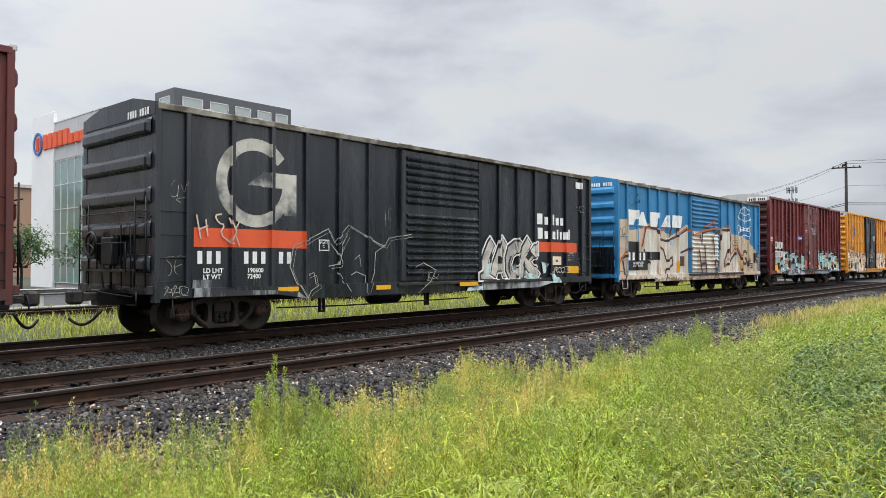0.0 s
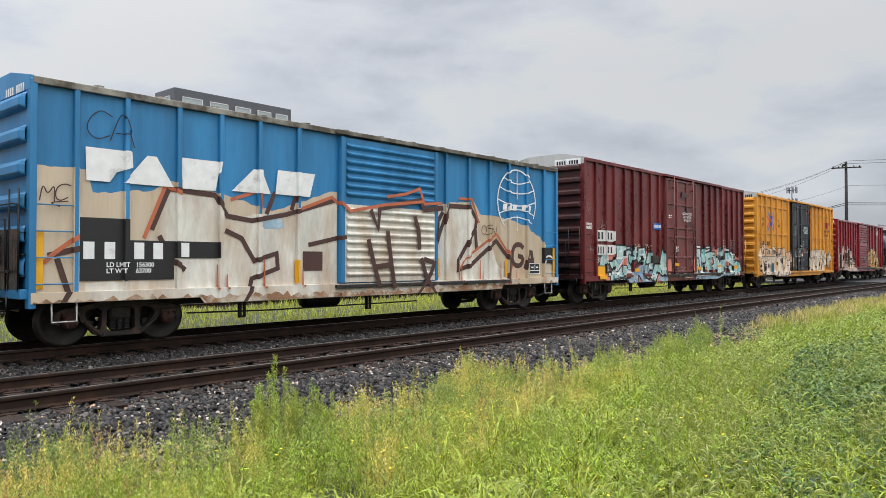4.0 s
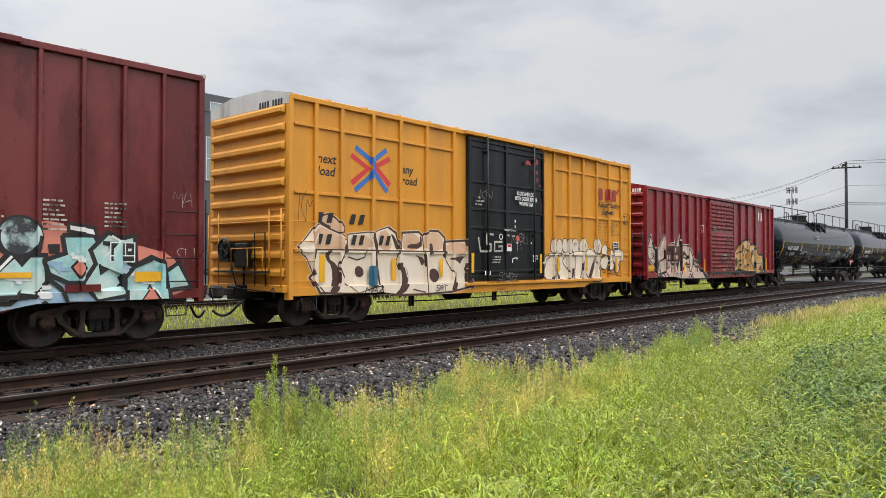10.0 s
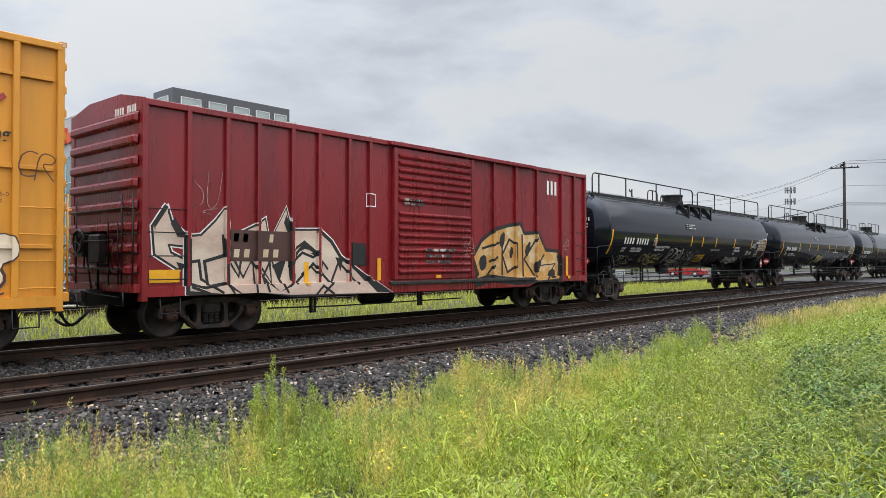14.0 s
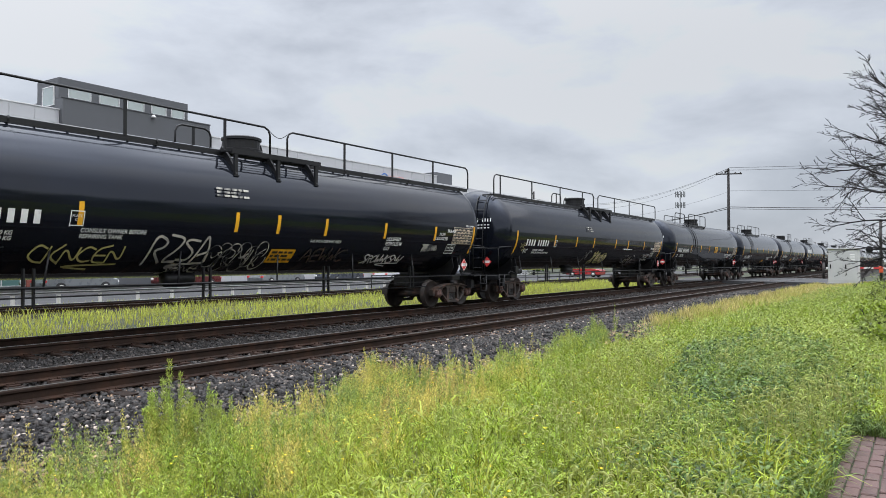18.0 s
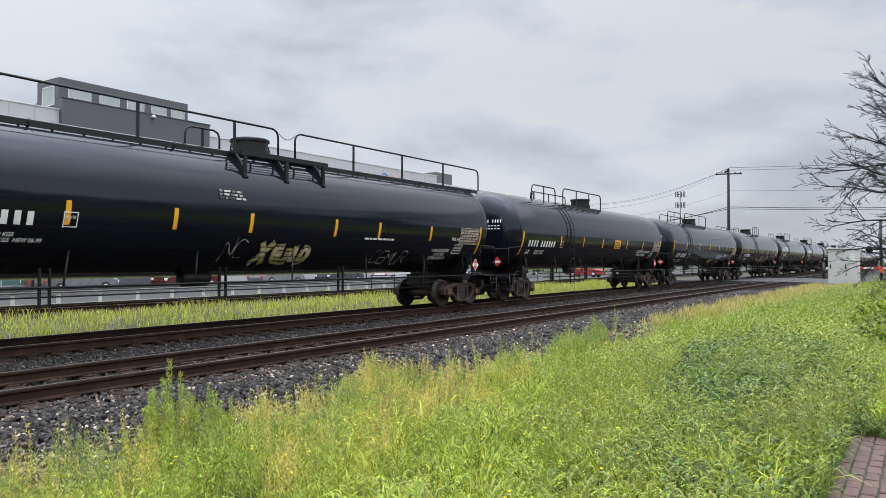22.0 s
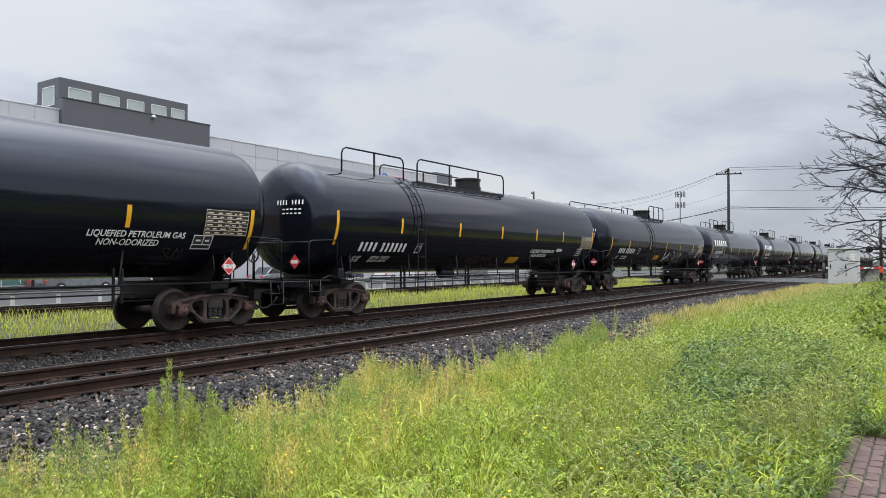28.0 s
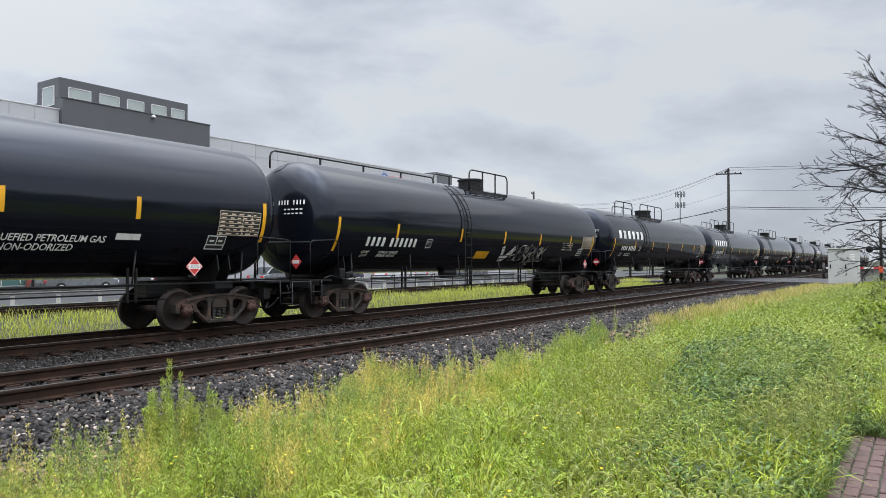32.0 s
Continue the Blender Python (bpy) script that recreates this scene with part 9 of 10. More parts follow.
for base, m in ((((2.2, 1.15), (2.5, 1.0), (2.55, 1.7), (2.75, 1.9), (3.2, 1.75), (3.3, 1.1), (3.0, 1.0), (4.3, 1.7), (5.1, 0.85), (5.5, 0.85), (4.7, 0.85), (3.9, 1.95), (6.45, 1.2), (1.5, 1.6)), "spray_white"), (((2.65, 1.5), (3.35, 1.9), (2.3, 0.8), (4.45, 1.9), (5.25, 1.6), (5.9, 0.8), (3.7, 1.0), (2.8, 0.85), (10.1, 1.45), (10.9, 1.3), (11.5, 1.6), (12.1, 1.2), (13.2, 1.4), (14.2, 1.4)), "spray_ice"), (((10.3, 1.1), (11.2, 1.6), (11.7, 1.1), (12.5, 1.2), (13.5, 1.6), (14.6, 1.2), (9.9, 0.8), (12.9, 1.0)), "spray_white")):
    tagged(s.put("spray_speckle", [blob(cx + bubbles.gauss(0, 0.10), cx + bubbles.gauss(0, 0.10) + 0.11, cz + k * 0.05, cz + k * 0.05 + 0.07, k, 10, 0.2) for cx, cz in base for k in range(-2, 2)], m, "soft bubbles sprayed inside the letters"), kind="stuff")
s.each("graffiti_line", [ribbon(q, 0.07) for q in [[(3.35, 1.8), (3.3, 1.61), (3.37, 1.47), (3.49, 1.38)], [(3.62, 2.06), (3.64, 1.72)], [(2.83, 1.12), (2.86, 1.38)], [(2.46, 0.92), (2.77, 0.91), (2.9, 1.06)], [(2.32, 0.68), (2.94, 0.96), (2.94, 0.92)], [(3.9, 1.04), (4.37, 0.66)], [(3.97, 1.41), (3.83, 1.24)], [(4.59, 0.91), (4.87, 0.79), (4.98, 0.87), (5.24, 0.71), (5.43, 0.73)], [(2.73, 0.85), (2.73, 0.68)], [(2.94, 0.75), (3.16, 0.74), (3.15, 0.66)], [(3.08, 1.94), (3.5, 1.99)], [(4.16, 1.47), (4.46, 1.62), (4.56, 1.47)], [(1.36, 1.3), (1.39, 1.17), (1.52, 1.15)], [(3.51, 0.66), (3.9, 0.91)], [(9.75, 1.36), (9.92, 1.34)], [(10.8, 1.51), (10.85, 1.27), (10.91, 1.55)], [(13.04, 1.24), (13.26, 1.06), (13.33, 0.74)], [(13.96, 1.84), (14.17, 1.83)], [(14.11, 1.63), (14.45, 1.46)], [(11.79, 1.79), (11.94, 1.81)], [(9.65, 0.71), (9.79, 0.76), (9.93, 0.69), (10.07, 0.71)], [(12.96, 0.84), (13, 0.73)], [(13.35, 0.81), (13.84, 0.79)], [(11.16, 1.61), (11.37, 1.64)], [(10.23, 1.01), (10.23, 0.64)], [(11.53, 1.26), (11.75, 1.2), (11.85, 1.07)], [(14.2, 1.04), (14.51, 1.42), (14.83, 1.55)]]], "ink")
s.each("graffiti_highlight", [ribbon(q, 0.045) for q in [[(2.96, 1.65), (2.64, 1.36), (2.44, 1.17)], [(1.51, 1.95), (1.63, 1.44)], [(2.44, 1.74), (2.24, 1.48)], [(2.4, 0.71), (2.65, 0.83)], [(3.65, 0.74), (3.9, 0.93)], [(4.16, 1.98), (4.61, 2.01)], [(5.35, 1.82), (5.38, 1.47)], [(2.91, 1.34), (3.46, 1.09)], [(3.06, 1.83), (3.04, 1.55)], [(9.78, 2.06), (9.65, 1.68)], [(10.25, 1.44), (10.35, 1.1)], [(10.73, 2.05), (10.91, 1.77)], [(11.46, 1.91), (11.51, 1.55)], [(11.99, 1.9), (12.22, 1.38)], [(9.67, 0.88), (11.32, 0.88)], [(12.3, 1.36), (12.5, 1.59)], [(14.11, 1.96), (14.26, 1.87)], [(14.87, 1.03), (15, 0.8)], [(11.14, 1.27), (11.19, 0.98)]]], "spray_white", "white highlight strokes")
tagged(s.put("speckle", [blob(x, x + 0.04, z, z + 0.04, i, 8) for i, (x, z) in enumerate([((4.1, 4.95, 12.0)[i % 3] + random.Random(i).gauss(0, 0.16), 2.08 + random.Random(i + 90).gauss(0, 0.07)) for i in range(40)])], "spray_blush"), kind="stuff")
for q in ((0.90, 1.56, 2.24, 2.64), (1.62, 2.16, 2.24, 2.64), (0.90, 1.56, 1.74, 2.12), (1.62, 2.16, 1.76, 2.12)):
    s.put("mark_plate", [blob(*q, 410, 28, 0.02, 0.16)], "spray_white", "white mark plate")
s.each("mark_bar", bars(0.98, 2.31, 0.5, 0.26, 2, None) + bars(1.68, 2.31, 0.44, 0.26, 2, None) + bars(0.98, 1.80, 0.5, 0.25, 3, None) + bars(1.68, 1.82, 0.44, 0.23, 2, None), "ink")
s.text("load_text", "LD LMT\nLT WT", 0.115, 0.92, 1.58, "white_paint", 0.003)
s.text("safety_text", "WORK\nSAFELY", 0.125, 0.17, 2.78, "white_paint", 0.006)
s.put("sponsor_plate", [rect(5.43, 6.06, 2.81, 3.06)], "sign_blue", "small blue plate with white bars")
s.layer += 1
s.marks(5.50, 2.88, 0.5, 0.11, 5, name="sponsor_bar")
s.text("door_text", "CLOSE AND LOCK\nDOORS BEFORE\nMOVING CAR", 0.150, 8.52, 3.52, "white_paint", 0.001, 0.78, 0, "CENTER")
s.put("dark_scuff", [blob(7.9, 8.6, 4.25, 4.48, 7, 26, 0.3)], "spray_brown", "dark scuff on the door")
s.reflectors(((0.96, 1.48, 0.88, 1.34), (3.68, 4.22, 1.12, 1.25), (7.12, 7.66, 1.33, 1.44), (9.82, 10.36, 1.15, 1.26), (12.2, 12.8, 1.25, 1.34), (14.5, 15.0, 1.15, 1.33)))
for q in ((2.97, 3.52, 0.92, 1.06), (4.4, 5.08, 0.92, 1.04), (11.2, 12.0, 1.0, 1.12), (13.3, 13.9, 1.0, 1.12)):
    s.put("red_plate", [rect(*q)], "oxide_paint")
s.put("grey_patch", [rect(5.15, 5.9, 1.45, 1.75)], "truck_iron")
s.put("plate", [rect(7.25, 7.55, 1.85, 2.15)], "ink")
s.small_print(7.3, 2.1, 0.2, 4, 0.035, "white_paint", 71)
s.small_print(12.95, 2.52, 0.32, 7, 0.032, "worn_white", 72, 2.5)
s.small_print(13.95, 2.52, 0.32, 6, 0.032, "worn_white", 70, 2.5)
s.small_print(6.6, 3.4, 0.35, 2, 0.05, "white_paint", 73)
s.boxed_plate(14.05, 1.5, 0.45, 0.36)
for k, (a, b, c, d) in enumerate(((0.95, 1.5, 2.68, 3.0), (0.15, 0.6, 3.0, 3.6), (0.15, 0.6, 1.7, 2.1), (6.9, 7.9, 1.6, 2.0), (8.1, 9.2, 1.3, 1.75), (7.2, 8.3, 0.95, 1.3), (15.2, 15.6, 2.5, 2.9), (15.25, 15.65, 1.4, 1.8))):
    s.scribble(a, b, c, d, 74 + k, "worn_white", 0.008, 12)
s.text("door_tag_rows", "RETAINING VALVE    RELEASE ROD", 0.06, 8.2, 0.80, "white_paint")

# yellow boxcar: crossed-arrow emblem, black words, cream pieces
s = Side(yellow_car, yellow_posts)
s.text("slogan", "next\nload", 0.30, 0.80, 3.76, "ink", 0.006, 1.0, 0.18)
s.text("slogan", "any\nroad", 0.30, 3.50, 3.76, "ink", 0.006, 1.0, 0.18)
s.each("emblem_red", [ribbon(q, 0.13, 0.05) for q in (((1.82, 4.03), (2.36, 3.76), (1.83, 3.37)), ((3.08, 4.07), (2.6, 3.83), (3.08, 3.42)),)], "sign_red", "red half of a crossed-arrow emblem")
s.each("emblem_blue", [ribbon(q, 0.12, 0.05) for q in (((1.95, 4.23), (2.44, 3.98), (2.54, 3.8), (2.44, 3.58), (1.94, 3.21)), ((2.54, 3.98), (2.97, 4.28)), ((2.55, 3.7), (3, 3.25)),)], "sign_blue", "blue half of a crossed-arrow emblem")
s.figure(((0.28, 1.84), (0.46, 1.99), (0.78, 2.34), (0.95, 2.34), (1.45, 2.16), (1.71, 1.98), (1.73, 2.14), (2.4, 2.21), (2.53, 2.18), (2.69, 2.26), (3.05, 2.36), (3.3, 2.23), (3.42, 1.87), (3.44, 2.24), (4.13, 2.28), (4.26, 2.19), (4.55, 2.33), (4.91, 2.32), (5.15, 2.16), (5.18, 2.05), (6.05, 2.1), (6.14, 1.6), (6.01, 1.31), (6.32, 0.83), (5.33, 0.69), (4.4, 0.66), (2.76, 0.67), (1.98, 0.74), (0.83, 0.8), (0.59, 1.16), (0.7, 1.25), (0.51, 1.62), (0.42, 1.67)), "spray_pale", "spray_brown", 0.06, "letter_halo", 0.10)
s.figure(((0.86, 2.43), (1.03, 2.59), (1.28, 2.55), (1.54, 2.33), (1.52, 2.18), (1.26, 2.25), (0.95, 2.37)), "spray_peach", "spray_brown", 0.08, "letter_halo", 0.12, rounds=1)
s.each("graffiti_blush", [smooth_closed(q) for q in (((0.5, 1.79), (0.52, 2.0), (0.80, 2.30), (0.95, 2.30), (1.43, 2.12), (1.68, 1.95), (1.6, 1.79)), ((1.76, 1.80), (1.77, 2.11), (2.39, 2.17), (2.5, 1.8)), ((2.74, 1.81), (2.68, 2.22), (3.03, 2.31), (3.2, 1.8)), ((3.46, 1.8), (3.47, 2.2), (4.12, 2.24), (4.2, 1.8)), ((4.3, 1.8), (4.3, 2.18), (4.56, 2.29), (4.9, 2.28), (5.1, 2.1), (5.05, 1.8)), ((5.25, 1.72), (5.22, 2.01), (6.01, 2.05), (6.08, 1.72)))], "spray_peach", "peach upper parts of the letters")
s.each("graffiti_shade", [smooth_closed(q) for q in (((0.65, 1.76), (0.76, 1.83), (0.68, 1.51), (0.58, 1.51)), ((1.04, 1.76), (1.24, 1.77), (1.11, 1.6), (1.41, 1.42), (1.49, 1.12), (1.36, 0.78), (1.07, 0.79), (1.25, 1.01), (1.23, 1.4), (1.04, 1.58)), ((1.38, 1.44), (1.54, 1.61), (1.73, 1.77), (1.72, 1.96), (1.66, 1.89), (1.54, 1.63)), ((1.93, 1.37), (2.05, 1.42), (2.2, 1.34), (2.21, 1.18), (2.06, 1.13), (1.93, 1.2)), ((2.42, 2.17), (2.59, 2.21), (2.71, 1.84), (2.64, 1.64), (2.81, 0.74), (2.76, 0.74), (2.59, 1.49), (2.54, 1.78)), ((3.1, 2.23), (3.27, 2.13), (3.42, 1.85), (3.31, 1.79), (3.22, 2)), ((3.36, 1.51), (3.6, 1.44), (3.74, 1.22), (3.75, 0.96), (3.54, 0.71), (3.14, 0.66), (3.42, 0.87), (3.45, 1.18), (3.36, 1.33)), ((3.71, 1.95), (4.17, 1.98), (4.17, 2.18), (4.25, 2.16), (4.25, 1.85), (3.71, 1.84)), ((3.95, 1.7), (4.39, 1.59), (4.26, 1.37), (4.17, 1.57)), ((4.49, 1.92), (4.58, 2.01), (4.68, 1.95), (4.68, 1.71), (4.55, 1.68), (4.47, 1.81)), ((4.52, 1.27), (4.72, 1.35), (4.92, 1.23), (4.92, 1.04), (4.75, 0.93), (4.55, 1.05)), ((5.12, 2.16), (5.22, 1.82), (5.19, 1.57), (5.05, 1.68)), ((5.22, 1.59), (6.05, 1.69), (5.86, 1.54), (5.79, 1.43), (5.68, 1.54)), ((5.57, 1.34), (5.63, 0.74), (5.33, 0.71), (5.47, 0.97)), ((6.01, 1.28), (6.35, 0.83), (6.13, 0.72), (5.98, 1.01)),)], "spray_brown", "dark brown inner shapes of the letters")
s.each("graffiti_line", [ribbon(q, 0.032) for q in (((0.5, 1.78), (1.73, 1.79), (3.42, 1.78), (5.15, 1.78)), ((1.71, 1.98), (1.41, 1.42), (1.62, 1.0), (1.98, 0.76)), ((3.42, 1.87), (3.30, 1.5), (3.5, 1.1)), ((4.26, 2.19), (4.36, 1.6), (4.42, 0.7)), ((5.18, 2.05), (5.2, 1.55), (5.5, 1.2)), ((1.73, 1.62), (2.0, 1.55), (2.25, 1.62), (2.27, 1.78)), ((0.59, 1.16), (0.95, 0.82)), ((2.0, 0.76), (2.62, 0.92)), ((3.85, 0.8), (4.3, 0.72)))], "spray_brown")
s.each("graffiti_highlight", [ribbon(q, 0.03) for q in (((3.54, 1.44), (3.63, 1.36), (3.72, 1.12)), ((0.51, 1.62), (0.67, 1.89), (0.78, 2.14)), ((1.83, 1.63), (1.98, 1.61), (2.23, 1.68)),)], "spray_white")
s.put("graffiti_ground", [smooth_closed(((9.98, 0.90), (9.95, 1.5), (10.38, 1.8), (10.46, 2.16), (11.1, 2.12), (11.6, 2.18), (12.0, 2.12), (12.6, 2.16), (12.75, 1.95), (13.15, 1.95), (13.3, 2.2), (13.6, 1.9), (13.62, 1.2), (13.55, 0.86), (11.8, 0.84)))], "spray_cream", "cream ground of the bubble letters")
for q in (((10.38, 1.79), (10.39, 2.09), (10.48, 2.25), (10.62, 2.26), (10.69, 2.13), (10.69, 1.78)), ((10.7, 1.78), (10.72, 2.1), (10.82, 2.24), (10.97, 2.24), (11.06, 2.11), (11.04, 1.78)), ((11.05, 1.85), (11.09, 2.18), (11.18, 2.28), (11.33, 2.25), (11.37, 2.09), (11.35, 1.79)), ((11.38, 1.79), (11.38, 2.22), (11.52, 2.3), (11.61, 2.16), (11.59, 1.79)), ((11.63, 1.89), (11.71, 2.2), (11.86, 2.3), (12.02, 2.26), (12.12, 2.11), (12.06, 1.93), (12.18, 1.94), (12.22, 1.8), (11.9, 1.77)), ((12.18, 1.8), (12.18, 2.15), (12.34, 2.32), (12.59, 2.27), (12.74, 2.06), (12.68, 1.91), (12.47, 1.8)), ((13.14, 1.85), (13.14, 2.18), (13.29, 2.33), (13.57, 2.3), (13.73, 2.08), (13.61, 1.85), (13.45, 1.74)),):
    s.figure(q, "spray_cream", "spray_brown", 0.045, rounds=1)
for q in (((10.03, 0.92), (9.92, 1.24), (9.96, 1.55), (10.18, 1.77), (10.45, 1.77), (10.52, 1.61), (10.56, 0.91)), ((10.78, 0.93), (10.72, 1.68), (11.15, 1.78), (11.3, 1.62), (11.28, 1.48), (11.52, 0.97), (11.3, 0.91), (11.12, 0.85)), ((11.79, 0.86), (11.98, 1.69), (11.67, 1.72), (11.71, 1.82), (12.43, 1.87), (12.39, 1.69), (12.27, 0.99), (12.07, 0.82)), ((12.68, 0.87), (12.47, 1.62), (12.64, 1.88), (12.94, 1.95), (13.2, 1.77), (13.25, 1.41), (13.62, 1.25), (13.57, 0.84), (13.3, 0.78)),):
    s.figure(q, "spray_pale", "spray_brown", 0.045, rounds=1)
for q in [[(13.68, 1.87), (13.74, 2.02), (13.9, 2.11), (14.07, 2.08), (14.09, 1.92), (13.99, 1.75), (13.74, 1.74)], [(13.55, 1.51), (13.74, 1.64), (14.03, 1.75), (14.16, 1.66), (14.14, 1.42), (13.99, 1.23), (13.75, 1.23), (13.59, 1.34)], [(14.12, 1.21), (14.2, 1.42), (14.16, 1.64), (14.2, 1.84), (14.35, 1.95), (14.52, 1.89), (14.57, 1.76), (14.55, 1.51), (14.61, 1.35), (14.55, 1.2), (14.37, 1.2), (14.24, 1.15)], [(14.52, 1.76), (14.72, 1.92), (15.09, 1.96), (15.19, 1.74), (15.14, 1.56), (14.91, 1.46), (15.02, 1.24), (14.91, 1.08), (14.73, 1.08), (14.66, 1.2), (14.66, 1.47), (14.52, 1.51)]]:
    s.figure(q, "spray_pale", "spray_brown", 0.05, rounds=1)
s.each("graffiti_line", [ribbon(q, 0.03) for q in [[(14.33, 1.75), (14.52, 1.74)], [(14.35, 1.8), (14.35, 1.69)], [(14.12, 1.1), (14.2, 1.03), (14.29, 1.05)], [(14.4, 1.11), (14.48, 1.04), (14.57, 1.09)], [(14.11, 2.03), (14.19, 1.95), (14.15, 1.9)], [(13.79, 1.13), (13.91, 1.12), (13.99, 1.19)], [(14.73, 1.04), (14.82, 0.97), (14.98, 1.01)], [(14.39, 1.51), (14.48, 1.53)]]], "spray_brown")
s.each("graffiti_line", [ribbon(smooth_line(list(q), 1), 0.03) for q in (((9.99, 1.3), (10.12, 1.58), (10.38, 1.68)), ((10.86, 1.68), (10.91, 1.25)), ((11.22, 1.68), (11.01, 1.52), (11.36, 1.25)), ((11.97, 2.11), (11.84, 2.14), (11.81, 2.03)), ((12.55, 2.09), (12.4, 2.12), (12.39, 1.98)), ((13.52, 2.08), (13.34, 2.11), (13.32, 1.92)))], "spray_brown")
s.each("graffiti_shade", [list(q) for q in (((10.56, 0.91), (10.62, 1.29), (10.71, 1)), ((10.78, 0.93), (10.83, 1.16), (10.94, 0.86)), ((11.64, 0.9), (11.69, 1.28), (11.84, 1.28), (11.71, 0.9)), ((12.19, 0.82), (12.24, 1.02), (12.37, 0.84)), ((12.68, 0.87), (12.94, 1.33), (13.2, 1.7), (13.16, 1.33), (12.9, 0.86)),)], "spray_brown")
for x, z, w in ((0.76, 2.40, 0.58), (1.74, 2.40, 0.56), (0.76, 1.91, 0.52), (1.79, 1.91, 0.48), (2.68, 1.92, 0.46)):
    s.marks(x, z, w, 0.23, 2, "ink", lean=0.07)
s.marks(13.5, 3.74, 1.5, 0.40, 3, "name_red", "red_name_bar")
s.put("name_stroke", stroke([(14.4, 3.72), (14.95, 4.16)], 0.09), "name_red")
s.text("slogan", "Railcar Pooling\n    Experts", 0.27, 13.42, 3.47, "ink", 0.006, 1.0, 0.18)
for z, a, b in zip((2.84, 2.73, 2.62, 2.51, 2.40, 2.29, 2.18), ("EXH", "EXW", "EW", "IL", "", "", ""), ("17-0", "10-8", "9-7", "50-6", "9-6", "13-1", "6276")):
    if a:
        s.text("size_text", a, 0.10, 13.42, z, "spray_brown")
    s.text("size_text", b, 0.10, 13.86, z, "spray_brown")
s.text("size_text", "EXH W 8-2\nEXW H 16-2\nH 16-9\nEMPTY C.G. 5-0\nFLOOR H 3-8", 0.10, 14.36, 2.84, "spray_brown")
s.text("threshold_text", "CLEAR THRESHOLD BEFORE CLOSING DOORS", 0.085, 6.95, 0.90, "spray_brown", 0.002, 0.80)
s.text("rod_text", "RELEASE ROD", 0.085, 7.30, 0.69, "spray_brown", 0.001, 0.85)
s.scribble(2.15, 2.75, 0.74, 0.92, 86, "ink", 0.022, word="MAZ")
s.scribble(4.66, 5.10, 0.72, 0.90, 87, "ink", 0.022, word="SRT")
s.text("shoe_text", "2 INCH HF COMP SHOES", 0.09, 12.6, 0.84, "spray_brown")
s.boxed_plate(14.50, 1.92, 0.40, 0.30)
s.reflectors(((0.80, 0.98, 1.05, 1.66), (3.12, 3.26, 1.05, 1.6), (4.9, 5.02, 1.1, 1.6), (6.10, 6.22, 1.2, 1.75), (9.5, 9.62, 1.15, 1.75), (10.70, 10.82, 1.18, 1.66), (12.50, 12.62, 1.17, 1.66), (14.66, 14.78, 1.17, 1.66)))
s.put("blue_stroke", [blob(2.33, 2.60, 0.93, 1.40, 401, 24, 0.05, 0.2)], "dull_blue")
s.text("door_text", "CLOSE AND LOCK\nBOTH DOORS BEFORE\nMOVING CAR", 0.16, 8.75, 3.52, "white_paint", 0.005, 0.72, 0, "CENTER")
s.put("lock_box", [rect(7.70, 8.11, 1.78, 2.40)], "black_iron", "black lock box on the door")
s.put("orange_placard", [rect(8.22, 8.38, 2.14, 2.29)], "orange_stripe", "small orange placard")
s.put("white_placard", [rect(7.75, 7.98, 1.82, 2.04)], "white_paint", "small white placard with a red head")
s.put("placard_head", [rect(7.77, 7.96, 1.94, 2.02)], "placard_red")
s.text("door_text", "OPENING W 12-0 H 12-4", 0.085, 7.62, 2.41, "white_paint", 0.001, 0.62)
s.text("door_text", "OPEN", 0.07, 7.75, 2.26, "white_paint", 0.001, 0.7)
s.text("door_text", "CLOSE", 0.07, 8.00, 2.26, "white_paint", 0.001, 0.7)
s.text("door_text", "SEAL", 0.085, 8.16, 1.58, "white_paint", 0.002, 0.8)
s.text("door_text", "UNLATCH\nTO CLOSE\nDOOR", 0.075, 9.08, 1.65, "white_paint", 0.002, 0.8)
s.each("white_dash", [rect(6.68, 6.74, 1.13, 1.24), rect(6.89, 6.95, 1.13, 1.24), rect(9.64, 9.74, 1.45, 1.50), rect(8.12, 8.18, 2.68, 2.76), rect(8.13, 8.17, 2.52, 2.60), rect(8.22, 8.28, 2.05, 2.11), rect(8.97, 9.03, 2.05, 2.11), rect(8.0, 8.04, 1.48, 1.60), rect(8.05, 8.14, 1.60, 1.625)], "white_paint")
s.put("white_ring", [ribbon(arc(7.44, 2.24, 0.075, 0, 350, 18), 0.025)], "white_paint")
s.small_print(6.25, 3.30, 0.28, 3, 0.045, "worn_white", 94, 2.2)
s.small_print(7.02, 1.63, 0.42, 3, 0.035, "worn_white", 95, 2.2)
s.each("rust_scab", [blob(a, b, c, d, 300 + k, 22, 0.32) for k, (a, b, c, d) in enumerate(((8.70, 8.96, 4.48, 4.60), (9.22, 9.37, 4.52, 4.70), (9.25, 9.36, 4.24, 4.34), (9.28, 9.38, 3.98, 4.11), (9.44, 9.52, 3.84, 3.93), (9.52, 9.55, 3.05, 3.48)))], "name_red", "reddish rust scabs on the black door")
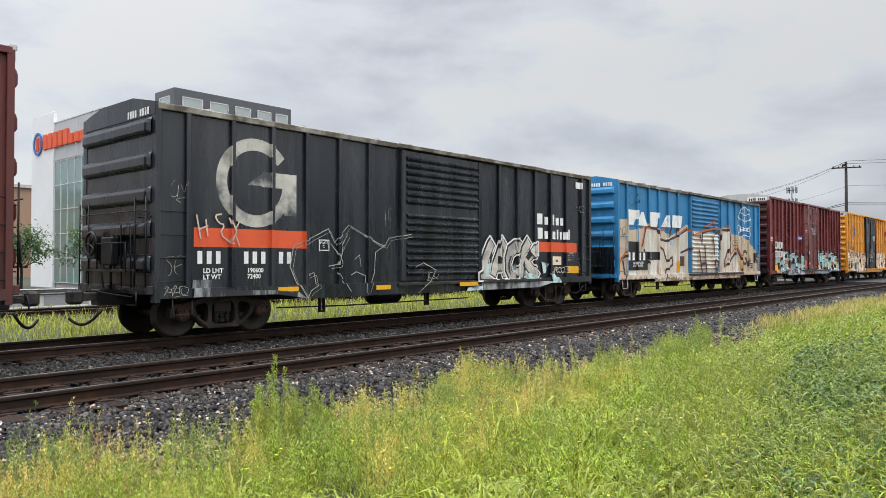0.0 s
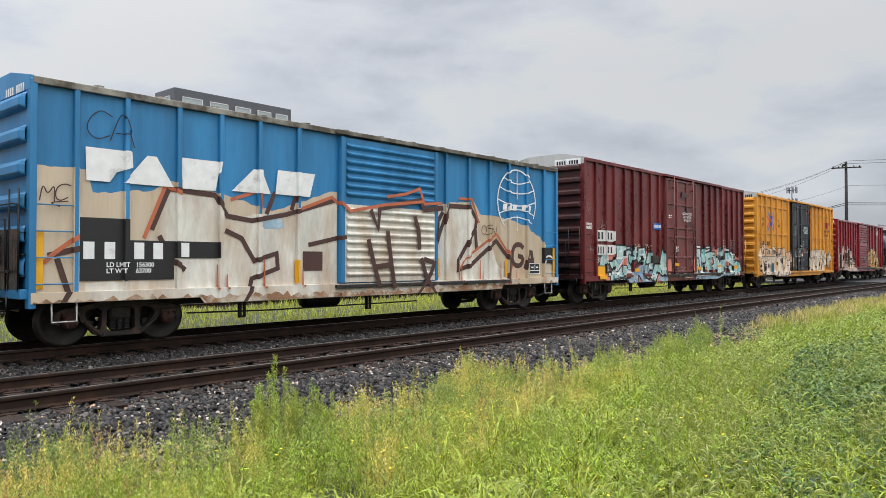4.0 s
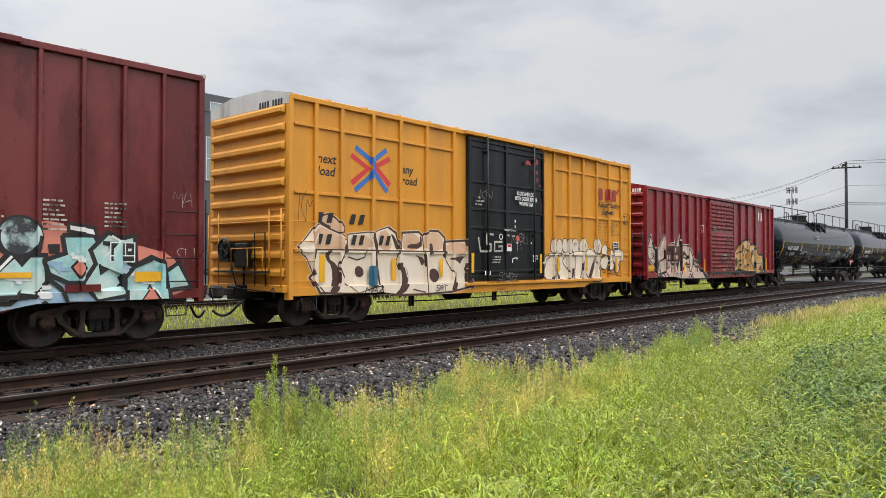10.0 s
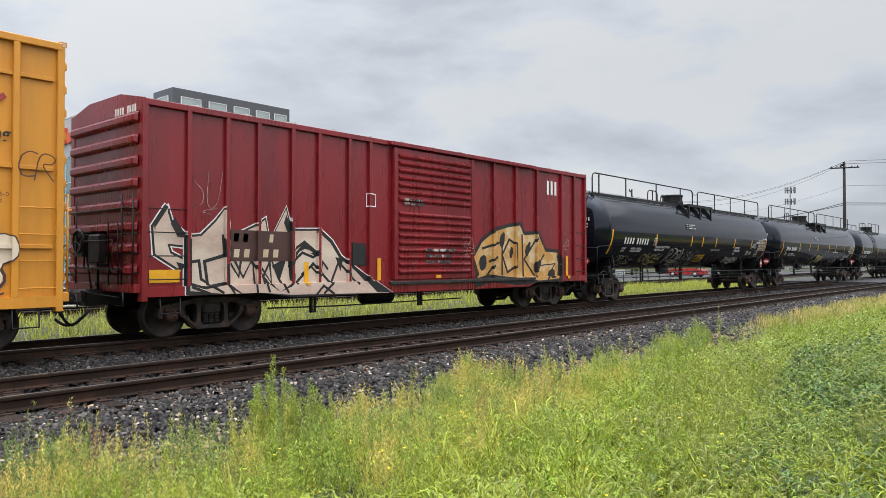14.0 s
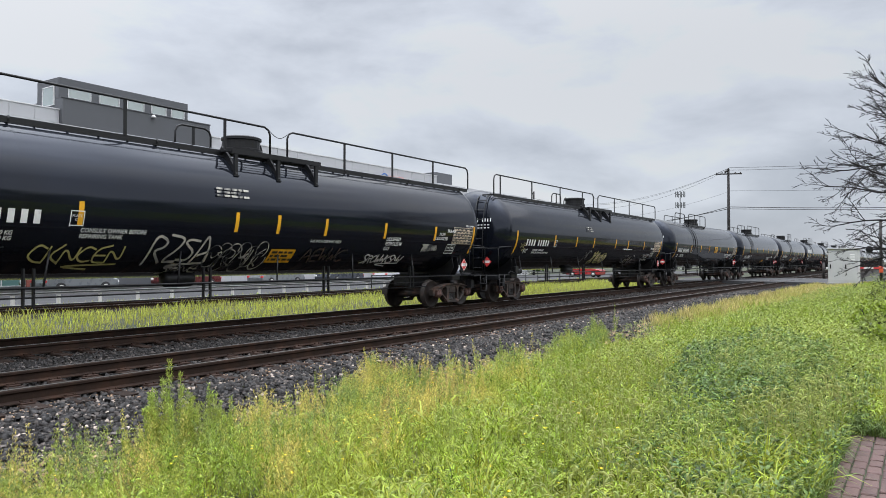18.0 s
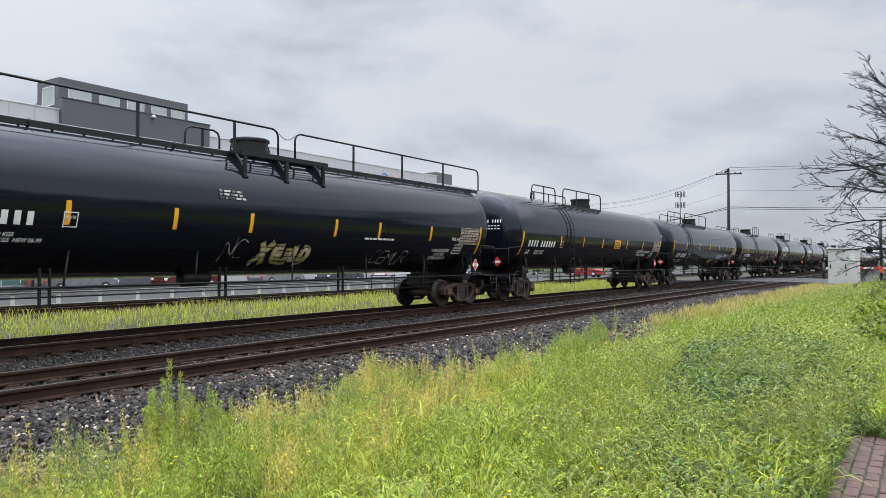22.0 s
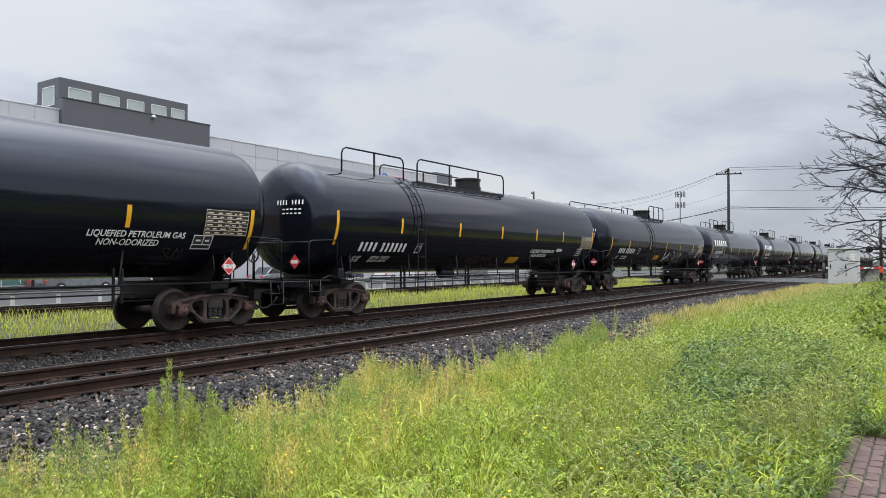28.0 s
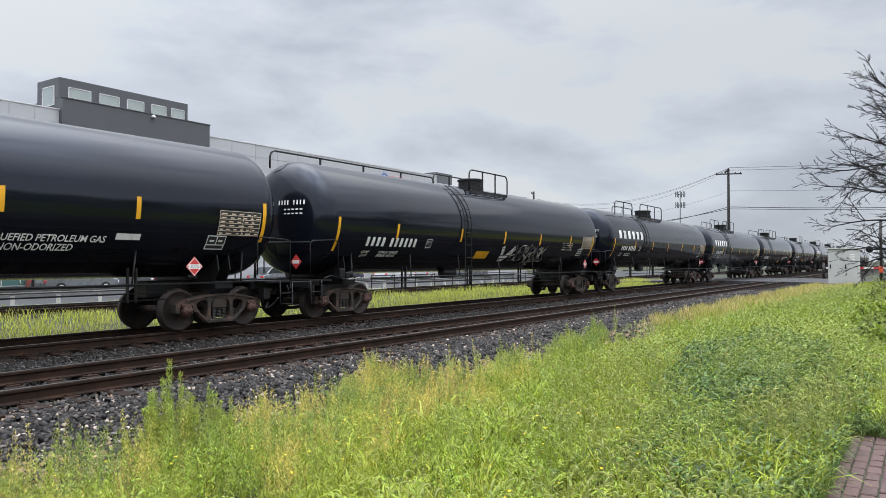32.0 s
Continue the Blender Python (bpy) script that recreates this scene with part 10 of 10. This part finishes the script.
s.each("white_scrawl", [ribbon(q, 0.055) for q in (((6.38, 2.18), (6.47, 1.8), (6.64, 1.8)), ((6.76, 2.07), (6.76, 2.3), (7.07, 2.29)), ((6.71, 1.8), (6.95, 1.81), (6.96, 2.01), (6.76, 2.02)), ((7.49, 2.09), (7.13, 2.08), (7.12, 1.81), (7.49, 1.82), (7.49, 1.96), (7.33, 1.95)),)], "letter_bone", "faint white sprayed angular scrawl")
for k, (a, b, c, d) in enumerate(((7.9, 8.6, 1.6, 2.5), (6.4, 7.0, 3.2, 3.6), (8.3, 9.0, 2.0, 2.3), (7.3, 8.2, 0.95, 1.2))):
    s.scribble(a, b, c, d, 84 + k, "worn_white", 0.008, 12)
s.scribble(0.2, 0.62, 2.3, 3.1, 90, "spray_brown", 0.014, 14)
s.scribble(15.1, 15.7, 2.8, 3.35, 91, "spray_brown", 0.02, 16)

# crimson boxcar: blush piece, gold piece, bars
s = Side(crimson_car, crimson_posts)
s.figure(((0.48, 2.55), (0.58, 2.25), (0.89, 2), (0.96, 1.9), (0.8, 1.83), (0.51, 1.85), (0.57, 1.67), (0.87, 1.53), (0.73, 1.38), (0.27, 1.66), (0.23, 2.17)), "spray_blush", "ink", 0.09, "spray_white", 0.14)
s.figure(((0.89, 1.98), (1.21, 2.01), (1.54, 2.32), (1.72, 2.56), (1.79, 1.96), (2.46, 2.25), (2.68, 2.39), (2.79, 1.89), (3.22, 2.64), (3.34, 2.18), (4.15, 2.21), (4.49, 1.97), (4.76, 1.62), (5.14, 1.39), (6.33, 0.73), (3.36, 0.75), (2.05, 0.76), (0.89, 0.91)), "spray_blush", "ink", 0.09, "spray_white", 0.14)
s.each("graffiti_line", [ribbon(q, 0.06) for q in (((0.93, 1.5), (1.16, 1.53), (1.21, 1.17), (1.36, 1.08), (1.28, 1.52), (1.74, 1.65), (2.05, 1.2), (2.1, 1.56), (2.47, 1.56), (2.85, 1.05), (2.79, 1.56), (3.3, 1.69), (3.72, 1.95), (4.11, 1.69), (3.96, 1.61), (3.66, 1.71), (3.3, 1.42), (3.48, 1.04)), ((0.94, 1.09), (1.26, 1), (1.75, 1.08), (2.05, 0.78)), ((3.48, 1.04), (3.96, 1.47), (4.47, 1.01), (4.22, 0.8)), ((2.31, 1.56), (3.02, 0.77), (3.36, 1.04), (3.3, 1.56)), ((4.47, 1.01), (4.73, 1.57)), ((4.76, 1.46), (5.28, 0.99)),)], "ink")
s.each("graffiti_shade", [[(3.42, 1.66), (3.72, 1.95), (4.15, 1.66), (3.94, 1.76), (3.72, 1.79)], [(5.14, 1.36), (6.37, 0.75), (5.85, 0.77)], [(2.85, 1.42), (3.24, 1.61), (3.07, 1.14)], [(5.14, 1.98), (5.56, 1.89), (5.59, 1.41), (5.0, 1.45)], [(4.6, 1.62), (4.84, 1.57), (4.76, 1.29)]], "ink")
s.figure(((9.69, 0.89), (9.95, 1.14), (9.71, 1.64), (10.09, 2.08), (10.66, 2.39), (11.38, 2.55), (11.95, 2.62), (12.18, 2.33), (12.96, 2.38), (13.37, 1.83), (14.1, 1.8), (14.26, 1.44), (14.15, 0.86), (13.16, 0.78), (10.4, 1.03)), "spray_gold", "ink", 0.22)
s.each("graffiti_shade", [smooth_closed(q) for q in (((10.0, 1.2), (10.3, 1.35), (10.25, 1.75), (9.9, 1.6)), ((10.9, 2.25), (11.2, 2.45), (11.15, 2.0), (10.95, 1.9)), ((11.5, 1.55), (11.62, 1.85), (11.52, 2.0), (11.38, 1.75)), ((12.2, 1.9), (12.55, 2.2), (12.5, 1.85), (12.3, 1.6)), ((12.7, 1.5), (13.2, 1.6), (13.0, 1.2), (12.7, 1.15)), ((11.3, 0.95), (12.0, 1.05), (11.9, 0.85), (11.3, 0.85)), ((13.5, 1.2), (13.9, 1.3), (13.95, 1.0), (13.6, 0.95)))], "ink", "black shapes between the gold letters")
s.each("graffiti_line", [ribbon(q, 0.075) for q in (((10.09, 1.89), (11.04, 2.1), (11.04, 1.12)), ((10.4, 1.51), (10.83, 1.64)), ((11.4, 2.18), (11.04, 1.71), (11.31, 1.19), (11.76, 1.38), (11.72, 2.05), (11.4, 2.18)), ((12.07, 2.33), (12.13, 1.04)), ((12.91, 2.28), (12.18, 1.58), (12.78, 1.03)), ((13.29, 1.73), (12.91, 1.38), (13.94, 1.44), (13.41, 0.95)), ((10.4, 1.03), (12.18, 0.84), (14.2, 0.93)), ((10.19, 1.01), (10.61, 1.39)),)], "ink")
s.each("graffiti_line", [ribbon(q, 0.055) for q in [[(1.27, 1.51), (1.68, 1.62), (1.72, 1.71)], [(1.27, 1.51), (1.34, 1.07), (1.65, 0.89)], [(1.76, 1.45), (1.79, 1.06), (1.9, 0.86)], [(1.93, 1.57), (2.15, 1.19), (2.37, 1.57), (2.45, 0.87)], [(2.75, 0.8), (2.64, 1.21), (2.83, 1.57), (3.03, 1.15), (3.23, 0.85)], [(3.35, 1.45), (3.55, 1.75), (3.76, 1.85), (4.06, 1.69)], [(3.64, 1.23), (3.89, 1.41), (4.15, 1.19), (4.23, 1.51), (4.37, 1.35)], [(3.98, 0.76), (4.19, 0.97), (4.5, 0.78)], [(0.98, 1.02), (1.31, 0.9), (1.45, 0.84)], [(0.94, 1.94), (0.98, 1.07)], [(1.68, 2.04), (1.72, 1.62)]]], "ink")
s.each("graffiti_shade", [[(0.65, 2.36), (0.91, 1.97), (0.71, 1.99), (0.57, 2.23)], [(3.89, 1.69), (4.1, 1.79), (4.06, 1.63)], [(0.68, 1.51), (0.91, 1.45), (0.78, 1.34)], [(3.22, 2.53), (3.37, 2.18), (3.26, 2.14), (3.16, 2.35)]], "ink")
s.put("brown_patch", [rect(1.80, 3.34, 1.52, 2.16)], "spray_brown")
for x, z, w, n in ((1.92, 1.92, 0.44, 2), (2.78, 1.92, 0.18, 1), (1.92, 1.60, 0.48, 2), (2.62, 1.60, 0.50, 2)):
    s.marks(x, z, w, 0.17, n, "spray_tan", lean=0.02)
s.marks(13.45, 3.68, 0.68, 0.45, 3, name="name_bar")
s.reflectors(((0.15, 0.75, 1.12, 1.36), (3.7, 3.82, 1.0, 1.5), (5.92, 6.04, 1.05, 1.60), (7.9, 8.1, 1.08, 1.16), (14.58, 14.72, 0.95, 1.70)))
s.put("dark_plate", [rect(5.04, 5.52, 1.43, 1.95)], "ink")
s.small_print(7.5, 1.78, 1.0, 3, 0.07, "worn_white", 92, 2.2)
s.small_print(6.7, 3.05, 0.8, 2, 0.06, "worn_white", 93)
s.put("white_box", stroke([(5.55, 2.85), (5.85, 2.85), (5.85, 3.15), (5.55, 3.15), (5.55, 2.83)], 0.02), "white_paint")
for k, (a, b, c, d) in enumerate(((0.95, 1.6, 2.5, 3.3), (8.8, 9.5, 1.7, 2.2), (14.2, 14.8, 1.9, 2.3))):
    s.scribble(a, b, c, d, 94 + k, "worn_white", 0.008, 12)
# added black sheet stands in for the shade on the blue car's lower leading end
bm = B()
box(bm, -0.13, -0.118, -1.45, 1.45, 1.05, 2.05)
part("end_shade_sheet", bm, "black_paint", blue_car, "black sheet standing in for shade at the lower end")
# end marks
for car, z, m in ((black_car, 4.36, "white_paint"), (blue_car, 4.42, "white_paint"), (red_car, 5.0, "ink"), (yellow_car, 5.04, "ink"), (crimson_car, 4.38, "white_paint")):
    for k in range(9):
        if k == 4:
            continue
        bm = B()
        bm.faces.new([bm.verts.new(c) for c in ((-0.025, -1.35 + k * 0.1, z - 0.08), (-0.025, -1.28 + k * 0.1, z - 0.08), (-0.025, -1.28 + k * 0.1, z + 0.06), (-0.025, -1.35 + k * 0.1, z + 0.06))])
        part("end_mark", bm, m, car)
bm = B()
bm.faces.new([bm.verts.new(c) for c in ((-0.022, -1.45, 4.86), (-0.022, -0.4, 4.86), (-0.022, -0.4, 5.12), (-0.022, -1.45, 5.12))])
part("end_mark_plate", bm, "white_paint", red_car)


# tank cars: lettering on the shells
def placard(car, x, z, y=-1.36):
    """A red diamond hazard placard with a white number panel."""
    h = 0.21
    m = pose(x, y, z)
    bm = B()
    slab(bm, ((0, -h), (h, 0), (0, h), (-h, 0)), -0.012, 0.0)
    p = part("hazard_placard", bm, "placard_red", car, "red diamond hazard placard")
    p.matrix_basis = m
    bm = B()
    for a, b in zip(((0, -h), (h, 0), (0, h), (-h, 0)), ((h, 0), (0, h), (-h, 0), (0, -h))):
        for q in stroke([(a[0] * 0.9, a[1] * 0.9), (b[0] * 0.9, b[1] * 0.9)], 0.012):
            bm.faces.new([bm.verts.new((u, -0.015, w)) for u, w in q])
    bm.faces.new([bm.verts.new((u, -0.0145, w)) for u, w in rect(-0.15, 0.15, -0.05, 0.05)])
    part("placard_lines", bm, "white_paint", p)
    words("placard_number", "1075", 0.11, 0, -0.036, "ink", p, (), -0.016, 0, 0.002, "CENTER")


def tank_marks(car, T, mx, mz, mw, mh, groups, seed, weights="163700 LB  74150 KG\n89300 LB  40510 KG"):
    s = Side(car, (), True)
    A, T, _, last, _, _, plac = ENDS[tank_cars.index(car)]
    x = mx
    for n in groups:
        s.marks(x, mz, mw * n / sum(groups) * 0.94, mh, n)
        x += mw * n / sum(groups) + 0.10
    s.text("load_text", "LD LMT\nLT WT", 0.10, mx - 0.05, mz - 0.20, "white_paint", 0.002, 1.0, 0.15)
    s.text("weight_text", weights, 0.10, mx + 0.70, mz - 0.20, "white_paint", 0.002, 1.0, 0.15)
    # tabular data plate
    rows = []
    for k in range(6):
        rows.append(rect(last - 1.27, last - 0.12, 2.12 + k * 0.085, 2.125 + k * 0.085 + 0.008))
        rng = random.Random(seed + k)
        xx = last - 1.24
        while xx < last - 0.22:
            w = rng.uniform(0.08, 0.26)
            rows.append(rect(xx, min(xx + w * 0.6, last - 0.15), 2.145 + k * 0.085, 2.17 + k * 0.085))
            xx += w + 0.03
    s.put("data_table_ground", [rect(last - 1.29, last - 0.10, 2.10, 2.66)], "ink", "black data table panel")
    rows += [rect(last - x - 0.008, last - x, 2.11, 2.65) for x in (1.27, 0.62, 0.36, 0.12)] + [rect(last - 1.27, last - 0.12, 2.64, 2.65)]
    tagged(s.put("data_table", rows, "spray_pale"), kind="stuff")
    s.boxed_plate(last - 1.50, 1.80, 0.5, 0.30)
    s.put("plate_frame", stroke([(mx + mw + 0.45, mz), (mx + mw + 0.70, mz), (mx + mw + 0.70, mz + 0.26), (mx + mw + 0.45, mz + 0.26), (mx + mw + 0.45, mz - 0.015)], 0.018), "white_paint")
    s.text("plate_text", "PLATE\n   C", 0.07, mx + mw + 0.475, mz + 0.15, "white_paint")
    words("shoe_text", "2 INCH HF COMP SHOES", 0.085, 0.35, 1.035, "white_paint", car, (), -1.47, 0, 0.004)
    placard(car, plac, 1.42)
    bm = B()
    lathe(bm, ((0, 0.0), (0, 0.05), (0.2, 0.05), (0.2, 0.0)), "x", at=(plac - 0.10, -1.28, 1.20), seg=8)
    part("lamp_bracket", bm, "black_iron", car)
    # leading head: bars and a placard on the curved end
    bm = B()
    for k in range(9):
        y0 = -0.95 + k * 0.10
        if k == 4:
            continue
        q = []
        for y, z in ((y0, 3.02), (y0 + 0.04, 3.02), (y0 + 0.04, 3.14), (y0, 3.14)):
            rr = min(0.999, math.hypot(y, z - 2.715) / 1.545)
            q.append(bm.verts.new((A - 0.76 * max(0.0, 1 - rr ** 2.5) ** 0.4 - 0.014, y, z)))
        bm.faces.new(q)
    for r in range(2):
        for k in range(5):
            y0, z0 = -0.9 + k * 0.13, 2.88 - r * 0.11
            q = []
            for y, z in ((y0, z0), (y0 + 0.08, z0), (y0 + 0.08, z0 + 0.035), (y0, z0 + 0.035)):
                rr = min(0.999, math.hypot(y, z - 2.715) / 1.545)
                q.append(bm.verts.new((A - 0.76 * max(0.0, 1 - rr ** 2.5) ** 0.4 - 0.014, y, z)))
            bm.faces.new(q)
    tagged(part("head_mark", bm, "white_paint", car), kind="stuff")
    bm = B()
    h = 0.19
    a = [bm.verts.new((A - 0.96, -0.95 + u, 1.52 + w)) for u, w in ((0, -h), (h, 0), (0, h), (-h, 0))]
    b = [bm.verts.new((A - 0.95, v.co.y, v.co.z)) for v in a]
    bm.faces.new(a), bm.faces.new(b[::-1])
    for i in range(4):
        bm.faces.new((a[i], a[(i + 1) % 4], b[(i + 1) % 4], b[i]))
    p = part("end_placard", bm, "placard_red", car, "red diamond placard at the car end")
    bm = B()
    bm.faces.new([bm.verts.new((A - 0.964, -0.95 + u, 1.52 + w)) for u, w in rect(-0.12, 0.12, -0.045, 0.045)])
    part("placard_panel", bm, "white_paint", p)
    return s


def gas_words(s, x, z, two=True):
    s.text("contents_text", "LIQUEFIED PETROLEUM GAS\n     NON-ODORIZED", 0.17, x, z, "white_paint", 0.003, 1.0, 0.12)


tank_one, tank_two, tank_three, tank_four, tank_five, tank_six = tank_cars
TT = [ENDS[i][1] for i in range(6)]
s = tank_marks(tank_one, TT[0], 1.24, 2.19, 2.1, 0.24, (4, 5), 201, "162000 LB  73500 KG\n101000 LB  45800 KG")
s.scribble(1.06, 2.7, 1.42, 1.80, 202, "worn_white", 0.028, word="CROKE")
s.scribble(3.2, 5.0, 1.45, 1.85, 203, "spray_olive", 0.035, 20)
s.scribble(7.0, 8.6, 1.35, 1.85, 208, "worn_white", 0.028, 30)
s.scribble(5.55, 7.05, 1.45, 2.10, 209, "letter_bone", 0.050, word="RZSA")
s.scribble(6.1, 7.05, 1.28, 1.50, 212, "worn_white", 0.025, word="SANE")
s.each("sprayed_loop", [ribbon(arc(x, z, r, a, a + 300, 16, q), 0.026) for x, z, r, a, q in ((7.20, 1.66, 0.20, 40, 1.2), (7.46, 1.80, 0.17, 200, 0.9), (7.50, 1.50, 0.18, 120, 0.9), (7.74, 1.68, 0.22, 10, 1.2), (8.02, 1.80, 0.18, 250, 1.0), (8.06, 1.48, 0.20, 160, 0.8), (8.30, 1.66, 0.22, 60, 1.1), (8.54, 1.82, 0.17, 300, 1.1), (8.60, 1.55, 0.19, 90, 1.0))], "worn_white", "looped white outline letters")
s.put("yellow_notice", [rect(8.82, 9.64, 1.52, 1.84)], "reflector", "yellow emergency notice")
s.small_print(8.88, 1.74, 0.7, 3, 0.05, "ink", 205, 1.7)
s.scribble(9.95, 11.5, 1.5, 1.9, 206, "truck_iron", 0.05, 18)
s.scribble(12.4, 14.2, 1.48, 1.75, 207, "spray_white", 0.03, 22)
s.text("contents_text", "LIQUEFIED\nPETROLEUM\nGAS", 0.14, 13.05, 2.14, "white_paint", 0.002, 1.0, 0.12)
s.put("white_patch", [blob(14.9, 15.7, 1.86, 2.08, 3, 24, 0.25, 0.5)], "worn_white", "smeared white paint over old lettering")
s.text("old_text", "NON\nODORIZED", 0.14, 15.85, 2.36, "white_paint", 0.0, 1.0, 0.1, "CENTER")
s.text("approval_text", "FRA-AIP", 0.14, 16.13, 2.47, "white_paint", 0.003)
s.text("approval_text", "DOT 112J340W", 0.075, 17.22, 2.69, "white_paint", 0.001)
s.text("owner_text", "CONSULT OWNER BEFORE\nREPAIRING TANK", 0.11, 4.0, 2.08, "white_paint", 0.001, 1.0, 0.05)
s.text("lining_text", "0.65 INCH CERAMIC FIBER", 0.10, 10.0, 2.03, "white_paint")
s.small_print(7.0, 3.1, 0.8, 3, 0.045, "worn_white", 211)

s = tank_marks(tank_two, TT[1], 0.89, 2.16, 2.05, 0.24, (4, 5), 221, "163500 LBS  74150 KGS\n99500 LBS  45150 KGS  NEW 06-99")
s.piece(8.1, 9.95, 1.45, 2.02, 4, 222, "spray_olive", "ink", "spray_pale", None, 0.34, edge=0.02, word="XEND")
s.scribble(7.1, 7.7, 1.5, 2.1, 223, "worn_white", 0.02, 14)
s.scribble(12.45, 14.1, 1.42, 1.9, 224, "worn_white", 0.024, 22)
s.small_print(6.8, 3.06, 0.75, 3, 0.045, "worn_white", 225)
s.text("contents_text", "NON-ODORIZED\nLIQUEFIED\nPETROLEUM GAS", 0.125, 15.77, 1.86, "white_paint", 0.002, 1.0, 0.12, "CENTER")
s.text("approval_text", "FRA AIP", 0.145, 16.18, 2.22, "white_paint", 0.003)
s.small_print(11.8, 2.15, 1.5, 1, 0.05, "white_paint", 227)
s.scribble(0.4, 0.9, 2.0, 2.3, 228, "spray_olive", 0.016, 16)

s = tank_marks(tank_three, TT[2], 0.55, 2.13, 2.5, 0.24, (4, 6), 241, "162300 LB  73600 KG\n100700 LB  45700 KG")
s.put("yellow_notice", [rect(9.85, 10.7, 2.18, 2.60)], "reflector", "yellow emergency notice")
s.small_print(9.93, 2.48, 0.65, 4, 0.05, "ink", 242, 1.7)
gas_words(s, 13.4, 2.02)
s.scribble(15.1, 15.6, 1.6, 1.85, 243, "truck_iron", 0.02, 18)

s = tank_marks(tank_four, TT[3], 1.05, 1.82, 2.2, 0.25, (4, 6), 261)
s.put("yellow_notice", [rect(9.98, 10.8, 1.48, 1.72)], "reflector", "yellow emergency notice")
s.scribble(7.0, 9.8, 1.4, 1.8, 262, "truck_iron", 0.04, 26)
gas_words(s, 11.45, 1.90)
s.put("white_patch", [rect(13.8, 14.32, 1.96, 2.08)], "white_paint")

s = tank_marks(tank_five, TT[4], 1.22, 1.97, 2.45, 0.25, (4, 6), 281)
s.put("yellow_notice", [rect(7.3, 8.2, 1.65, 1.90)], "reflector", "yellow emergency notice")
s.piece(8.95, 10.0, 1.45, 2.25, 1, 282, "spray_white", "ink", None, None, 0.26, edge=0.02)
s.scribble(9.8, 12.8, 1.5, 2.2, 283, "worn_white", 0.04, 40)
s.scribble(9.9, 12.6, 1.5, 2.15, 285, "worn_white", 0.04, 36)
s.small_print(14.2, 2.3, 1.2, 4, 0.045, "worn_white", 284, 2.0)

s = tank_marks(tank_six, TT[5], 1.2, 2.12, 2.2, 0.22, (4, 5), 301)
s.marks(0.65, 2.72, 4.0, 0.40, 6, name="name_bar")


# the cars that follow
for k in range(9):
    src = tank_cars[(5, 3, 4)[k % 3]]
    s = 219.0 + 20.3 * k
    TRAIN.append((copy_thing(src, pose(s, MID, 0)), s))


# ---------------------------------------------------------------- what moves
def motions():
    times = [0.5 * k for k in range(65)]
    for car, s0 in TRAIN:
        walk(car, [(t, pose(s0 + train_way(t), MID, 0)) for t in times])
    turns = [0.125 * k for k in range(257)]
    for car, s0 in TRAIN:
        for ob in car.children:
            if ob.name.startswith("wheelset"):
                x = ob.matrix_basis.translation.x
                walk(ob, [(t, Matrix.Translation((x, 0, RW)) @ Matrix.Rotation(train_way(t) / RW, 4, "Y")) for t in turns])


motions()
